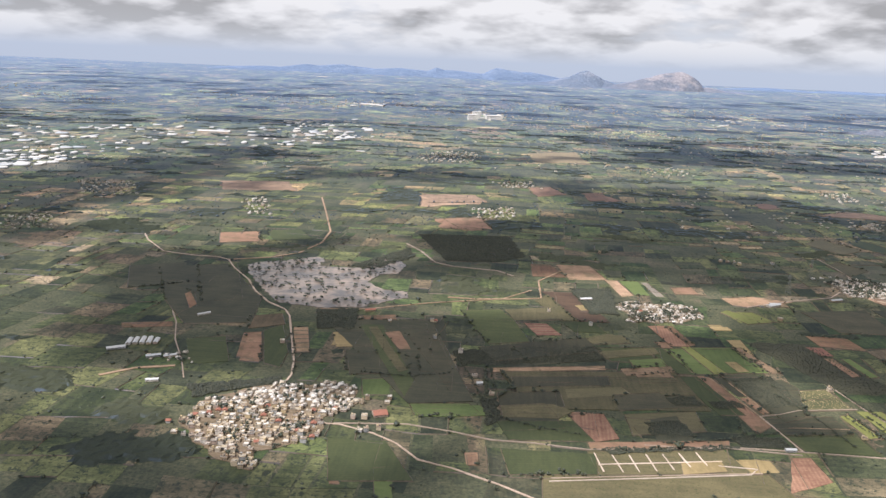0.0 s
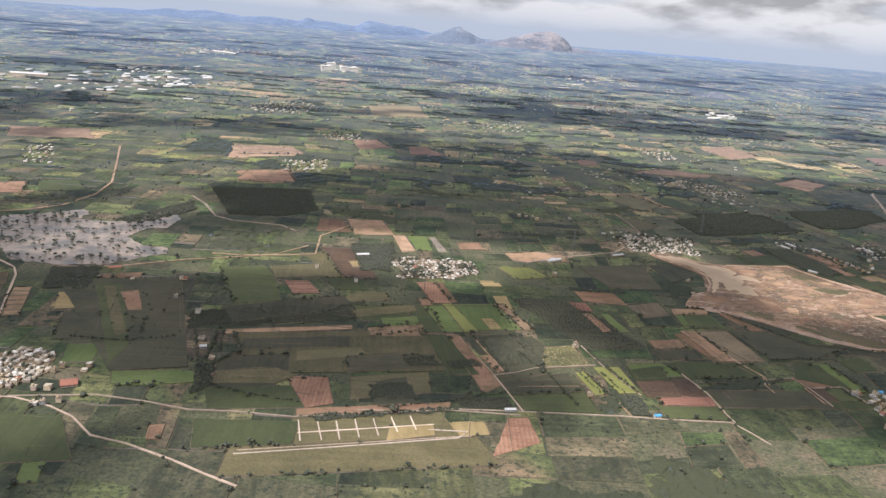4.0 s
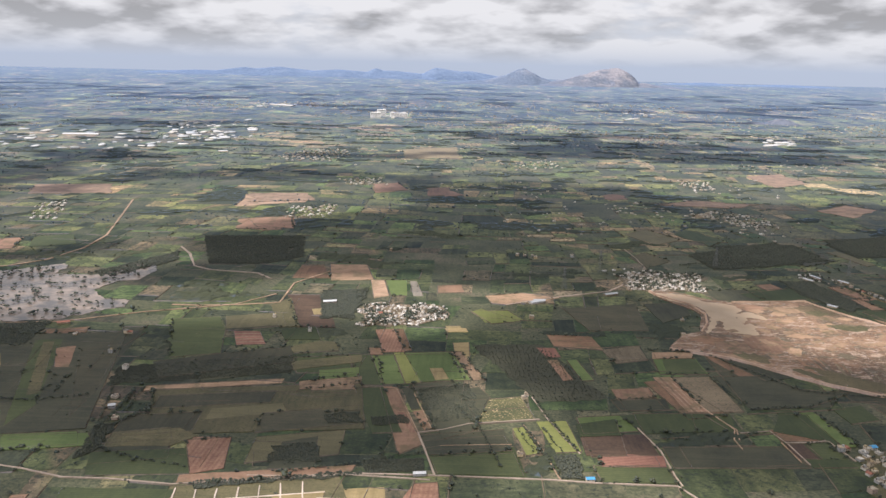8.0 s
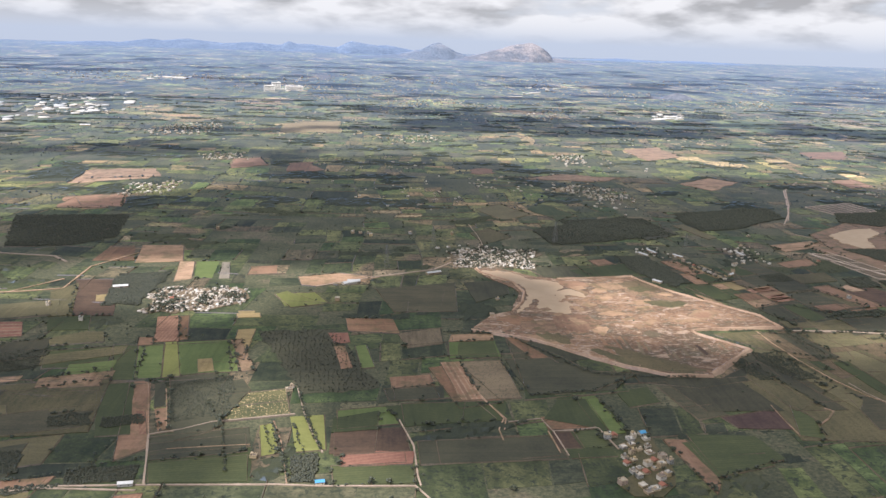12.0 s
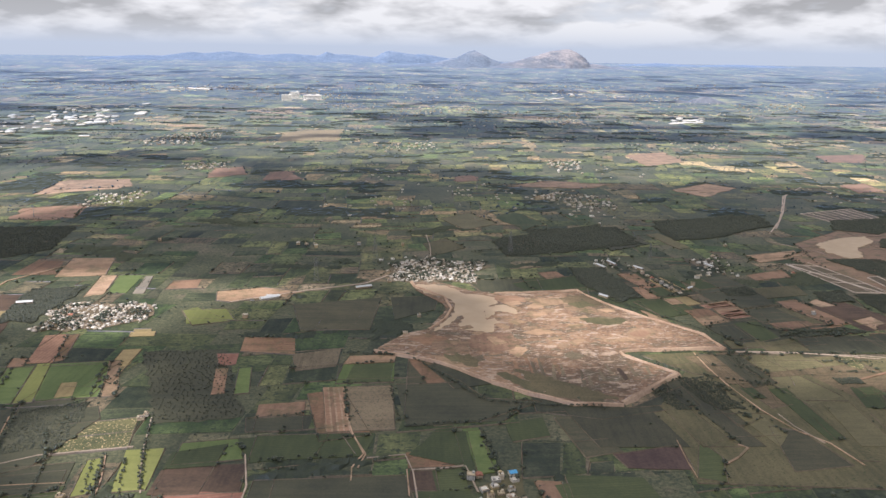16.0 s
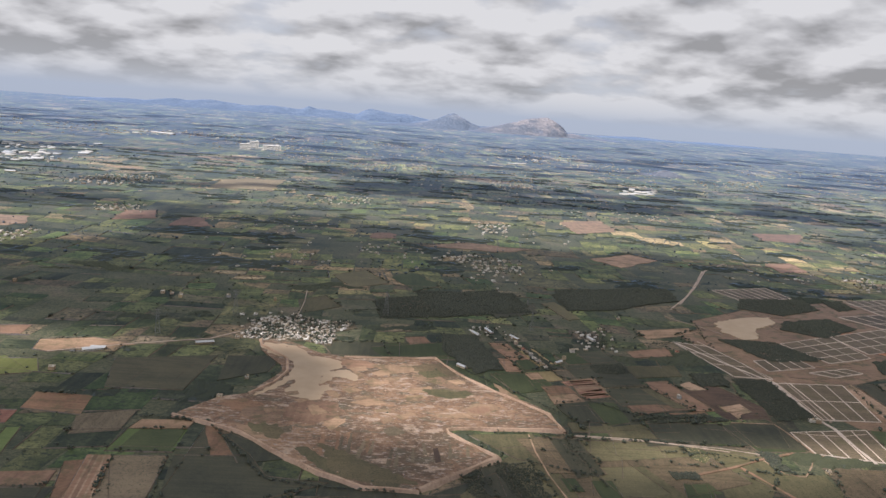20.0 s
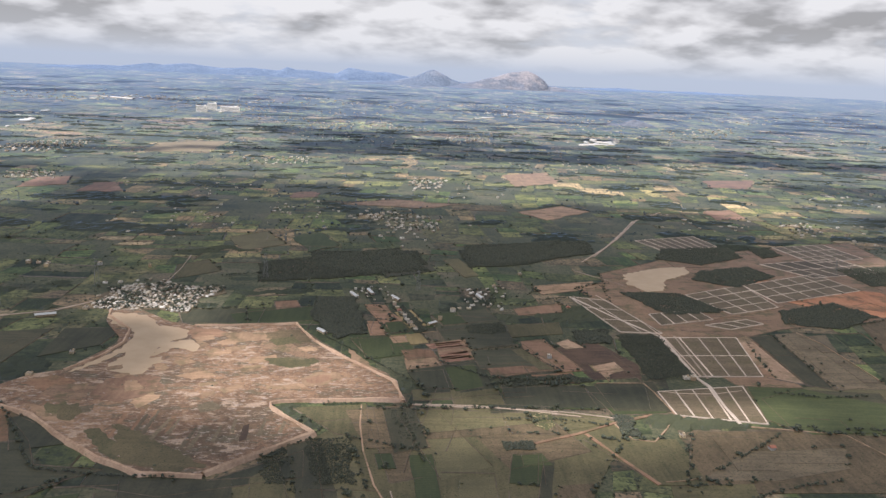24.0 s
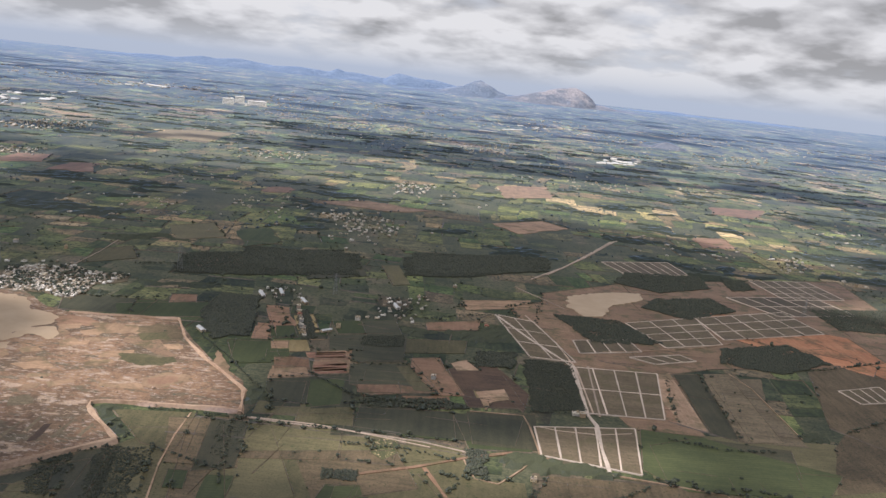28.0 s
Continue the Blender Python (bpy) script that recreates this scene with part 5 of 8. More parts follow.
field([(356.8, 645.1), (395.6, 669.6), (389.3, 609.4), (354.4, 589.9)], "tan")
field([(448.3, 509.9), (467.3, 517.9), (463.6, 489.5), (443.2, 483.8)], "clay")
field([(510.9, 647.8), (555.7, 656.9), (527.0, 608.9), (499.1, 611.7)], "clay")
field([(214.7, 541.9), (226.9, 548.2), (229.6, 528.3), (215.7, 522.2)], "clay")
field([(62.9, 575.3), (80.3, 584.1), (87.9, 552.7), (71.3, 549.4)], "clay")
field([(104.2, 553.7), (111.2, 566.4), (122.9, 535.9), (110.8, 527.7)], "clay")
field([(-11.5, 530.5), (23.5, 534.0), (30.9, 506.9), (-7.2, 497.5)], "sand")
field([(2.3, 445.7), (23.2, 455.3), (28.9, 422.4), (10.2, 425.4)], "clay")
field([(65.4, 572.2), (78.1, 578.9), (79.1, 544.1), (65.3, 538.1)], "clay")
field([(100.0, 560.7), (115.6, 567.4), (113.7, 533.8), (100.0, 528.0)], "brown")
field([(125.8, 184.5), (140.0, 183.6), (139.0, 178.6), (125.0, 178.7)], "redrows")
field([(-16.9, 250.2), (-10.8, 250.3), (-6.1, 234.9), (-10.5, 232.8)], "clay")
field([(-86.4, 395.6), (-71.4, 402.7), (-62.4, 382.8), (-79.9, 375.1)], "green")
field([(35.1, 191.5), (44.7, 192.8), (45.9, 178.8), (39.6, 176.5)], "furrow")
field([(19.4, 219.6), (72.2, 223.6), (74.1, 197.0), (25.7, 194.3)], "olive")
field([(22.5, 215.5), (50.9, 218.9), (50.3, 211.7), (22.7, 208.2)], "darkscrub")
field([(17.7, 203.8), (35.1, 206.3), (35.1, 195.9), (17.8, 192.9)], "darkscrub")
field([(36.9, 208.0), (53.4, 211.2), (55.4, 206.0), (36.8, 201.9)], "olive2")
field([(49.8, 205.4), (72.2, 209.9), (72.1, 199.4), (49.2, 195.1)], "darkscrub")
field([(16.8, 189.8), (31.6, 191.8), (33.3, 183.1), (17.6, 180.5)], "dark")
field([(50.2, 192.8), (69.7, 196.3), (69.0, 184.7), (49.7, 180.9)], "olive2")
field([(-25.8, 265.6), (-14.1, 268.4), (-12.3, 255.2), (-24.0, 252.0)], "brown")
field([(-21.5, 251.2), (-17.3, 252.2), (-15.3, 230.9), (-18.7, 230.5)], "tan")
field([(-27.2, 232.0), (-17.3, 234.1), (-15.6, 218.4), (-25.5, 216.0)], "dark")
field([(-2.1, 225.2), (3.8, 226.8), (5.4, 217.1), (-1.1, 215.6)], "scrub")
field([(-63.9, 260.7), (-53.1, 264.6), (-50.0, 253.4), (-60.9, 248.0)], "scrub")
field([(-77.5, 236.2), (-66.1, 239.7), (-59.7, 218.9), (-70.6, 215.5)], "green")
field([(-127.3, 320.0), (-106.5, 328.2), (-96.1, 298.7), (-116.0, 287.9)], "dark")
field([(-100.6, 324.4), (-85.1, 328.8), (-70.6, 279.7), (-84.4, 274.2)], "green")
field([(397.6, 364.6), (410.2, 350.4), (426.2, 346.3), (439.5, 341.6), (438.1, 317.5), (429.9, 295.9), (425.5, 316.9), (408.5, 325.8), (395.6, 330.0), (391.5, 343.3)], "orange")
field([(354.1, 289.5), (362.0, 292.4), (358.7, 255.7), (353.2, 258.5)], "sand")
field([(362.5, 291.7), (370.1, 293.4), (365.1, 253.5), (359.2, 254.7)], "darkscrub")
field([(371.8, 293.8), (381.4, 296.0), (379.8, 251.8), (367.0, 252.4)], "greybrown")
field([(342.5, 246.9), (358.0, 252.2), (374.6, 249.7), (370.6, 236.8), (341.3, 232.5)], "darkscrub")
field([(260.0, 267.1), (278.3, 271.8), (280.4, 250.7), (263.5, 248.1)], "dark")
field([(279.9, 269.4), (289.4, 270.4), (290.1, 263.8), (280.7, 261.9)], "clay")
field([(266.1, 294.9), (279.5, 298.4), (280.5, 289.8), (267.2, 287.3)], "tan")
field([(259.1, 280.4), (267.3, 281.6), (269.1, 270.1), (261.1, 268.3)], "brown")
field([(246.0, 289.2), (256.7, 291.1), (259.0, 276.6), (250.9, 273.9)], "green")
field([(250.5, 321.6), (255.4, 321.9), (261.4, 306.0), (257.5, 295.3)], "clay")
field([(211.0, 311.4), (234.7, 319.5), (238.3, 306.4), (215.0, 299.6)], "green")
field([(282.8, 382.9), (289.1, 385.4), (293.1, 359.2), (287.3, 356.5)], "olive")
field([(309.5, 343.8), (326.0, 350.4), (328.1, 341.3), (310.6, 334.7)], "tan")
field([(304.5, 256.5), (319.8, 258.2), (318.0, 240.4), (304.4, 241.1)], "darkscrub")
field([(255.6, 373.2), (275.1, 385.2), (278.1, 365.3), (258.8, 354.5)], "darkscrub")
field([(195.8, 417.3), (210.7, 431.3), (220.7, 406.5), (204.6, 393.6)], "olive2")
field([(222.7, 418.8), (234.5, 430.7), (242.9, 405.9), (230.1, 391.9)], "green")
field([(259.5, 313.7), (264.9, 316.4), (268.1, 301.0), (262.9, 298.6)], "straw")
field([(278.7, 314.0), (288.4, 317.8), (290.4, 304.1), (280.9, 300.6)], "dark")
field([(244.6, 242.6), (259.7, 244.1), (261.3, 224.7), (248.7, 224.8)], "scrub")
field([(259.9, 242.9), (289.0, 242.9), (288.0, 235.5), (261.1, 231.0)], "olive")
field([(393.1, 242.7), (411.2, 247.1), (412.2, 233.3), (386.0, 224.4)], "olive2")
field([(373.0, 230.7), (387.4, 234.2), (379.9, 217.5), (366.0, 214.8)], "olive")
field([(420.0, 267.8), (440.1, 273.9), (434.5, 252.2), (412.4, 248.7)], "bareland")
field([(282.5, 218.1), (284.6, 218.0), (276.8, 192.1), (274.3, 192.2)], "darkscrub")
field([(275.0, 203.2), (277.0, 203.5), (273.7, 192.2), (271.6, 192.4)], "dark")
field([(277.0, 221.3), (282.2, 221.1), (279.4, 210.0), (274.1, 210.3)], "green")
field([(256.7, 221.6), (261.4, 221.9), (261.0, 196.4), (257.0, 195.8)], "green")
field([(287.7, 200.2), (296.2, 200.5), (294.1, 191.1), (284.8, 191.6)], "green")
field([(310.7, 209.8), (325.0, 220.8), (347.5, 221.7), (342.7, 213.0), (325.5, 209.1)], "greybrown")
field([(205.2, 213.8), (224.5, 213.7), (226.9, 194.9), (208.5, 196.0)], "darkscrub")
field([(233.2, 226.3), (237.8, 228.7), (242.5, 194.0), (237.9, 194.3)], "darkscrub")
field([(239.5, 229.5), (244.9, 230.8), (249.6, 198.8), (245.3, 193.9)], "olive2")
field([(227.5, 213.8), (232.1, 220.3), (237.0, 194.3), (229.6, 194.8)], "olive")
field([(265.2, 212.0), (271.9, 212.8), (269.9, 192.5), (262.2, 192.9)], "olive2")
field([(283.1, 209.0), (290.0, 209.7), (284.3, 191.6), (277.3, 192.0)], "scrub")
field([(304.0, 207.9), (320.3, 208.3), (317.1, 197.0), (300.5, 196.1)], "olive")
field([(176.6, 240.5), (189.0, 245.9), (194.1, 229.2), (182.2, 226.0)], "dark")
field([(276.6, 248.1), (287.9, 249.5), (289.8, 242.2), (276.1, 240.1)], "dark")
field([(259.9, 253.7), (270.9, 254.1), (271.2, 248.3), (259.7, 247.6)], "olive2")
field([(342.7, 254.7), (356.1, 253.0), (364.3, 247.1), (380.5, 239.3), (372.2, 229.0), (343.9, 228.1), (337.6, 235.6)], "green")
field([(250.8, 319.4), (255.2, 319.9), (258.5, 307.8), (258.0, 303.7), (254.4, 303.9)], "clay")
field([(250.7, 302.0), (254.5, 302.4), (256.5, 292.2), (251.4, 291.8)], "clay")
field([(256.0, 303.5), (260.6, 305.0), (262.8, 296.0), (257.2, 293.2)], "green")
field([(256.6, 290.9), (261.0, 292.2), (261.5, 287.0), (257.6, 285.8)], "tan")
field([(256.6, 285.3), (261.8, 286.6), (262.7, 280.8), (257.1, 279.6)], "green")
field([(266.1, 294.0), (278.5, 298.9), (278.9, 291.5), (276.5, 288.2), (267.6, 285.3)], "greybrown")
field([(259.5, 272.1), (267.6, 274.9), (268.9, 269.0), (259.7, 266.3)], "tan")
field([(270.7, 299.1), (291.9, 306.2), (290.7, 283.8), (279.0, 281.2), (272.0, 285.7)], "dark")
field([(277.5, 279.5), (291.6, 282.6), (297.5, 267.9), (289.3, 268.8), (278.2, 266.7)], "dark")
field([(288.9, 280.7), (292.4, 281.0), (297.6, 266.1), (293.1, 266.2)], "olive2")
field([(292.9, 287.4), (300.0, 289.3), (301.5, 279.6), (304.7, 265.4), (297.6, 264.3), (292.4, 280.6)], "clay")
field([(302.6, 286.0), (307.0, 289.4), (309.7, 282.3), (304.0, 281.0)], "sand")
field([(304.7, 279.9), (315.2, 284.0), (320.2, 269.2), (317.3, 258.5), (313.9, 268.8), (305.8, 269.1)], "darkbrown")
field([(307.4, 268.4), (314.6, 271.5), (315.2, 265.3), (310.7, 262.9), (308.8, 258.1), (308.2, 264.2)], "sand")
field([(279.8, 266.5), (288.6, 268.8), (290.1, 263.9), (281.8, 260.7)], "clay")
field([(290.2, 262.5), (301.0, 264.2), (301.1, 257.1), (292.6, 257.3)], "brown")
field([(281.4, 256.2), (302.1, 255.5), (316.5, 254.2), (313.1, 241.9), (280.5, 243.7)], "dark")
field([(259.8, 264.9), (268.6, 266.2), (268.8, 252.2), (262.7, 251.3)], "dark")
field([(269.2, 267.6), (277.0, 269.9), (276.9, 255.0), (270.0, 252.2)], "green")
field([(268.7, 251.0), (280.0, 254.5), (280.3, 244.8), (268.7, 245.2)], "olive")
field([(252.6, 243.3), (260.0, 243.5), (260.8, 224.7), (253.9, 222.5)], "darkscrub")
field([(250.0, 222.5), (253.4, 222.5), (254.0, 216.5), (250.6, 216.5)], "green")
field([(278.7, 221.1), (282.9, 221.7), (283.9, 216.6), (278.3, 216.6)], "green")
field([(284.9, 240.0), (289.7, 241.0), (289.4, 234.5), (286.7, 231.5), (284.3, 234.4)], "speckle")
field([(359.9, 290.0), (360.6, 283.9), (357.9, 255.7), (352.7, 259.5)], "sand")
field([(362.5, 287.5), (367.9, 290.2), (363.9, 252.0), (358.8, 255.4)], "darkscrub")
field([(370.6, 290.4), (378.9, 293.9), (374.7, 253.1), (364.3, 251.7)], "greybrown")
field([(87.7, 218.0), (102.9, 221.3), (105.2, 215.2), (98.7, 195.2), (92.0, 191.8)], "dark")
field([(80.7, 245.0), (83.7, 245.7), (87.8, 224.0), (83.8, 223.5)], "lime")
field([(75.9, 243.9), (80.4, 244.6), (83.5, 223.5), (77.9, 223.1)], "bright")
field([(84.1, 244.8), (97.1, 246.9), (99.1, 227.4), (88.2, 224.7)], "bright")
field([(90.4, 234.5), (94.0, 234.8), (95.4, 226.9), (91.7, 226.0)], "straw")
field([(106.7, 286.9), (110.3, 289.9), (122.1, 276.7), (112.2, 273.7)], "lime")
field([(96.6, 268.8), (103.3, 269.1), (103.8, 265.5), (97.1, 265.2)], "straw")
field([(58.8, 214.3), (71.0, 216.2), (72.9, 207.0), (63.9, 206.6)], "olive")
field([(60.2, 229.1), (70.4, 231.2), (71.6, 225.1), (61.3, 224.5)], "bright")
field([(58.3, 223.3), (69.9, 224.8), (71.1, 219.7), (59.5, 219.0)], "tan")
field([(49.6, 251.2), (57.9, 256.3), (63.0, 255.2), (64.5, 248.1), (51.7, 246.0)], "olive")
field([(44.9, 266.1), (55.5, 269.9), (58.2, 257.6), (47.5, 257.5)], "green")
field([(24.8, 274.8), (41.4, 278.1), (43.8, 270.2), (28.2, 265.6)], "dark")
field([(37.8, 292.4), (43.5, 301.7), (50.3, 270.0), (44.1, 269.1)], "olive")
field([(88.6, 183.3), (107.1, 184.9), (107.8, 175.0), (90.1, 176.1)], "green")
field([(87.7, 190.8), (105.9, 193.5), (106.9, 186.1), (88.7, 184.2)], "dark")
field([(123.9, 199.2), (134.1, 202.1), (133.1, 193.3), (123.5, 192.8)], "green")
field([(123.4, 192.3), (133.0, 192.8), (131.9, 183.4), (122.9, 183.9)], "darkbrown")
field([(158.6, 242.1), (168.4, 242.7), (167.4, 231.0), (156.2, 230.7)], "green")
field([(157.4, 246.6), (169.2, 247.1), (168.5, 243.1), (157.1, 242.6)], "tan")
field([(182.6, 204.4), (185.3, 204.9), (185.9, 187.7), (182.6, 187.4)], "bright")
field([(175.7, 204.7), (182.3, 204.4), (182.0, 187.4), (178.8, 190.7), (169.9, 195.3)], "green")
field([(194.3, 182.1), (208.0, 183.8), (210.9, 171.7), (196.8, 168.3)], "green")
field([(192.6, 183.5), (196.0, 183.5), (197.3, 168.2), (194.6, 163.9)], "clay")
field([(-114.5, 318.7), (-89.4, 328.8), (-64.3, 281.8), (-61.2, 253.8), (-82.6, 250.1), (-97.5, 275.1)], "dark")
field([(-92.9, 283.1), (-91.7, 286.2), (-84.8, 271.0), (-85.9, 266.2)], "brown")
field([(-59.4, 241.5), (-56.0, 244.7), (-53.2, 232.4), (-51.0, 219.0), (-56.8, 219.5)], "clay")
field([(-55.6, 246.4), (-50.7, 252.8), (-44.2, 228.1), (-44.2, 215.7), (-49.3, 218.4)], "green")
field([(-16.3, 249.0), (-13.0, 249.6), (-10.4, 235.0), (-14.0, 233.9)], "clay")
field([(-26.4, 228.3), (-16.5, 229.8), (-14.5, 214.6), (-23.7, 212.6)], "dark")
field([(-33.3, 247.4), (-21.7, 250.3), (-19.4, 236.6), (-30.4, 233.9)], "straw")
field([(-8.4, 228.6), (-4.9, 230.0), (-4.1, 221.1), (-6.4, 211.6)], "lime")
field([(-5.4, 191.6), (9.3, 194.2), (13.7, 189.3), (-4.3, 187.5)], "bright")
field([(18.0, 195.2), (29.9, 197.8), (32.3, 190.6), (18.2, 187.9)], "olive")
field([(8.3, 167.4), (10.5, 168.1), (11.0, 163.0), (8.6, 162.8)], "clay")
field([(-24.4, 173.1), (-10.5, 172.7), (-3.4, 154.9), (-21.4, 153.6)], "green")
field([(16.5, 171.2), (38.5, 170.4), (37.3, 160.7), (17.6, 159.2)], "green")
field([(57.8, 168.0), (67.5, 169.6), (67.4, 164.4), (56.7, 162.1)], "straw")
rows([(269.0, 276.5), (276.8, 279.9), (277.2, 273.2), (269.6, 270.9)], 4, "sand", "redrows")
rows([(266.2, 284.8), (275.9, 287.7), (276.2, 283.1), (267.3, 281.2)], 3, "sand", "redrows")
layout([(407.4, 289.5), (422.4, 295.4), (421.1, 284.6), (409.0, 281.1)], 4, 1)
field([(139.1, 291.2), (166.3, 297.2), (162.4, 267.6), (143.0, 268.1)], "darkscrub")
field([(169.3, 297.2), (184.7, 298.3), (182.1, 284.2), (169.6, 275.6)], "dark")
field([(-37.7, 260.6), (-1.2, 263.3), (11.0, 197.3), (-6.4, 194.5)], "dark")
field([(-25.3, 255.8), (-17.7, 256.9), (-5.3, 209.5), (-7.5, 198.2)], "green")
field([(-22.3, 253.9), (-19.4, 254.9), (-7.6, 217.3), (-10.1, 215.5)], "olive")
field([(-16.5, 249.2), (-11.7, 251.1), (-7.3, 234.4), (-11.0, 234.3)], "clay")
field([(-9.1, 247.4), (-0.6, 256.2), (5.8, 219.1), (5.1, 203.2)], "darkscrub")
field([(-5.8, 193.4), (12.4, 195.0), (15.9, 189.0), (-2.7, 186.8)], "bright")
field([(20.0, 194.7), (32.1, 197.5), (37.1, 193.6), (32.5, 188.7), (22.0, 188.7)], "olive")
field([(16.4, 185.9), (36.1, 187.6), (39.5, 176.6), (19.0, 175.9)], "green")
field([(56.3, 190.5), (63.9, 193.2), (64.4, 178.8), (54.8, 178.4)], "dark")
field([(8.9, 276.3), (23.5, 279.5), (27.7, 268.2), (30.8, 245.7), (17.4, 242.3)], "green")
field([(25.3, 279.6), (43.0, 284.3), (45.7, 271.3), (27.9, 267.1)], "olive2")
field([(13.8, 238.8), (32.4, 245.7), (50.0, 252.0), (52.5, 239.2), (18.6, 227.4)], "darkscrub")
field([(51.7, 239.2), (71.2, 244.8), (71.4, 239.4), (53.3, 232.9)], "olive")
field([(60.2, 232.9), (70.9, 235.1), (71.1, 230.2), (60.7, 227.7)], "bright")
field([(55.8, 225.0), (72.0, 228.6), (72.2, 223.9), (56.5, 219.4)], "tan")
rows([(-46.7, 250.9), (-42.1, 251.5), (-37.8, 228.8), (-42.4, 227.8)], 6, "greybrown", "tan")
rows([(30.8, 265.1), (38.7, 264.9), (42.4, 253.3), (34.1, 252.2)], 5, "sand", "redrows")
rows([(151.5, 228.3), (153.4, 205.7), (158.3, 206.0), (156.4, 228.5)], 4, "sand", "clay")
rows([(268.8, 286.1), (277.5, 289.3), (277.7, 273.5), (269.1, 272.4)], 4, "tan", "clay")
strip([(37.7, 176.0), (73.0, 179.9), (72.0, 176.3), (37.8, 172.6)], "clay")
grove([(-42.4, 271.2), (-27.6, 273.2), (-26.8, 253.4), (-39.2, 250.7)], 1.3, 1.1)
grove([(5.6, 235.7), (53.0, 243.7), (52.8, 231.2), (7.1, 222.6)], 1.6, 0.8)
grove([(-66.3, 200.8), (-42.0, 208.8), (-39.7, 205.0), (-52.2, 199.2), (-62.3, 192.7)], 1.4, 1.2)
grove([(53.8, 308.7), (70.7, 313.6), (66.6, 283.0), (56.3, 277.6)], 1.3, 1.1)
grove([(-10.7, 403.3), (36.2, 405.4), (40.9, 363.3), (26.8, 350.3), (3.8, 349.6)], 2.2, 1.4)
grove([(12.9, 199.9), (17.2, 200.4), (17.3, 186.5), (13.6, 183.0)], 1.4, 1.1)
grove([(-37.8, 334.6), (-13.7, 370.9), (-10.4, 354.6), (-27.4, 328.6)], 1.8, 1.3)
grove([(54.1, 188.7), (63.8, 190.0), (65.2, 182.3), (54.7, 181.1)], 1.2, 1.0)
grove([(41.0, 173.1), (74.4, 177.4), (74.5, 175.8), (41.7, 170.3)], 1.2, 1.0)
grove([(74.2, 182.2), (87.4, 182.9), (87.3, 177.3), (75.0, 176.7)], 1.2, 0.9)
grove([(87.0, 220.0), (100.6, 223.8), (101.5, 203.1), (89.2, 200.0)], 1.3, 0.8)
grove([(75.4, 203.6), (83.1, 204.6), (84.5, 199.5), (76.0, 198.9)], 1.2, 0.9)
grove([(103.8, 254.4), (124.9, 254.6), (135.0, 214.2), (117.2, 211.8)], 4.2, 1.0)
grove([(115.3, 183.6), (120.5, 184.4), (120.5, 173.5), (115.4, 173.8)], 1.1, 1.1)
grove([(235.7, 328.1), (247.6, 330.2), (250.5, 297.8), (242.5, 289.2), (233.9, 310.7)], 1.2, 1.2)
grove([(213.9, 375.5), (266.1, 402.7), (275.5, 365.8), (237.6, 352.2), (214.9, 348.0)], 1.6, 1.3)
grove([(294.4, 409.0), (352.1, 422.4), (348.6, 397.6), (294.9, 373.6)], 1.6, 1.4)
grove([(382.3, 409.1), (415.5, 413.9), (412.8, 394.5), (387.6, 379.3), (372.6, 389.8)], 1.3, 1.3)
grove([(382.5, 370.1), (405.8, 377.7), (410.1, 363.0), (386.2, 346.2), (373.4, 356.4)], 1.3, 1.3)
grove([(338.8, 338.6), (359.7, 337.9), (368.5, 316.9), (346.1, 312.3)], 1.3, 1.2)
grove([(386.0, 317.3), (411.8, 327.5), (418.0, 312.0), (396.3, 298.9), (380.8, 304.0)], 1.2, 1.2)
grove([(424.0, 412.3), (435.0, 415.4), (433.7, 399.0), (420.8, 393.0)], 1.3, 1.2)
grove([(322.2, 293.0), (335.0, 294.1), (332.6, 262.5), (319.5, 260.5)], 1.2, 0.9)
grove([(235.2, 330.2), (246.7, 328.7), (251.1, 293.6), (238.7, 293.5)], 1.1, 1.2)
grove([(258.9, 320.0), (263.2, 319.5), (268.0, 297.2), (263.9, 294.3)], 1.2, 1.1)
grove([(291.0, 398.9), (340.9, 424.9), (342.7, 397.6), (313.7, 376.6), (291.2, 370.9)], 1.5, 1.2)
grove([(310.0, 296.7), (321.4, 298.9), (318.6, 286.3), (308.7, 284.9)], 1.2, 1.1)
grove([(280.5, 259.5), (300.4, 262.8), (305.6, 258.5), (283.8, 254.7)], 1.3, 1.1)
grove([(302.5, 238.9), (306.6, 238.8), (305.9, 228.7), (302.4, 228.3)], 1.0, 1.0)
grove([(276.0, 226.5), (282.3, 227.0), (282.4, 223.0), (276.1, 222.8)], 1.0, 1.0)
grove([(236.3, 229.1), (245.4, 230.0), (246.5, 211.0), (238.8, 211.3)], 1.3, 0.9)
grove([(229.0, 222.6), (232.6, 225.8), (234.1, 211.5), (230.3, 211.6)], 1.2, 0.9)
grove([(254.1, 244.2), (258.9, 244.7), (259.6, 228.4), (255.7, 228.5)], 1.6, 0.7)
grove([(231.5, 394.3), (273.7, 397.5), (275.6, 374.3), (253.6, 360.6), (233.1, 371.7)], 1.7, 1.2)
grove([(279.5, 301.3), (290.8, 305.1), (290.4, 295.0), (279.5, 293.5)], 1.2, 1.0)
grove([(443.1, 375.3), (492.0, 387.6), (464.8, 351.0), (441.1, 350.0)], 1.6, 1.2)

grove([(311.1, 294.3), (319.2, 297.9), (320.5, 289.6), (312.5, 285.5)], 1.1, 0.9)
grove([(64.0, 204.6), (72.8, 206.4), (74.2, 200.8), (65.6, 199.7)], 1.2, 1.0)
grove([(56.8, 186.1), (64.6, 188.6), (65.9, 181.8), (58.2, 180.2)], 1.2, 1.0)
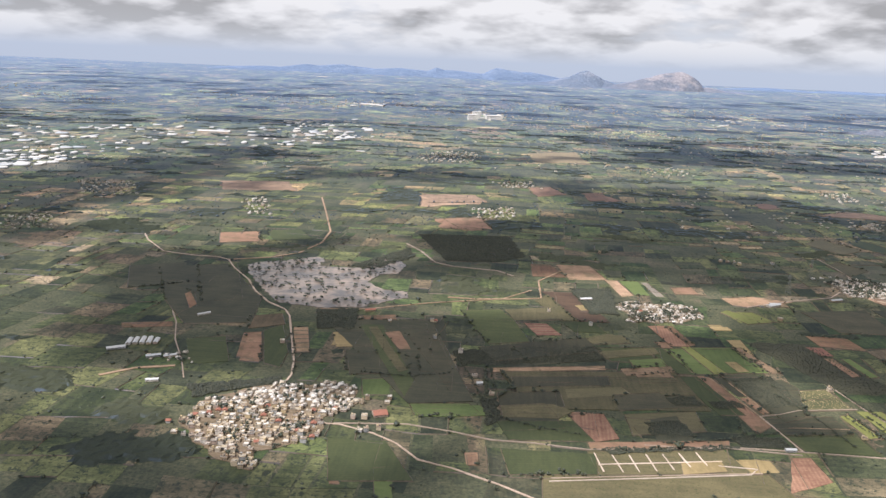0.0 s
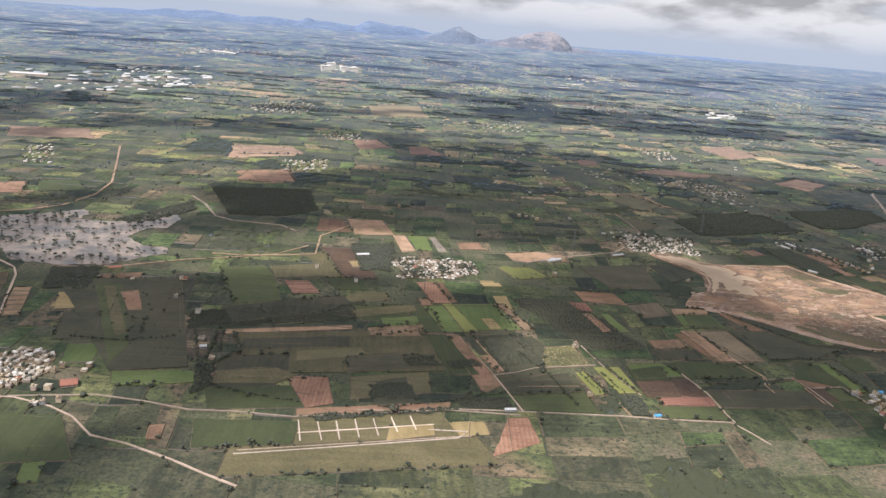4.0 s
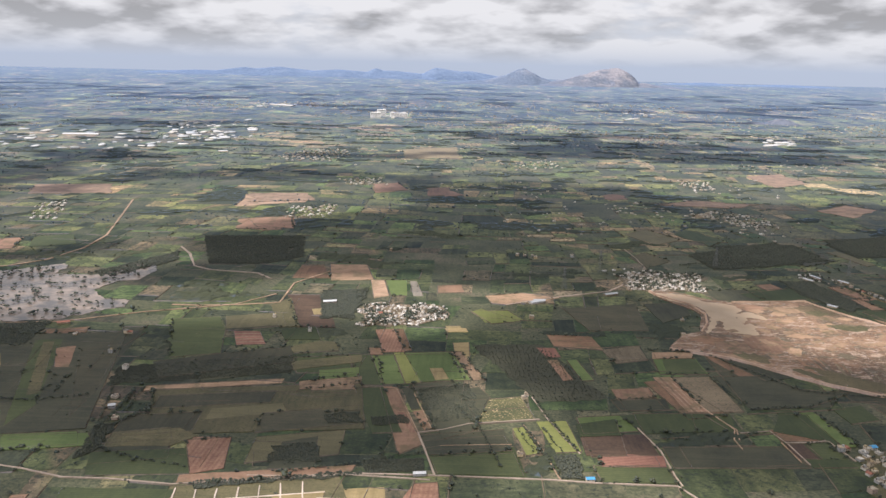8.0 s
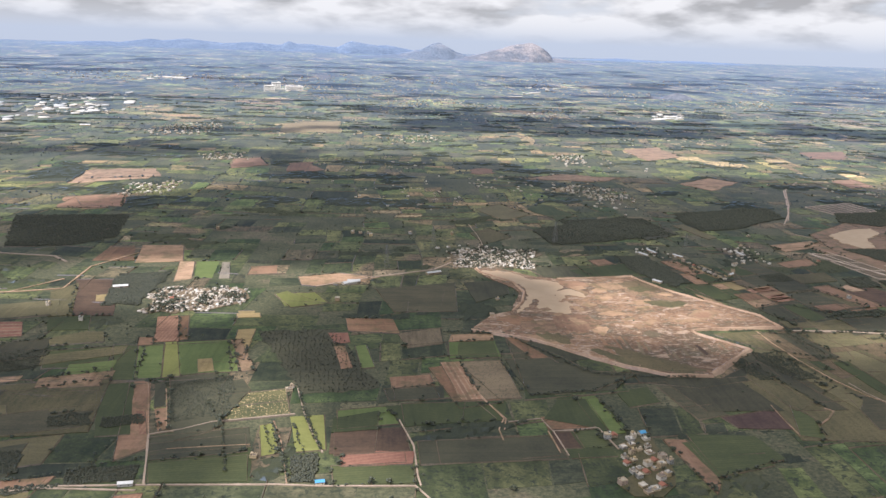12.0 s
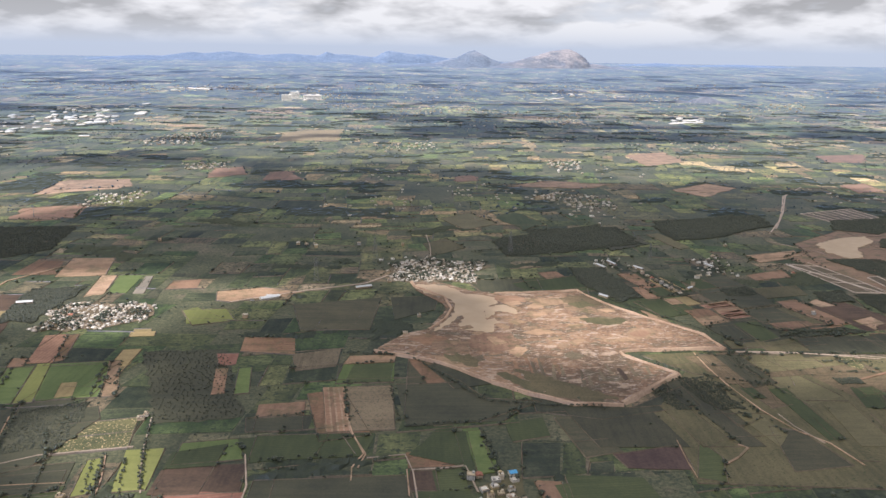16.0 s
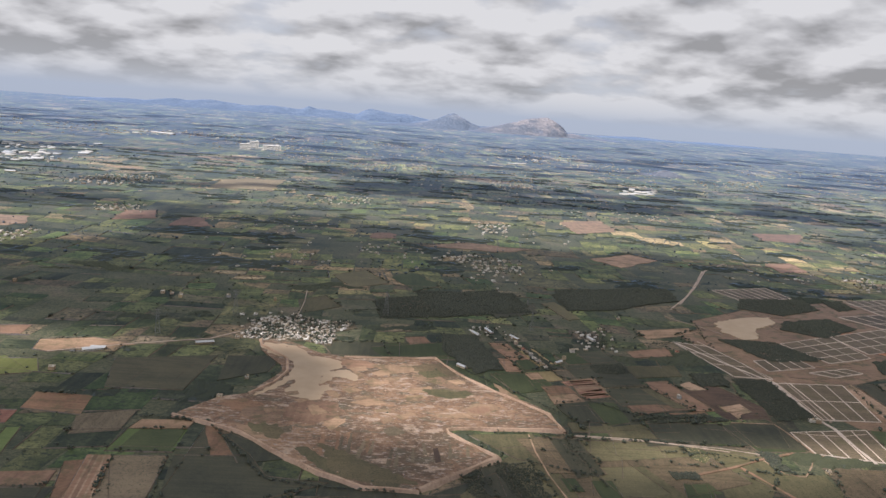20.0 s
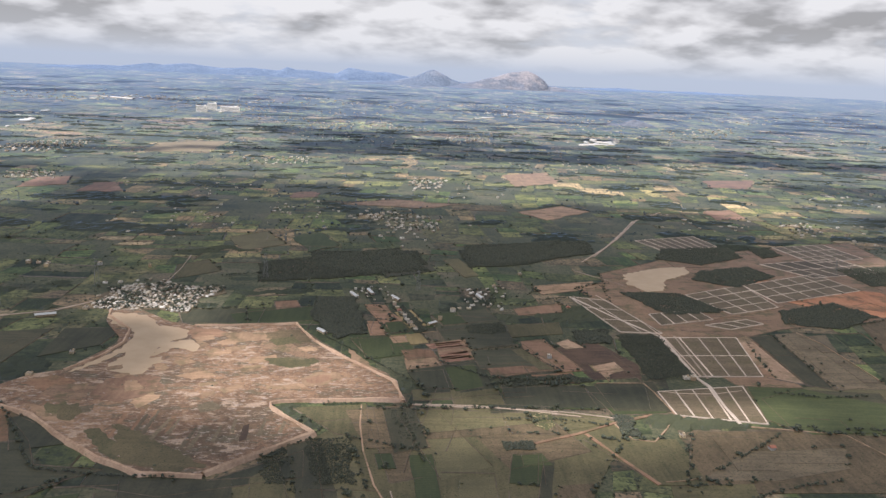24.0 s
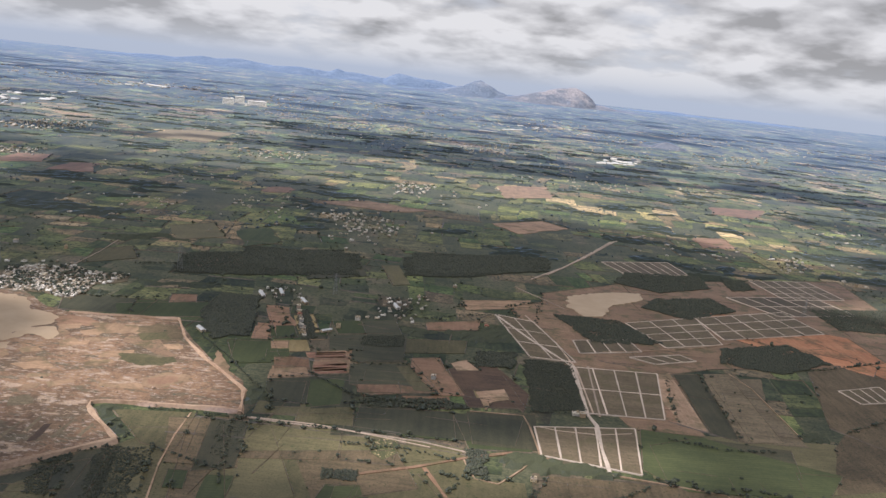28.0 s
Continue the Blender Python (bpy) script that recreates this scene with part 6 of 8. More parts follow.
grove([(57.9, 280.4), (53.4, 311.6), (65.6, 312.9), (70.6, 304.6), (68.0, 291.9), (66.9, 277.5)], 1.2, 0.9)

# ---- hills ----
def hills(name, lumps, mat, label, cells=110, rough=0.22):
    """A range of rocky hills. Each lump: x, y, half widths west, east and deep, height, steepness."""
    x0, x1 = min(l[0] - l[2] for l in lumps) - 40, max(l[0] + l[3] for l in lumps) + 40
    y0, y1 = min(l[1] - l[4] for l in lumps) - 40, max(l[1] + l[4] for l in lumps) + 40
    nx = cells
    ny = max(20, int(cells * (y1 - y0) / (x1 - x0)))
    verts, faces = [], []
    for j in range(ny + 1):
        for i in range(nx + 1):
            x, y = x0 + (x1 - x0) * i / nx, y0 + (y1 - y0) * j / ny
            z = 0.0
            rib = noise.fractal((x * 0.010, y * 0.010, 3.1), 0.85, 2.1, 6)
            for cx, cy, wl, wr, wd, h, k in lumps:
                u, v = (x - cx) / (wl if x < cx else wr), (y - cy) / wd
                d = math.hypot(u, v) * (1 + 0.10 * rib)
                if d < 1:
                    t = (1 - d ** 1.25) ** k * h
                    z = max(z, t) + 0.12 * min(z, t)
            z = z * (1 + rough * rib)
            verts.append((x, y, z - 1.0))
    for j in range(ny):
        for i in range(nx):
            q = j * (nx + 1) + i
            faces.append((q, q + 1, q + nx + 2, q + nx + 1))
    ob = mesh_object(name, verts, faces, mat)
    for p in ob.data.polygons:
        p.use_smooth = True
    return tagged(ob, label, "hill", kind="structure")


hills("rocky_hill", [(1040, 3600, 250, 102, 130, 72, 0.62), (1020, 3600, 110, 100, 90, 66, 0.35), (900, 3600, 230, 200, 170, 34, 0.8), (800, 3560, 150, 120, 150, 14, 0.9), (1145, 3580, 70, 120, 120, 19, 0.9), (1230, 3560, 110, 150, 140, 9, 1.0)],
      HAZY_ROCK, "bare grey-brown granite hill with a flat top and a steep flank", 190, 0.06)
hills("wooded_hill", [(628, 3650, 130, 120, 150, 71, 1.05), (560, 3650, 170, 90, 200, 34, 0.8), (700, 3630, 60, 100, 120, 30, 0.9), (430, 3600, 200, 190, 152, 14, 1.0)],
      HAZY_PEAK, "wooded peak on the plain, painted blue-grey with haze", 160, 0.10)
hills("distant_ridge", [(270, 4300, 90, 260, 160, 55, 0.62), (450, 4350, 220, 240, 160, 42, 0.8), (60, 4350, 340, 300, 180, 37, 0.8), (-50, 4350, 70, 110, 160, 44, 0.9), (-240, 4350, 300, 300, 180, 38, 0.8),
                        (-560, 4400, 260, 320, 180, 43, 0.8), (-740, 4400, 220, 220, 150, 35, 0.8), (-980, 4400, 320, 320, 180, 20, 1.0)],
      HAZY_FAR_HILL, "long low ridge far off on the horizon, painted haze-blue", 260, 0.07)
hills("low_ridge", [(1750, 4400, 300, 300, 160, 14, 1.2), (2200, 4450, 260, 400, 180, 12, 1.2)], HAZY_FAR_HILL, "low rise on the far horizon, painted haze-blue", 100)
hills("rock_outcrop", [(690, 1290, 26, 34, 26, 11, 0.9), (650, 1290, 30, 30, 24, 5, 1.0)], HAZY_ROCK, "small bare rock outcrop on the plain", 40)


# ---- villages ----
def house(seed):
    """A small flat-roofed plastered house with parapet, door, windows, stair head and water tank, or one with a tiled roof."""
    r = random.Random(seed)
    root = new("house")
    w, d = r.uniform(0.95, 1.55), r.uniform(0.9, 1.4)
    h = r.choice((0.5, 0.55, 0.95, 1.0))
    x, y = w / 2, d / 2
    part("wall", box(bmesh.new(), -x, -y, -0.02, x, y, h), WALL, root)
    if seed % 10 == 9:
        bm = bmesh.new()
        e = 0.1
        q = [bm.verts.new(c) for c in ((-x - e, -y - e, h), (x + e, -y - e, h), (x + e, y + e, h), (-x - e, y + e, h), (0, -y - e, h + 0.38), (0, y + e, h + 0.38))]
        for f in ((0, 1, 4), (2, 3, 5), (1, 2, 5, 4), (3, 0, 4, 5), (3, 2, 1, 0)):
            bm.faces.new([q[i] for i in f])
        part("roof", bm, TILE, root, "red clay tile roof")
    else:
        bm = box(bmesh.new(), -x - 0.05, -y - 0.05, h, x + 0.05, y + 0.05, h + 0.05)
        part("roof", bm, ROOF, root)
        bm = bmesh.new()
        for c in ((-x, -y, -x + 0.05, y), (x - 0.05, -y, x, y), (-x + 0.05, -y, x - 0.05, -y + 0.05), (-x + 0.05, y - 0.05, x - 0.05, y)):
            box(bm, c[0], c[1], h + 0.05, c[2], c[3], h + 0.16)
        part("parapet", bm, WALL, root)
        if r.random() < 0.6:
            part("stair_head", box(bmesh.new(), x - 0.5, y - 0.6, h + 0.05, x - 0.08, y - 0.1, h + 0.42), WALL, root)
        if r.random() < 0.7:
            bm = bmesh.new()
            bmesh.ops.create_cone(bm, cap_ends=True, segments=10, radius1=0.11, radius2=0.09, depth=0.24, matrix=Matrix.Translation((-x + 0.3, y - 0.3, h + 0.17)))
            part("water_tank", bm, TANK, root, "black plastic water tank")
    part("door", box(bmesh.new(), -0.07, -y - 0.015, 0, 0.08, -y + 0.02, 0.3), DOOR, root)
    for k in (-0.3, 0.3):
        for lv in ((0.16,), (0.16, 0.66))[h > 0.8]:
            part("window", box(bmesh.new(), k * w - 0.08, -y - 0.012, lv, k * w + 0.08, -y + 0.02, lv + 0.18), PANE, root)
    return tagged(root, "small flat-roofed plastered village house" if seed % 10 != 9 else "small village house with red tiled roof", "house", "village houses")


HOUSES = [house(s) for s in range(10)]
for k, ob in enumerate(HOUSES):
    ob.matrix_basis = pose(-60 + 2.2 * k, 172 - 0.3 * k, 0.12, 0, 0, 12 * k)


def far_house(seed):
    r = random.Random(seed)
    bm = bmesh.new()
    w, d, h = r.uniform(0.5, 0.9), r.uniform(0.6, 1.1), r.choice((0.55, 0.6, 1.0))
    box(bm, -w, -d, 0, w, d, h)
    box(bm, -w * 0.2, -d * 0.9, h, w * 0.8, -d * 0.2, h + 0.35)
    box(bm, -w - 0.05, -d - 0.05, h, w + 0.05, -d + 0.02, h + 0.12)
    box(bm, -w - 0.05, d - 0.02, h, w + 0.05, d + 0.05, h + 0.12)
    return bm


FARH = [bm_arrays(far_house(s)) for s in range(5)]


def spread(poly, count, gap, seed):
    r = np.random.default_rng(seed)
    q = np.array(poly)
    lo, hi = q.min(0), q.max(0)
    got = []
    for _ in range(count * 60):
        p = lo + (hi - lo) * r.random(2)
        if not inside(poly, [p])[0]:
            continue
        if all((p[0] - a[0]) ** 2 + (p[1] - a[1]) ** 2 > gap * gap for a in got):
            got.append(p)
            if len(got) >= count:
                break
    return got, r


def lanes(poly, count, seed):
    """Places of houses, back to back in crooked rows with lanes between."""
    r = np.random.default_rng(seed)
    q = np.array(poly)
    mid, reach = q.mean(0), np.ptp(q, 0).max()
    turn = radians(r.uniform(-20, 20))
    gap = 0.88 * math.sqrt(abs(area(poly)) / count)
    n = int(reach / gap) + 2
    pts = []
    for i in range(-n, n + 1):
        v0 = i * gap * 0.95 + (0.09 if i % 2 else -0.09) * gap
        for k in range(-n, n + 1):
            if r.random() < 0.10:
                continue
            u = k * gap + r.normal(0, 0.10 * gap) + 0.5 * gap * (i % 3)
            v = v0 + r.normal(0, 0.06 * gap) + gap * math.sin(0.7 * u / gap / 3 + i * 0.1)
            pts.append((mid[0] + u * math.cos(turn) - v * math.sin(turn), mid[1] + u * math.sin(turn) + v * math.cos(turn)))
    pts = np.array(pts)
    edge = np.array([(noise.noise((x * 0.12, y * 0.12, seed)), noise.noise((x * 0.12, y * 0.12, seed + 9.5))) for x, y in pts])
    pts = pts[inside(poly, pts + edge * min(4.0, 0.12 * reach))]
    r.shuffle(pts)
    return pts[:count], r, turn


def village(poly, count, seed, near):
    TAKEN.append(poly)
    BLOCKED.append(poly)
    if near or seed < 5:
        slab("village_ground", uneven(poly, 3, 2.0, seed), 0.0, level("village"), CROPS[{1: "bank", 2: "bank", 4: "olive"}.get(seed, "greybrown")], ground)
    got, r, main = lanes(poly, count, seed)
    if near:
        got = got[np.argsort(got[:, 1])]
        for p in got[:180]:
            k = 9 if r.random() < 0.05 else int(r.integers(0, 9))
            m = pose(p[0], p[1], 0.12, 0, 0, math.degrees(main) + r.choice((0, 0, 0, 180, 180, 90)) + r.normal(0, 4))
            copy_thing(HOUSES[k], m)
        rows = [(p[0], p[1], 0.12, r.uniform(0.7, 0.95), main + r.choice((0, 1.57)), r.integers(0, 5), r.uniform(0.8, 1.2)) for p in got[180:]]
        if rows:
            swarm("village", FARH, rows, [WALL_FAR], "back rows of pale flat-roofed village houses", "village")
    else:
        big = max(1.0, math.sqrt(np.mean([p[1] for p in got]) / 420))
        rows = [(p[0], p[1], 0.1, big * r.uniform(0.38, 0.78) * (1.35 if p[1] > 400 else 1.0), main + r.choice((0, 1.57)) + r.normal(0, 0.1), r.integers(0, 5), r.uniform(0.8, 1.2)) for p in got]
        swarm("village", FARH, rows, [WALL_FAR], "distant village of small pale flat-roofed houses", "village")
    n = int(len(got) * (0.75 if near else 1.0))
    tr, r = spread(poly, n, 0.7, seed + 50)
    rows = [(p[0], p[1], 0.1, r.uniform(0.8, 1.7), r.uniform(0, 6), r.integers(0, 4), 0.95) for p in tr if noise.noise((p[0] * 0.18, p[1] * 0.18, 2.5)) > -0.25]
    swarm("village_trees", BROAD, rows, [LEAF, BARK], "dark green shade trees between village houses", "trees")


def shed_bm(seed):
    r = random.Random(seed)
    bm = bmesh.new()
    w, d, h = r.uniform(3, 6), r.uniform(1.6, 3.2), r.uniform(1.0, 1.8)
    box(bm, -w, -d, 0, w, d, h)
    v = [bm.verts.new(c) for c in ((-w, -d, h), (w, -d, h), (w, d, h), (-w, d, h), (-w, 0, h + 0.6), (w, 0, h + 0.6))]
    for f in ((0, 1, 5, 4), (2, 3, 4, 5), (1, 2, 5), (3, 0, 4)):
        bm.faces.new([v[i] for i in f])
    return bm


SHEDS = [bm_arrays(shed_bm(s)) for s in range(4)]


def shedrow(poly, count, seed):
    got, r = spread(poly, count, 8, seed + 200)
    rows = [(p[0], p[1], 0.05, r.uniform(0.3, 1.0), r.normal(0, 0.1) + r.choice((0, 0, 1.57)), r.integers(0, 4), r.uniform(0.8, 1.6)) for p in got]
    swarm("industrial_sheds", SHEDS, rows, [SHED], "far white industrial sheds and blocks on the plain", "factory")


def shed(axis, width, sort):
    """A long farm shed or hall with a pitched sheet roof."""
    a, b = Vector(axis[0]), Vector(axis[1])
    ln, turn = (b - a).length, math.degrees(math.atan2(b.y - a.y, b.x - a.x))
    x, y, h, e = ln / 2, width / 2, 0.55, 0.08
    root = new("shed")
    part("wall", box(bmesh.new(), -x, -y, -0.02, x, y, h), WALL, root)
    rise = 0.16 + 0.12 * width
    for sign in (-1, 1):
        bm = bmesh.new()
        q = [bm.verts.new(c) for c in ((-x - e, sign * (y + e), h - 0.02), (x + e, sign * (y + e), h - 0.02), (x + e, 0, h + rise), (-x - e, 0, h + rise),
                                       (-x - e, sign * (y + e), h + 0.02), (x + e, sign * (y + e), h + 0.02), (x + e, 0, h + rise + 0.04), (-x - e, 0, h + rise + 0.04))]
        for f in ((3, 2, 1, 0), (4, 5, 6, 7), (0, 1, 5, 4), (1, 2, 6, 5), (2, 3, 7, 6), (3, 0, 4, 7)):
            bm.faces.new([q[k] for k in f])
        bmesh.ops.recalc_face_normals(bm, faces=bm.faces[:])
        part("roof", bm, SHEETS[sort], root)
    part("door", box(bmesh.new(), x - 0.02, -0.2, 0, x + 0.02, 0.2, 0.42), DOOR, root)
    for k in range(max(2, int(ln / 0.9))):
        u = -x + (k + 0.5) * ln / max(2, int(ln / 0.9))
        part("window", box(bmesh.new(), u - 0.1, -y - 0.012, 0.2, u + 0.1, -y + 0.02, 0.4), PANE, root)
    c = (a + b) / 2
    root.matrix_basis = pose(c.x, c.y, 0.19, 0, 0, turn)
    tagged(root, {"white": "long low white-roofed shed among fields", "grey": "long low grey-roofed farm shed", "red": "hall with a red tiled roof", "blue": "small shed with a bright blue roof"}[sort], "shed")
    TAKEN.append([(c.x - x - 1, c.y - x - 1), (c.x + x + 1, c.y - x - 1), (c.x + x + 1, c.y + x + 1), (c.x - x - 1, c.y + x + 1)])


SHEETS = {"white": plain("white_sheet", (0.36, 0.37, 0.38), (0.56, 0.56, 0.56), 2, 0.6), "grey": plain("grey_sheet", (0.36, 0.38, 0.40), (0.52, 0.54, 0.56), 2, 0.5), "red": TILE, "blue": BLUE}


def block(x, y, w, d, h):
    """A large white building of several storeys, with bands of windows and a stair tower."""
    root = new("white_block")
    part("wall", box(bmesh.new(), -w / 2, -d / 2, 0, w / 2, d / 2, h), BLOCK_WALL, root)
    part("roof", box(bmesh.new(), -w / 2 - 0.3, -d / 2 - 0.3, h, w / 2 + 0.3, d / 2 + 0.3, h + 0.5), BLOCK_WALL, root)
    part("stair_tower", box(bmesh.new(), w * 0.2, -d * 0.3, h + 0.5, w * 0.4, d * 0.2, h + 2.0), BLOCK_WALL, root)
    floors = max(2, int(h / 1.6))
    for k in range(floors):
        z = h * (k + 0.45) / floors
        part("window_band", box(bmesh.new(), -w * 0.46, -d / 2 - 0.05, z, w * 0.46, -d / 2 + 0.1, z + 0.5), PANE, root)
    root.matrix_basis = pose(x, y, 0.0, 0, 0, 6)
    return tagged(root, "large white block of several storeys on the plain", "building", "white blocks")


BLOCK_WALL = plain("white_block_plaster", (0.60, 0.59, 0.57), (0.74, 0.73, 0.71), 0.2)
block(44.8, 1248.8, 15, 9, 7.5)
block(52.4, 1290.1, 13, 9, 9.5)
block(79.3, 1280.4, 26, 10, 5.5)


def farm(points, seed):
    """Single farmhouses between the fields."""
    r = random.Random(seed)
    for x, y in points:
        copy_thing(HOUSES[r.randrange(len(HOUSES))], pose(x, y, 0.19, 0, 0, r.choice((0, 90, 180)) + r.uniform(-12, 12)))


STEEL = plain("galvanised_steel", (0.16, 0.165, 0.17), (0.24, 0.245, 0.25), 4, 0.6, 0.3)


def bar(bm, a, b, w):
    a, b = Vector(a), Vector(b)
    d = (b - a).normalized()
    s1 = d.cross(Vector((0.31, 0.52, 0.8))).normalized() * w
    s2 = d.cross(s1).normalized() * w
    p = [bm.verts.new(a + k) for k in (s1 + s2, s1 - s2, -s1 - s2, -s1 + s2)] + [bm.verts.new(b + k) for k in (s1 + s2, s1 - s2, -s1 - s2, -s1 + s2)]
    for i in range(4):
        bm.faces.new((p[i], p[(i + 1) % 4], p[4 + (i + 1) % 4], p[4 + i]))


def pylon(points, h):
    """A lattice power pylon: four legs, braces and three cross arms."""
    for x, y in points:
        root = new("power_pylon")
        b0, b1 = h * 0.09, h * 0.018
        feet = [(sx, sy) for sx in (-1, 1) for sy in (-1, 1)]
        for sx, sy in feet:
            bm = bmesh.new()
            bar(bm, (sx * b0, sy * b0, 0), (sx * b1, sy * b1, h), 0.022)
            part("leg", bm, STEEL, root)
        ring = [(-1, -1), (1, -1), (1, 1), (-1, 1)]
        bm = bmesh.new()
        for k in range(7):
            z0, z1 = h * k / 7, h * (k + 1) / 7
            w0, w1 = b0 + (b1 - b0) * k / 7, b0 + (b1 - b0) * (k + 1) / 7
            for (ax, ay), (cx, cy) in zip(ring, ring[1:] + ring[:1]):
                bar(bm, (ax * w0, ay * w0, z0), (cx * w1, cy * w1, z1), 0.010)
                bar(bm, (cx * w0, cy * w0, z0), (ax * w1, ay * w1, z1), 0.010)
        part("brace", bm, STEEL, root)
        for k in (0.68, 0.8, 0.92):
            bm = bmesh.new()
            bar(bm, (-h * 0.10, 0, h * k), (h * 0.10, 0, h * k), 0.03)
            bar(bm, (-h * 0.10, 0, h * k), (0, 0, h * k + 0.25), 0.02)
            bar(bm, (h * 0.10, 0, h * k), (0, 0, h * k + 0.25), 0.02)
            part("cross_arm", bm, STEEL, root)
        root.matrix_basis = pose(x, y, 0.02, 0, 0, 20)
        tagged(root, "tall grey lattice steel power pylon in fields", "pylon", "power pylons")


shed([(-97.4, 224.0), (-92.7, 226.4)], 1.6, "white")
shed([(-92.8, 228.4), (-93.6, 233.3)], 1.3, "white")
shed([(-91.0, 229.1), (-91.8, 234.0)], 1.3, "white")
shed([(-89.0, 229.3), (-90.0, 234.8)], 1.3, "white")
shed([(-87.0, 229.5), (-88.0, 235.0)], 1.3, "white")
shed([(-85.2, 230.2), (-85.6, 234.2)], 1.3, "white")
shed([(-83.9, 219.0), (-80.1, 220.8)], 1.2, "grey")
shed([(-78.8, 219.5), (-75.7, 221.3)], 1.2, "white")
shed([(-77.7, 202.0), (-74.5, 202.7)], 1.0, "white")
shed([(-14.8, 186.5), (-11.4, 187.5)], 3.2, "red")
shed([(-25.1, 270.8), (-21.6, 272.0)], 1.4, "red")
shed([(-80.7, 258.5), (-77.3, 261.4)], 0.8, "white")
shed([(157.9, 307.4), (163.0, 309.2)], 1.6, "white")
shed([(130.2, 298.3), (133.8, 299.4)], 1.3, "white")
shed([(237.1, 296.3), (239.1, 293.3)], 1.2, "white")
shed([(85.0, 175.5), (87.6, 175.6)], 1.0, "white")
shed([(120.3, 172.9), (122.0, 173.0)], 1.0, "blue")
shed([(188.3, 186.4), (189.7, 186.7)], 1.2, "blue")
shed([(128.4, 296.5), (133.5, 299.1)], 2.0, "white")
shed([(268.5, 301.2), (270.9, 303.2)], 1.0, "white")
shed([(12.2, 208.7), (13.8, 209.1)], 1.2, "white")
shed([(246.7, 333.3), (248.5, 328.7)], 1.2, "white")
shed([(252.1, 338.0), (253.6, 332.5)], 1.0, "grey")
shed([(259.7, 330.1), (261.7, 325.6)], 1.1, "white")
shed([(287.9, 332.9), (289.1, 328.3)], 1.1, "white")
shed([(498.0, 921.9), (534.8, 923.6)], 3.0, "white")
shed([(441.0, 1307.1), (481.9, 1366.7)], 5.0, "white")
shed([(-158.2, 1552.2), (-111.7, 1509.6)], 9.0, "white")
shed([(-272.6, 893.5), (-236.9, 896.2)], 8.0, "white")
shed([(-81.6, 757.7), (-73.4, 758.1)], 4.0, "white")
shed([(130.0, 299.2), (134.2, 299.1)], 1.5, "white")
shed([(400.0, 1240.3), (419.9, 1239.9)], 6.0, "white")
shed([(55.5, 295.7), (59.9, 296.6)], 1.6, "white")
farm([(113.9, 214.2), (108.3, 183.8), (114.6, 215.8), (78.1, 376.6), (141.5, 364.2), (126.2, 279.5)], 1)
farm([(181.0, 185.6), (185.5, 184.4), (186.6, 185.3), (182.6, 186.1), (169.3, 314.9), (137.4, 368.6), (140.8, 368.6), (134.1, 368.6), (172.3, 263.6)], 2)
farm([(259.9, 321.3), (260.5, 317.7), (261.0, 314.3), (261.7, 311.6), (262.2, 308.3), (262.6, 305.0), (263.3, 302.5), (263.8, 299.4), (264.4, 296.9)], 3)
farm([(-1.1, 262.5), (8.2, 233.5), (-15.6, 260.7), (0.1, 245.4), (16.1, 202.1), (11.9, 214.4), (-47.4, 235.7), (-18.3, 193.3), (-17.1, 196.0), (-21.2, 193.1), (-11.7, 194.0), (-11.2, 196.5), (-15.6, 177.3), (-17.2, 177.2), (-12.7, 178.5), (-19.5, 184.1), (-16.7, 184.4), (-27.1, 174.2)], 4)
farm([(331.2, 221.8), (308.6, 361.1), (297.8, 274.3), (329.3, 259.7), (330.7, 258.9), (315.2, 318.6), (272.6, 306.4), (277.5, 314.7), (295.7, 343.9), (314.6, 227.9), (493.5, 445.2), (488.9, 431.9), (491.3, 425.9)], 5)
farm([(0.1, 262.2), (41.2, 278.9), (75.7, 283.1), (125.9, 296.2), (175.9, 365.3), (158.4, 367.5), (177.1, 278.2), (54.1, 265.2)], 6)
pylon([(144.5, 316.6)], 8.5)
pylon([(164.7, 341.8)], 9.5)
pylon([(269.0, 339.4)], 7)
pylon([(435.2, 363.4)], 7)
pylon([(217.3, 352.3)], 9)
def hedge(line, spacing, height):
    """A row of trees along a field edge or track."""
    pts_ = []
    for a, b in zip(line, line[1:]):
        a, b = Vector(a), Vector(b)
        for k in range(max(1, int((b - a).length / spacing))):
            p = a.lerp(b, (k + rng.random() * 0.7) * spacing / max((b - a).length, spacing))
            pts_.append((p.x + rng.normal(0, 0.18), p.y + rng.normal(0, 0.18), 0.1, height * rng.uniform(0.7, 1.35), rng.uniform(0, 6.28), rng.integers(0, 4), rng.uniform(0.8, 1.05)))
    swarm("tree_row", BROAD, pts_, [LEAF, BARK], "row of small dark green trees along a field edge", "trees")


hedge([(172.5, 247.5), (183.6, 228.1), (188.2, 219.3), (200.4, 215.9), (214.9, 214.5)], 0.8, 0.8)
hedge([(111.0, 198.9), (112.2, 192.3), (113.3, 184.9), (114.4, 179.1)], 0.9, 0.8)
hedge([(116.2, 215.1), (117.6, 202.8), (119.7, 191.8), (121.7, 184.4)], 1.0, 0.8)
hedge([(118.2, 201.0), (120.0, 191.8), (121.3, 184.9)], 0.9, 0.8)
hedge([(109.5, 197.1), (110.7, 189.8), (111.9, 184.3)], 1.0, 0.7)
hedge([(55.6, 177.2), (61.5, 177.6), (68.2, 179.3), (81.0, 183.4), (87.3, 184.6)], 0.8, 0.8)
hedge([(43.4, 235.8), (51.0, 243.3), (56.0, 246.4)], 0.8, 0.8)
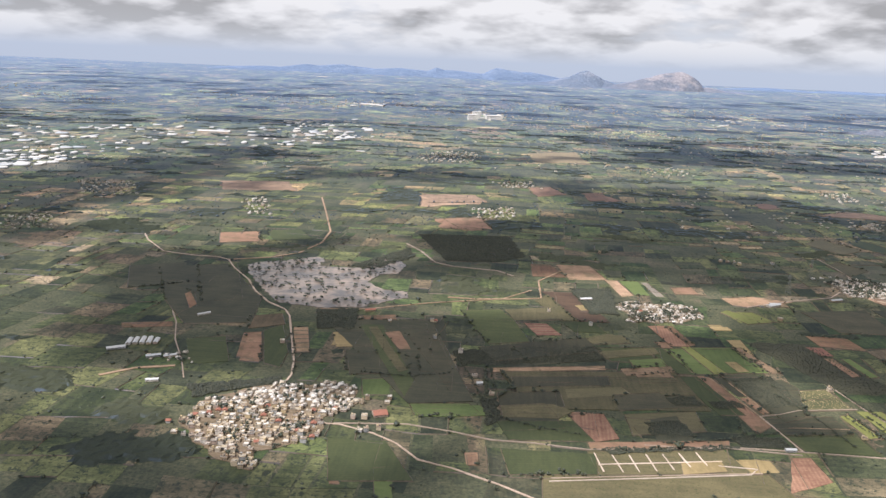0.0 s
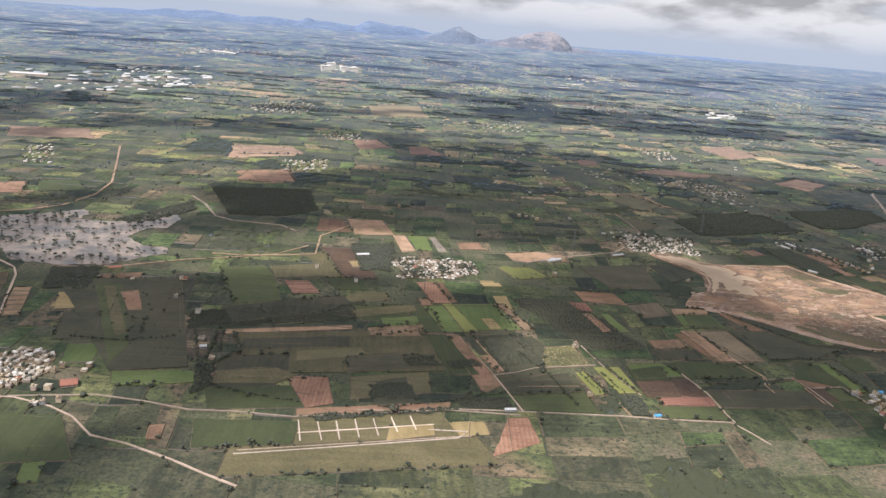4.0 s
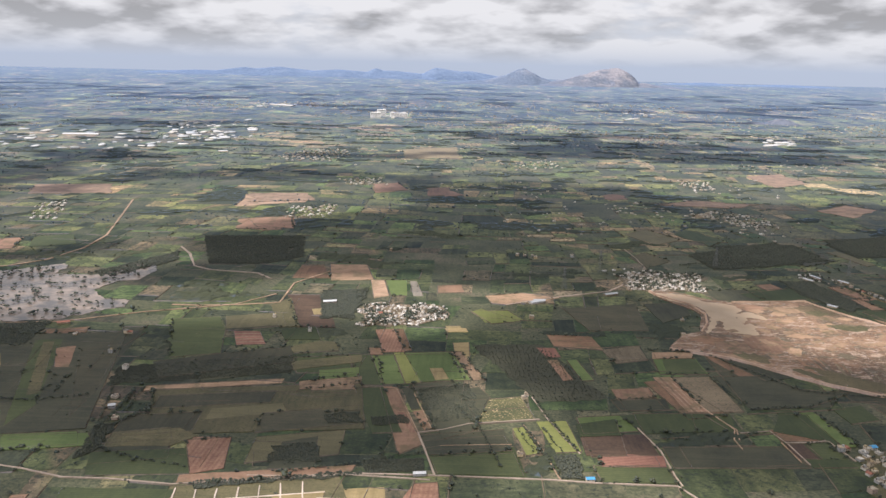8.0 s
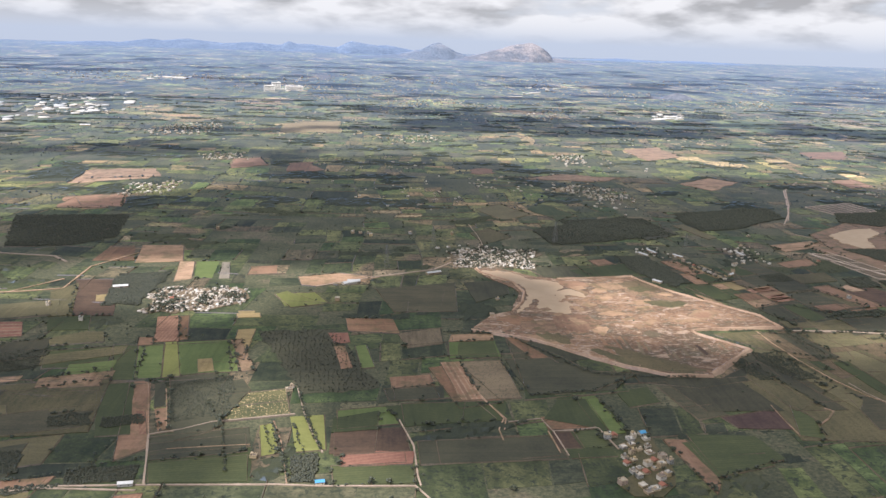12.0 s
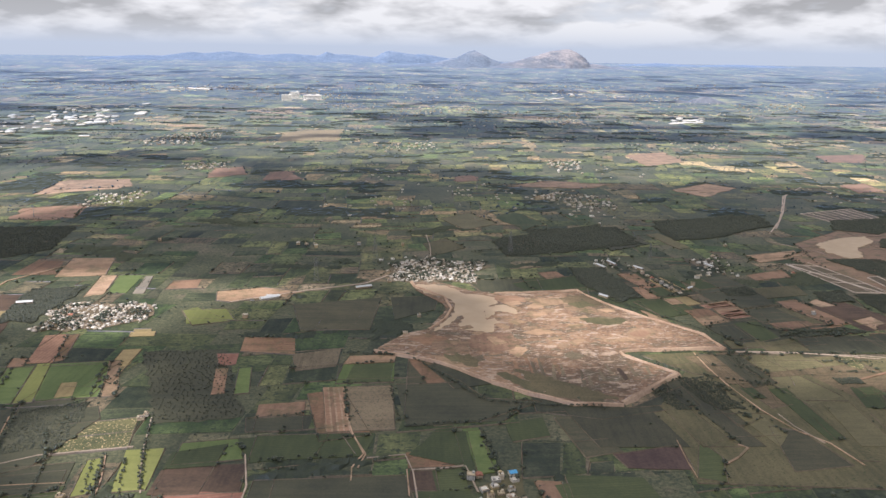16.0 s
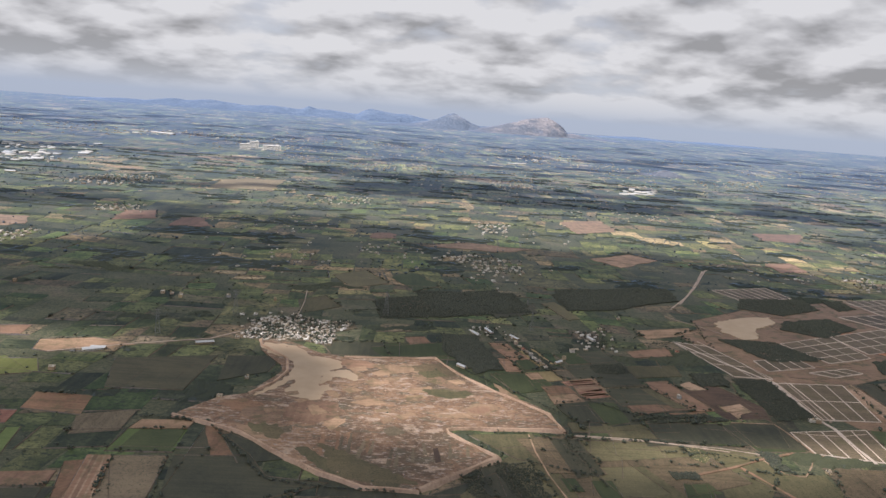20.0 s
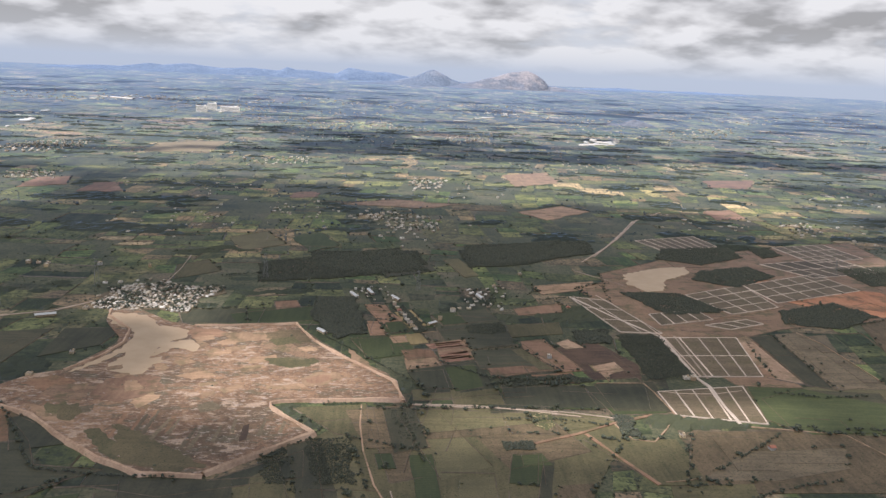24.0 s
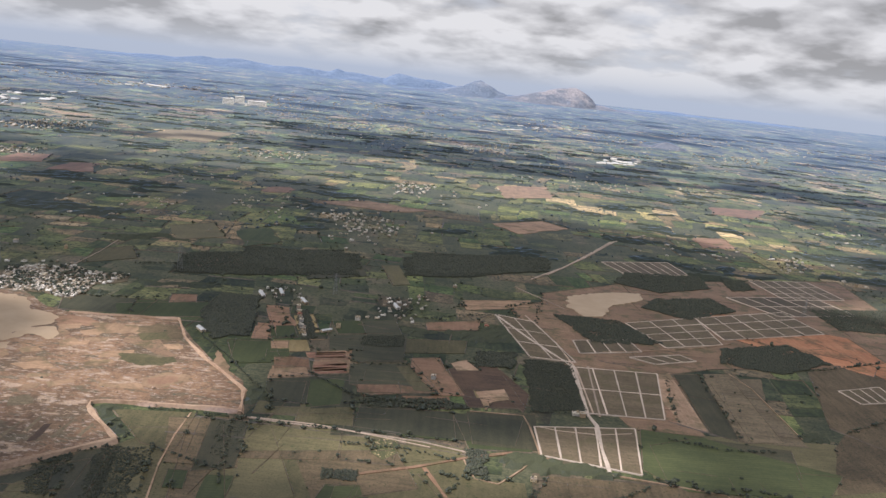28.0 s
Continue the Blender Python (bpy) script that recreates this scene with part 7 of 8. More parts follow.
hedge([(8.8, 221.9), (11.4, 209.4), (12.9, 199.9)], 0.9, 0.8)
hedge([(16.8, 220.5), (17.2, 206.1)], 0.9, 0.8)
hedge([(-44.7, 240.1), (-40.8, 221.0), (-39.5, 210.3)], 1.2, 0.8)
hedge([(-20.5, 214.4), (-7.5, 212.4), (5.4, 216.3)], 0.8, 0.8)
hedge([(-121.6, 351.6), (-99.8, 346.7)], 0.9, 1.0)
hedge([(16.7, 188.1), (27.6, 182.6), (38.2, 179.0)], 1.0, 0.8)
hedge([(96.2, 209.9), (101.0, 195.8), (103.6, 177.2)], 0.9, 0.8)
hedge([(167.1, 230.0), (168.6, 210.0)], 0.9, 0.7)
hedge([(155.8, 249.7), (162.2, 249.1), (169.4, 247.3)], 0.7, 1.0)
hedge([(170.0, 207.4), (177.0, 208.4), (186.5, 208.7)], 0.7, 0.8)
hedge([(256.4, 244.5), (258.2, 230.0), (259.2, 217.3)], 1.1, 0.8)
hedge([(239.7, 245.9), (249.2, 245.7), (258.9, 244.7)], 0.8, 0.7)
hedge([(277.4, 256.1), (289.9, 259.4), (300.9, 259.3)], 0.7, 0.9)
hedge([(267.9, 272.4), (280.5, 259.5)], 0.9, 0.8)
hedge([(238.8, 291.2), (248.2, 278.4), (259.2, 259.7)], 0.8, 0.7)
hedge([(320.2, 331.2), (308.0, 327.6), (295.9, 321.0)], 1.0, 0.8)
hedge([(322.3, 218.2), (329.0, 222.6), (336.8, 228.6)], 0.7, 0.8)
hedge([(202.4, 354.1), (214.8, 358.5), (229.8, 363.3)], 0.9, 1.0)
hedge([(13.5, 197.1), (14.8, 204.6), (15.2, 219.6)], 0.8, 1.0)
hedge([(16.8, 198.6), (22.5, 209.4), (19.4, 219.6)], 0.8, 1.0)
hedge([(111.5, 197.0), (113.6, 185.8), (115.2, 174.8)], 1.0, 0.7)
hedge([(115.5, 197.0), (118.1, 183.2), (119.6, 173.6)], 1.0, 0.7)
hedge([(278.8, 260.9), (288.9, 259.2), (301.3, 256.7)], 0.7, 0.9)
hedge([(319.2, 259.6), (328.2, 259.8), (332.2, 259.9)], 0.8, 0.8)
hedge([(347.3, 250.4), (358.4, 247.0), (371.2, 247.8)], 0.9, 0.8)
hedge([(295.9, 204.9), (297.1, 200.0), (298.5, 195.8)], 0.7, 0.8)
hedge([(277.9, 237.0), (290.8, 236.6), (301.3, 233.3)], 0.9, 0.8)
hedge([(244.8, 229.8), (251.6, 226.9), (255.8, 222.9)], 1.0, 0.7)
hedge([(317.3, 203.0), (328.8, 206.7), (339.5, 208.5)], 0.8, 0.8)
village([(-62.0, 179.3), (-59.8, 189.4), (-50.7, 199.3), (-39.6, 204.3), (-21.0, 204.2), (-19.5, 193.2), (-27.2, 184.1), (-26.5, 174.9), (-32.7, 168.6), (-39.8, 165.3), (-38.9, 156.5), (-49.4, 163.2)], 290, 1, True)
village([(68.7, 289.3), (70.3, 294.3), (78.1, 294.9), (87.8, 293.9), (93.7, 294.7), (97.5, 289.8), (99.2, 283.3), (97.2, 278.7), (91.6, 275.1), (87.1, 271.6), (80.8, 272.1), (79.1, 269.5), (74.5, 272.1), (71.9, 270.2), (69.8, 274.2), (70.2, 281.2)], 230, 2, False)
village([(171.7, 316.9), (169.3, 322.8), (170.3, 327.8), (169.9, 336.9), (175.2, 341.2), (182.4, 341.4), (186.1, 346.5), (192.5, 340.9), (199.1, 339.6), (205.6, 339.8), (207.1, 333.0), (203.9, 329.6), (199.7, 327.6), (199.4, 317.1), (198.5, 311.3), (194.2, 312.5), (189.6, 315.3), (184.1, 314.1), (179.0, 315.2), (177.1, 312.3)], 320, 3, False)
village([(182.6, 182.8), (186.9, 185.6), (190.8, 186.1), (190.2, 181.1), (190.4, 176.4), (189.6, 170.8), (187.8, 166.3), (183.7, 163.0), (178.3, 163.4), (177.1, 167.0), (181.6, 171.3), (182.5, 176.9)], 27, 4, True)
village([(249.3, 476.8), (270.7, 489.5), (291.2, 464.8), (284.9, 432.1), (275.0, 437.5), (257.0, 460.8)], 70, 5, False)
village([(282.5, 339.3), (300.6, 345.9), (294.6, 316.6), (280.4, 316.8)], 30, 6, False)
village([(245.7, 339.6), (258.3, 346.1), (263.6, 327.8), (252.2, 324.3)], 16, 7, False)
village([(289.7, 615.0), (312.6, 616.5), (302.8, 568.0), (283.4, 574.4)], 40, 8, False)
village([(-246.2, 531.0), (-206.8, 531.8), (-186.7, 483.6), (-221.9, 481.0)], 70, 9, False)
village([(-229.6, 409.7), (-205.6, 414.9), (-189.6, 381.7), (-212.0, 377.2)], 60, 10, False)
village([(-122.4, 489.1), (-109.1, 492.4), (-93.6, 436.1), (-107.7, 436.4)], 40, 11, False)
village([(-22.6, 752.3), (28.2, 761.3), (26.5, 705.1), (-23.2, 696.6)], 60, 12, False)
village([(17.7, 482.3), (46.3, 492.7), (44.6, 452.4), (23.2, 447.9)], 50, 13, False)
village([(-84.8, 221.6), (-72.5, 225.8), (-68.6, 215.7), (-82.3, 216.5)], 12, 15, False)
village([(40.6, 599.1), (66.9, 606.2), (72.7, 575.2), (44.3, 568.7)], 40, 16, False)
village([(-16.7, 780.7), (29.1, 795.9), (38.6, 745.9), (-3.3, 737.2)], 60, 17, False)
village([(200.0, 1110.3), (312.9, 1185.9), (302.9, 1046.3), (197.5, 1011.3)], 70, 18, False)
village([(701.5, 1209.1), (881.8, 1331.9), (773.4, 1119.0), (637.7, 1051.2)], 60, 19, False)
village([(473.6, 471.7), (498.9, 482.3), (486.7, 451.4), (465.2, 445.2)], 26, 20, False)
village([(357.4, 974.8), (419.7, 1040.5), (397.5, 909.3), (351.7, 874.5)], 50, 21, False)
village([(163.1, 704.6), (216.3, 732.1), (219.1, 683.5), (173.7, 658.0)], 40, 22, False)
village([(164.9, 344.3), (184.6, 354.6), (180.3, 335.9), (167.4, 326.8)], 10, 23, False)
shedrow([(-468.5, 850.4), (-322.9, 949.9), (-97.1, 958.6), (-101.5, 786.3), (-248.5, 728.9), (-312.0, 561.8)], 120, 1)
shedrow([(-364.0, 657.7), (-321.6, 686.8), (-280.5, 597.2), (-314.8, 567.0)], 30, 2)
shedrow([(20.1, 1349.1), (73.8, 1395.2), (88.1, 1255.0), (38.3, 1206.0)], 7, 3)
shedrow([(468.4, 1471.6), (570.9, 1572.8), (520.4, 1359.8), (434.3, 1284.8)], 9, 4)
shedrow([(-224.2, 1072.7), (-124.1, 1145.9), (-64.7, 903.1), (-137.1, 832.4)], 50, 5)
shedrow([(506.0, 949.5), (555.5, 981.6), (539.3, 922.8), (490.1, 893.7)], 8, 6)
shedrow([(511.3, 968.6), (568.1, 999.7), (537.5, 917.2), (488.7, 897.9)], 8, 7)
shedrow([(-183.1, 1580.4), (-133.1, 1643.1), (-117.1, 1511.5), (-161.9, 1441.7)], 6, 8)

# ---- patchwork of fields ----
def free(pts, outlines):
    ok = np.ones(len(pts), bool)
    for poly in outlines:
        q = np.array(poly)
        near = (pts[:, 0] > q[:, 0].min()) & (pts[:, 0] < q[:, 0].max()) & (pts[:, 1] > q[:, 1].min()) & (pts[:, 1] < q[:, 1].max()) & ok
        if near.any():
            idx = np.where(near)[0]
            ok[idx[inside(poly, pts[idx])]] = False
    return ok


def split(x0, y0, x1, y1, size, rnd, res):
    """Cuts a block of land into fields, long ones and short ones."""
    w, h = x1 - x0, y1 - y0
    if (w < size * rnd.uniform(1.2, 2.6) and h < size * rnd.uniform(0.8, 1.7)) or (w * h < size * size * 1.2 and rnd.random() < 0.6):
        res.append((x0, y0, x1, y1))
        return
    if w / size * rnd.uniform(0.5, 2.0) > h / size:
        c = x0 + w * rnd.uniform(0.3, 0.7)
        split(x0, y0, c, y1, size, rnd, res)
        split(c, y0, x1, y1, size, rnd, res)
    else:
        c = y0 + h * rnd.uniform(0.3, 0.7)
        split(x0, y0, x1, c, size, rnd, res)
        split(x0, c, x1, y1, size, rnd, res)


def sway(x, y):
    """Bends the lines of the fields with the lie of the land."""
    a = noise.noise((x * 0.005, y * 0.005, 1.3)) * 22 + noise.noise((x * 0.03, y * 0.03, 4.4)) * 4.5 + noise.noise((x * 0.11, y * 0.11, 2.2)) * 1.0
    b = noise.noise((x * 0.005, y * 0.005, 7.9)) * 22 + noise.noise((x * 0.03, y * 0.03, 8.1)) * 4.5 + noise.noise((x * 0.11, y * 0.11, 5.2)) * 1.0
    return x + a + 0.10 * (y - 250), y + b - 0.04 * (x - 150)


EDGES = []


def fields(name, x0, y0, x1, y1, size, seed, gap):
    rnd = random.Random(seed)
    res = []
    split(x0, y0, x1, y1, size, rnd, res)
    verts, faces = [], []
    for a, b, c, d in res:
        if rnd.random() < (0.22 if b < 420 else 0.34):
            continue
        g_ = gap * rnd.uniform(0.3, 1.4)
        z = 0.03 + 0.045 * rnd.random()
        q = [sway(a + g_, b + g_), sway(c - g_, b + g_), sway(c - g_, d - g_), sway(a + g_, d - g_)]
        k = len(verts)
        verts += [(x, y, z) for x, y in q] + [(x, y, 0.0) for x, y in q]
        faces += [(k, k + 1, k + 2, k + 3)] + [(k + 4 + i, k + 4 + (i + 1) % 4, k + (i + 1) % 4, k + i) for i in range(4)]
        if rnd.random() < 0.55:
            EDGES.append((sway(a, b), sway(c, b)))
        if rnd.random() < 0.45:
            EDGES.append((sway(a, b), sway(a, d)))
    ob = mesh_object(name, verts, faces, PATCH, ground)
    return tagged(ob, "patchwork of small green and brown fields", kind="stuff")


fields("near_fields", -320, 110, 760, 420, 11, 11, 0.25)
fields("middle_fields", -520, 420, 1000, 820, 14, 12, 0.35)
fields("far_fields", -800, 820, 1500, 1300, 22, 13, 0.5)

# ---- trees of the fields ----
pts = []
for (ax, ay), (bx, by) in EDGES:
    ln = math.hypot(bx - ax, by - ay)
    dist = max(ay, 120)
    if rng.random() < 0.40:
        n = int(ln / (1.2 + dist * 0.003))
    else:
        n = int(ln / 5 * rng.random())
    for k in rng.random(n):
        pts.append((ax + (bx - ax) * k + rng.normal(0, 0.5), ay + (by - ay) * k + rng.normal(0, 0.5)))
n = 5000
loose = np.stack([rng.uniform(-500, 1100, n), 110 + 900 * rng.random(n) ** 1.25], 1)
keep = np.array([noise.noise((x * 0.02, y * 0.02, 5.0)) + 0.5 * noise.noise((x * 0.09, y * 0.09, 2.0)) > rng.uniform(-0.3, 0.6) for x, y in loose])
pts = np.concatenate([np.array(pts), loose[keep]])
pts = pts[free(pts, TAKEN)]
n = len(pts)
hedge = []
for (ax, ay), (bx, by) in HEDGES:
    ln = math.hypot(bx - ax, by - ay)
    n = int(ln / 0.9) if rng.random() < 0.12 else int(ln / 9 * rng.random())
    for k in rng.random(n):
        hedge.append((ax + (bx - ax) * k + rng.normal(0, 0.35), ay + (by - ay) * k + rng.normal(0, 0.35)))
hedge = np.array(hedge)
pts = np.concatenate([pts, hedge[free(hedge, BLOCKED)]])
n = len(pts)
far = np.clip((pts[:, 1] - 300) / 900, 0, 1)
rows = np.stack([pts[:, 0], pts[:, 1], np.zeros(n), rng.gamma(7, 0.12, n) * (1 + 0.25 * far), rng.uniform(0, 6.28, n), rng.integers(0, 4, n), rng.uniform(0.7, 1.05, n)], 1)
near = rows[:, 1] < 250
NEAR_ROWS = rows[(rows[:, 1] < 215) & (rows[:, 0] > -70) & (rows[:, 0] < 380)]
near &= ~((rows[:, 1] < np.sort(NEAR_ROWS[:, 1])[259] + 1e-6) & (rows[:, 0] > -70) & (rows[:, 0] < 380))
swarm("field_trees", BROAD, rows[near], [LEAF, BARK], "scattered dark green field trees and hedges", "trees")
mid = (rows[:, 1] >= 250) & (rows[:, 1] < 480)
back = (rows[:, 1] >= 480) & (rows[:, 1] < 780) & (np.arange(n) % 3 > 0)
rows[:, 5] = rng.integers(0, 3, n)
swarm("hedgerow_trees", SPARE, rows[mid], [LEAF, BARK], "dark green hedgerow trees between fields", "trees")
swarm("distant_field_trees", BUSH, rows[back], [HAZY_MID_LEAF, BARK], "distant dark green hedgerow trees", "trees")


def tree(seed):
    """A field tree: leaning trunk and an open crown of leaf clumps."""
    r = random.Random(seed)
    root = new("tree")
    bm = bmesh.new()
    trunk(bm, 0.6, 0.04, 0)
    for k in range(3):
        a = r.uniform(0, 6.28)
        bar(bm, (0.03, 0, 0.35 + 0.08 * k), (0.22 * math.cos(a), 0.22 * math.sin(a), 0.62 + 0.05 * k), 0.012)
    part("trunk", bm, BARK, root)
    bm = bmesh.new()
    for i in range(16):
        a, d = r.uniform(0, 6.28), 0.40 * math.sqrt(r.random())
        clump(bm, (d * math.cos(a), d * math.sin(a), 0.45 + 0.42 * r.random() * (1 - 0.6 * d)), 0.15 * r.uniform(0.7, 1.3), r)
    part("crown", bm, LEAF, root)
    return tagged(root, "dark green broadleaf tree at a field edge", "tree", "field trees")


TREES = [tree(s) for s in (21, 22, 23, 24)]
order = np.argsort(NEAR_ROWS[:, 1])[:260]
for k, (x, y, _, size, turn, _, tall) in enumerate(NEAR_ROWS[order]):
    if k < len(TREES):
        ob = TREES[k]
        ob.matrix_basis = pose(x, y, 0.05, 0, 0, math.degrees(turn))
    else:
        ob = copy_thing(TREES[k % len(TREES)], pose(x, y, 0.05, 0, 0, math.degrees(turn)))
    ob.scale = (size, size, size * tall)


def field_banks(lines, share):
    """Low earth banks between fields."""
    verts, faces = [], []
    for (ax, ay), (bx, by) in lines:
        if rng.random() > share or ay > 520 or math.hypot(bx - ax, by - ay) < 2:
            continue
        w = 0.10 + 0.0004 * ay * rng.uniform(0.3, 1.0)
        left, right = ribbon([(ax, ay), (bx, by)], w * 2, 0, 2.5, 0.5)
        k = len(verts)
        for p, q in zip(left, right):
            m = (p + q) / 2
            verts += [(p.x, p.y, 0.02), (m.x, m.y, 0.255 + 0.02 * rng.random()), (q.x, q.y, 0.02)]
        for i in range(len(left) - 1):
            c = k + i * 3
            faces += [(c + 3, c + 4, c + 1, c), (c + 4, c + 5, c + 2, c + 1)]
    ob = mesh_object("field_banks", verts, faces, CROPS["bank"], ground)
    return tagged(ob, "low earth banks between fields", kind="stuff")


field_banks([e for e in list(HEDGES) + EDGES if free(np.array([[(e[0][0] + e[1][0]) / 2, (e[0][1] + e[1][1]) / 2]]), BLOCKED)[0]], 0.55)


def thicket(name, count, x0, x1, y0, y1, power, size, flat, mat, seed, cut, label):
    """Bushes and small trees, massed in belts and clusters."""
    c = np.stack([rng.uniform(x0, x1, count), y0 + (y1 - y0) * rng.random(count) ** power], 1)
    v = np.array([noise.fractal((x * 0.010, y * 0.017, seed), 0.8, 2.3, 5) for x, y in c])
    c = c[v > rng.uniform(cut - 0.12, cut + 0.30, count)]
    c = c[free(c, TAKEN)]
    m = len(c)
    grow = 1 + np.clip((c[:, 1] - 300) / 1400, 0, 2)
    r = np.stack([c[:, 0], c[:, 1], np.full(m, -0.2), size * rng.gamma(5, 0.2, m) * grow, rng.uniform(0, 6.28, m), rng.integers(0, 4, m), flat * rng.uniform(0.7, 1.2, m) / grow ** 0.5], 1)
    swarm(name, BUSH, r, [mat, BARK], label, "bushes")


def woodland(name, x0, x1, y0, y1, cell, height, seed, share, mat, label):
    """Closed woods: one lumpy sheet of crowns with a ragged edge that comes down to the ground."""
    nx, ny = int((x1 - x0) / cell), int((y1 - y0) / cell)
    gx, gy = np.meshgrid(np.arange(nx + 1), np.arange(ny + 1))
    px, py = x0 + (gx + rng.uniform(-0.42, 0.42, gx.shape)) * cell, y0 + (gy + rng.uniform(-0.42, 0.42, gx.shape)) * cell
    flat = np.stack([px.ravel(), py.ravel()], 1)
    dense = np.array([noise.fractal((x * 0.022, y * 0.040, seed), 0.7, 2.2, 6) for x, y in flat])
    wood = ((dense > np.quantile(dense, 1 - share)) & free(flat, TAKEN)).reshape(gx.shape)
    full = wood[:-1, :-1].astype(int) + wood[1:, :-1] + wood[:-1, 1:] + wood[1:, 1:]
    jj, ii = np.where(full >= 3)
    z = np.where(wood, height * rng.uniform(0.35, 1.25, gx.shape), 0.0)
    core = np.zeros(gx.shape, int)
    for a, b in ((0, 0), (1, 0), (0, 1), (1, 1)):
        np.add.at(core, (jj + a, ii + b), 1)
    z = np.where(core < 4, 0.02, z)
    key = np.full(gx.shape, -1)
    used = core > 0
    key[used] = np.arange(used.sum())
    verts = np.stack([px[used], py[used], z[used]], 1).tolist()
    faces = np.stack([key[jj, ii], key[jj, ii + 1], key[jj + 1, ii + 1], key[jj + 1, ii]], 1).tolist()
    return tagged(mesh_object(name, verts, faces, mat), label, "woods", kind="stuff")


woodland("near_scrub_wood", -300, 620, 125, 420, 1.25, 0.7, 4.0, 0.10, CANOPY_NEAR, "dark green scrub and small trees between near fields")
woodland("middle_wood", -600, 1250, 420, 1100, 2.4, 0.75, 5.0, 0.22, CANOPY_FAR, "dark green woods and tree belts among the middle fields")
woodland("far_wood", -1100, 2300, 1100, 2400, 6.0, 0.35, 6.0, 0.34, CANOPY_HAZY, "far dark woods of the plain")
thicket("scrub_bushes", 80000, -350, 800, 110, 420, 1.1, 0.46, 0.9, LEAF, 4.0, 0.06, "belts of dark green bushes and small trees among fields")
thicket("middle_woods", 60000, -600, 1300, 420, 1100, 1.2, 0.62, 1.0, HAZY_MID_LEAF, 5.0, 0.10, "belts of dark bushes among the middle fields")
thicket("far_woods", 16000, -1000, 2000, 1100, 1900, 1.3, 0.8, 0.4, HAZY_FAR_LEAF, 6.0, 0.16, "far dark hedges of the plain")

# specks of far building all over the plain
n = 8000
cen = np.stack([rng.uniform(-1500, 2700, 330), 430 + 1450 * rng.random(330) ** 1.2], 1)
pick = cen[(rng.random(n) ** 1.6 * 330).astype(int)]
pp = pick + rng.normal(0, 1, (n, 2)) * (9 + pick[:, 1:] * 0.022)
pp = pp[free(pp, TAKEN)]
n = len(pp)
rows = np.stack([pp[:, 0], pp[:, 1], np.zeros(n), rng.uniform(0.45, 1.0, n) * (0.7 + pp[:, 1] / 1100), rng.normal(0, 0.2, n), rng.integers(0, 5, n), rng.uniform(0.5, 0.9, n)], 1)
swarm("far_buildings", FARH, rows, [WALL_FAR], "far pale buildings scattered over the plain", "buildings")

# trees standing in the flooded lake
lk, r = spread(TAKEN[0], 230, 0.9, 77)
rows = [(p[0], p[1], 0.1, r.uniform(1.0, 2.2), r.uniform(0, 6), r.integers(0, 4), 0.7) for p in lk]
swarm("lake_trees", BROAD, rows, [LEAF, BARK], "dark trees standing in shallow flood water", "trees")


q = np.array(BED_OUTLINE[0])
lo, hi = q.min(0), q.max(0)
c = lo + (hi - lo) * rng.random((900, 2))
c = c[inside(BED_OUTLINE[0], c)]
n = len(c)
rows = np.stack([c[:, 0], c[:, 1], np.full(n, 0.18), rng.gamma(3, 0.09, n), rng.uniform(0, 6.28, n), rng.integers(0, 4, n), rng.uniform(0.4, 0.8, n)], 1)
third = n // 3
swarm("thorn_bushes", BUSH, rows[:third], [LEAF, BARK], "low thorn bushes on a dry tank bed", "bushes")
swarm("spoil_heaps", BUSH, rows[third:], [CROPS["bundearth"], CROPS["brown"]], "small heaps of dug pale earth on a dry tank bed", "earth heaps")


# ---- high clouds that shade the plain ----
# where their shade falls: x, y, half width, half depth
SUNNY = [(285, 236, 26, 13), (-40, 183, 24, 20), (-60, 465, 69, 94), (-324, 788, 120, 120), (84, 301, 26, 33), (264, 597, 103, 48), (88, 249, 16, 28), (189, 689, 115, 44), (315, 564, 102, 56), (34, 491, 59, 40), (402, 599, 95, 90), (118, 875, 139, 96), (230, 262, 32, 18), (188, 322, 22, 14), (332, 238, 16, 10)]
SUNNY += [(0, 4500, 4500, 500), (600, 3500, 1500, 500), (-200, 4300, 1100, 400)]
SHADY = [(-100, 325, 40, 34), (-62, 372, 26, 20), (-20, 330, 26, 20), (188, 352, 22, 10), (-82, 240, 36, 26), (150, 345, 24, 14), (258, 264, 12, 16), (240, 345, 16, 12), (395, 470, 60, 50), (330, 470, 46, 36), (210, 385, 40, 26), (156, 395, 40, 26), (400, 275, 36, 26), (455, 300, 30, 26), (-40, 978, 70, 92), (241, 916, 205, 127), (132, 424, 98, 72), (-108, 284, 39, 38), (16, 242, 41, 13), (123, 257, 36, 33), (-398, 902, 60, 71), (-234, 628, 60, 48), (54, 208, 33, 25), (78, 395, 93, 49), (240, 389, 66, 60), (43, 218, 43, 22), (152, 194, 23, 22), (167, 556, 50, 51), (316, 848, 110, 93), (-81, 955, 77, 80), (305, 388, 44, 41), (98, 386, 66, 42), (170, 202, 32, 14), (131, 265, 28, 27), (311, 395, 32, 22), (198, 399, 53, 51), (311, 802, 105, 90), (570, 808, 141, 103), (261, 325, 22, 18), (90, 176, 22, 16), (425, 345, 34, 40), (366, 442, 46, 40), (560, 600, 60, 50), (470, 420, 40, 36), (640, 520, 60, 50), (580, 480, 50, 40), (610, 690, 110, 90)]


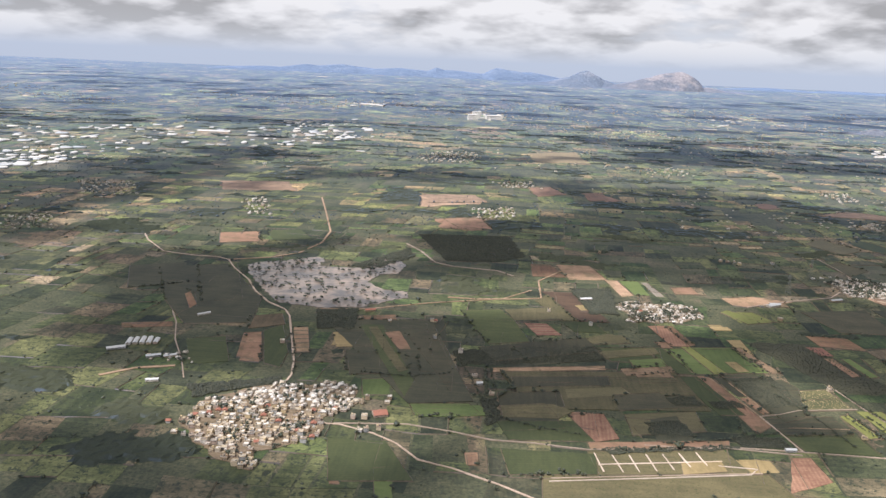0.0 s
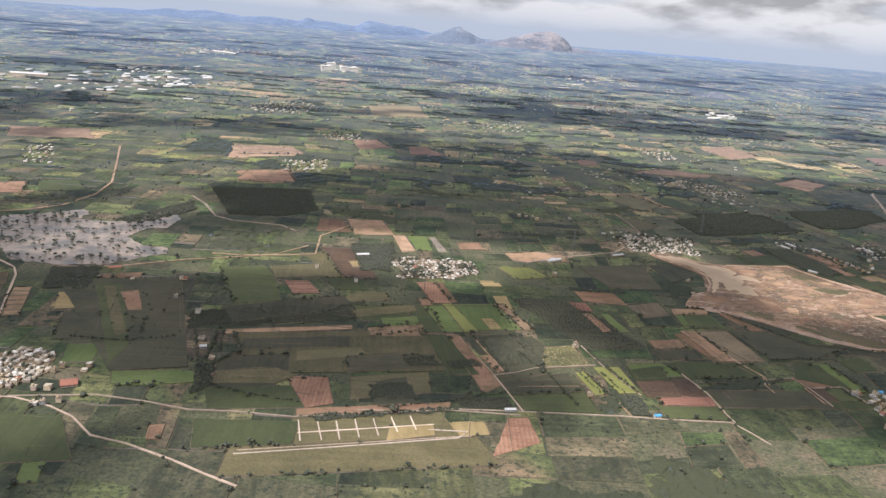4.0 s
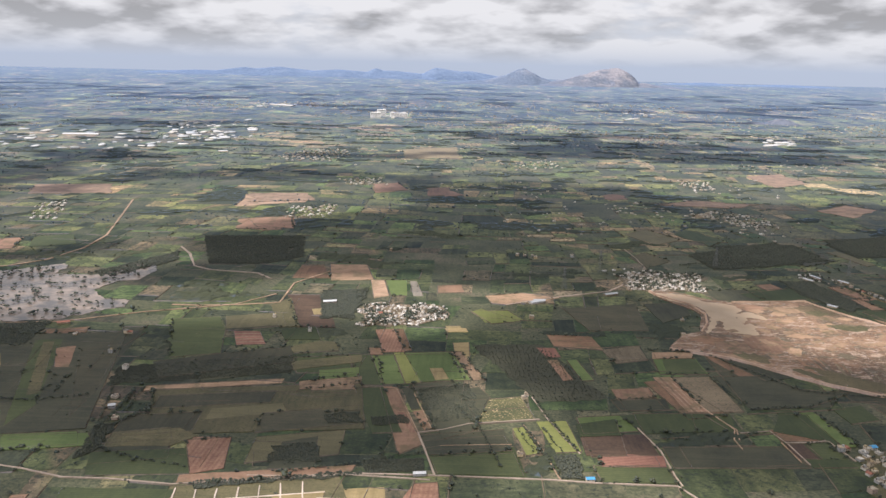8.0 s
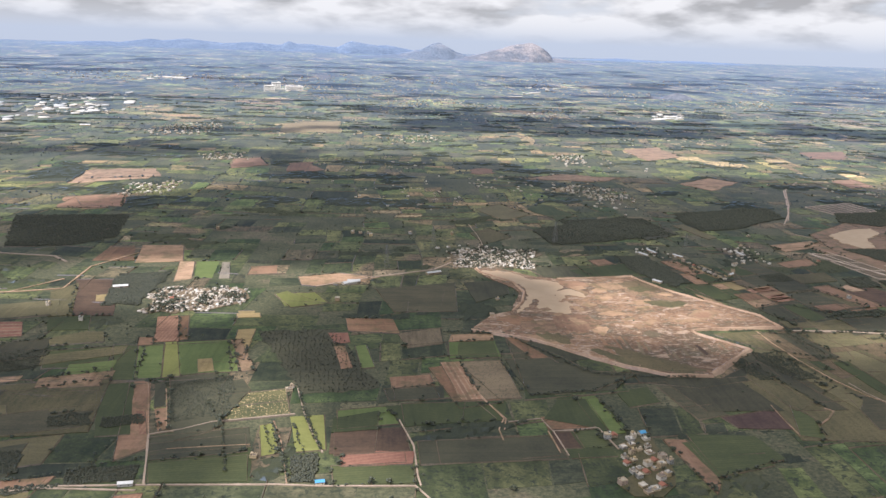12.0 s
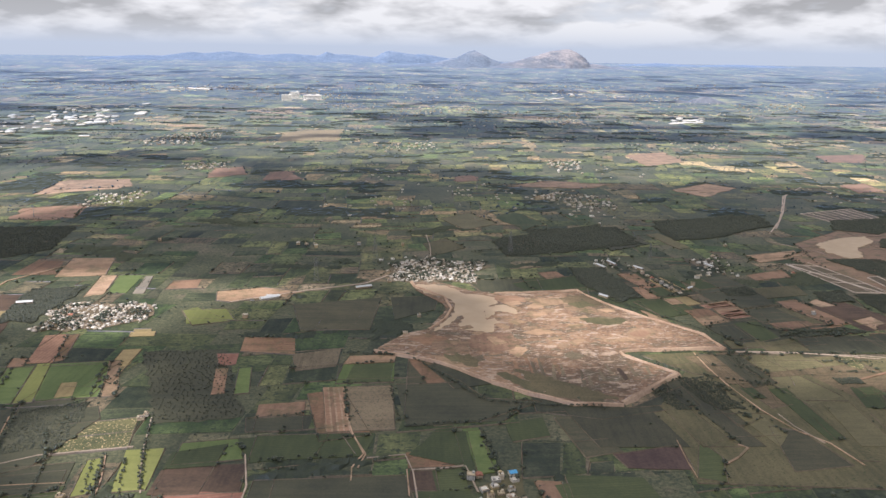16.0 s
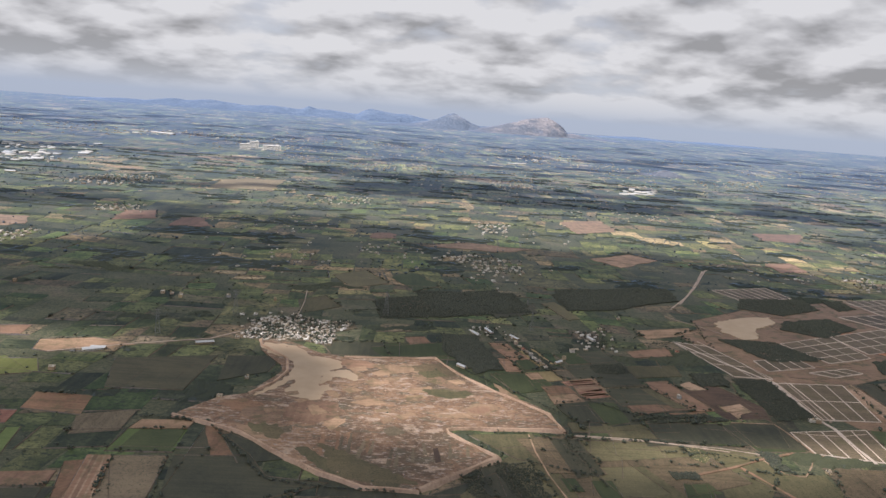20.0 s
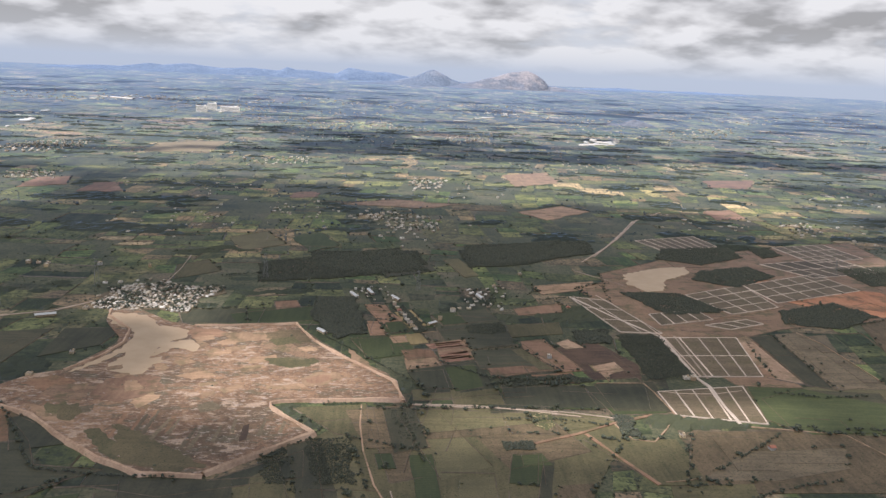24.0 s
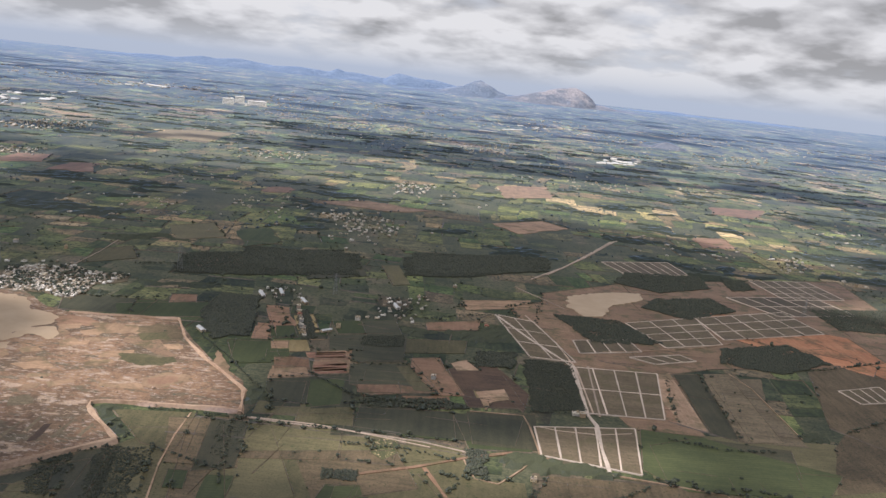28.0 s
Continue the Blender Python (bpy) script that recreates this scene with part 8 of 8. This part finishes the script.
def shade_density(x, y):
    k = 0.0052 if y < 700 else 0.0052 + min(0.0060, (y - 700) * 0.00001)
    d = 1.7 * noise.fractal((x * k * 0.8, y * k, 6.6), 0.8, 2.2, 5) - (0.22 if y < 420 else 0.50)
    if y > 3350:
        return -1.0
    for cx, cy, wx, wy in SHADY:
        u, v = (x - cx) / (wx * 1.1), (y - cy) / (wy * 1.1)
        if abs(u) < 2 and abs(v) < 2:
            d += (1.1 if cy < 700 else 0.3) * math.exp(-(u * u + v * v))
    for cx, cy, wx, wy in SUNNY:
        u, v = (x - cx) / (wx * 1.1), (y - cy) / (wy * 1.1)
        if abs(u) < 2 and abs(v) < 2:
            d -= (1.0 if cy < 700 else 0.7) * math.exp(-(u * u + v * v))
    return d


def cloud_material(name, thin):
    m, nt, out = material(name)
    n = noise_tex(nt, place(nt), 0.01, 6, 0.6)
    tr = node(nt, "ShaderNodeBsdfTranslucent", {"Color": ramp(nt, n, [(0.3, (0.75, 0.76, 0.78)), (0.7, (0.95, 0.95, 0.95))])})
    df = node(nt, "ShaderNodeBsdfDiffuse", {"Color": (0.9, 0.9, 0.9, 1)})
    mx = node(nt, "ShaderNodeMixShader", {0: 0.5, 1: tr.outputs[0], 2: df.outputs[0]})
    veil = node(nt, "ShaderNodeMixShader", {0: thin, 1: mx.outputs[0], 2: node(nt, "ShaderNodeBsdfTransparent").outputs[0]})
    nt.links.new(veil.outputs[0], out.inputs[0])
    return m


CLOUD, THIN_CLOUD = cloud_material("cloud", 0.32), cloud_material("thin_cloud", 0.44)
HIGH = 1150.0
shift = SUN_FROM * (HIGH / SUN_FROM.z)


def cloud_bank(name, x0, x1, y0, y1, cell, mat):
    """Flat-based clouds with heaped tops, with gaps between them."""
    nx, ny = int((x1 - x0) / cell), int((y1 - y0) / cell)
    den = np.array([[shade_density(x0 + i * cell, y0 + j * cell) for i in range(nx + 1)] for j in range(ny + 1)])
    verts, faces = [], []
    ids = {}

    def corner(i, j, top):
        if (i, j, top) not in ids:
            ids[(i, j, top)] = len(verts)
            z = HIGH + (max(0.0, min(den[j, i], 0.8)) * 90 + 2 if top else 0)
            verts.append((x0 + i * cell + shift.x, y0 + j * cell + shift.y, z))
        return ids[(i, j, top)]

    for j in range(ny):
        for i in range(nx):
            if den[j:j + 2, i:i + 2].mean() > 0:
                faces.append([corner(a, b, True) for a, b in ((i, j), (i + 1, j), (i + 1, j + 1), (i, j + 1))])
                faces.append([corner(a, b, False) for a, b in ((i, j + 1), (i + 1, j + 1), (i + 1, j), (i, j))])
    return tagged(mesh_object(name, verts, faces, mat), "broken bank of white cumulus cloud high over the plain", "clouds", kind="stuff")


cloud_bank("cloud_bank", -420, 900, 100, 640, 11, THIN_CLOUD)
cloud_bank("far_cloud_bank", -2600, 4000, 640, 4800, 30, CLOUD)
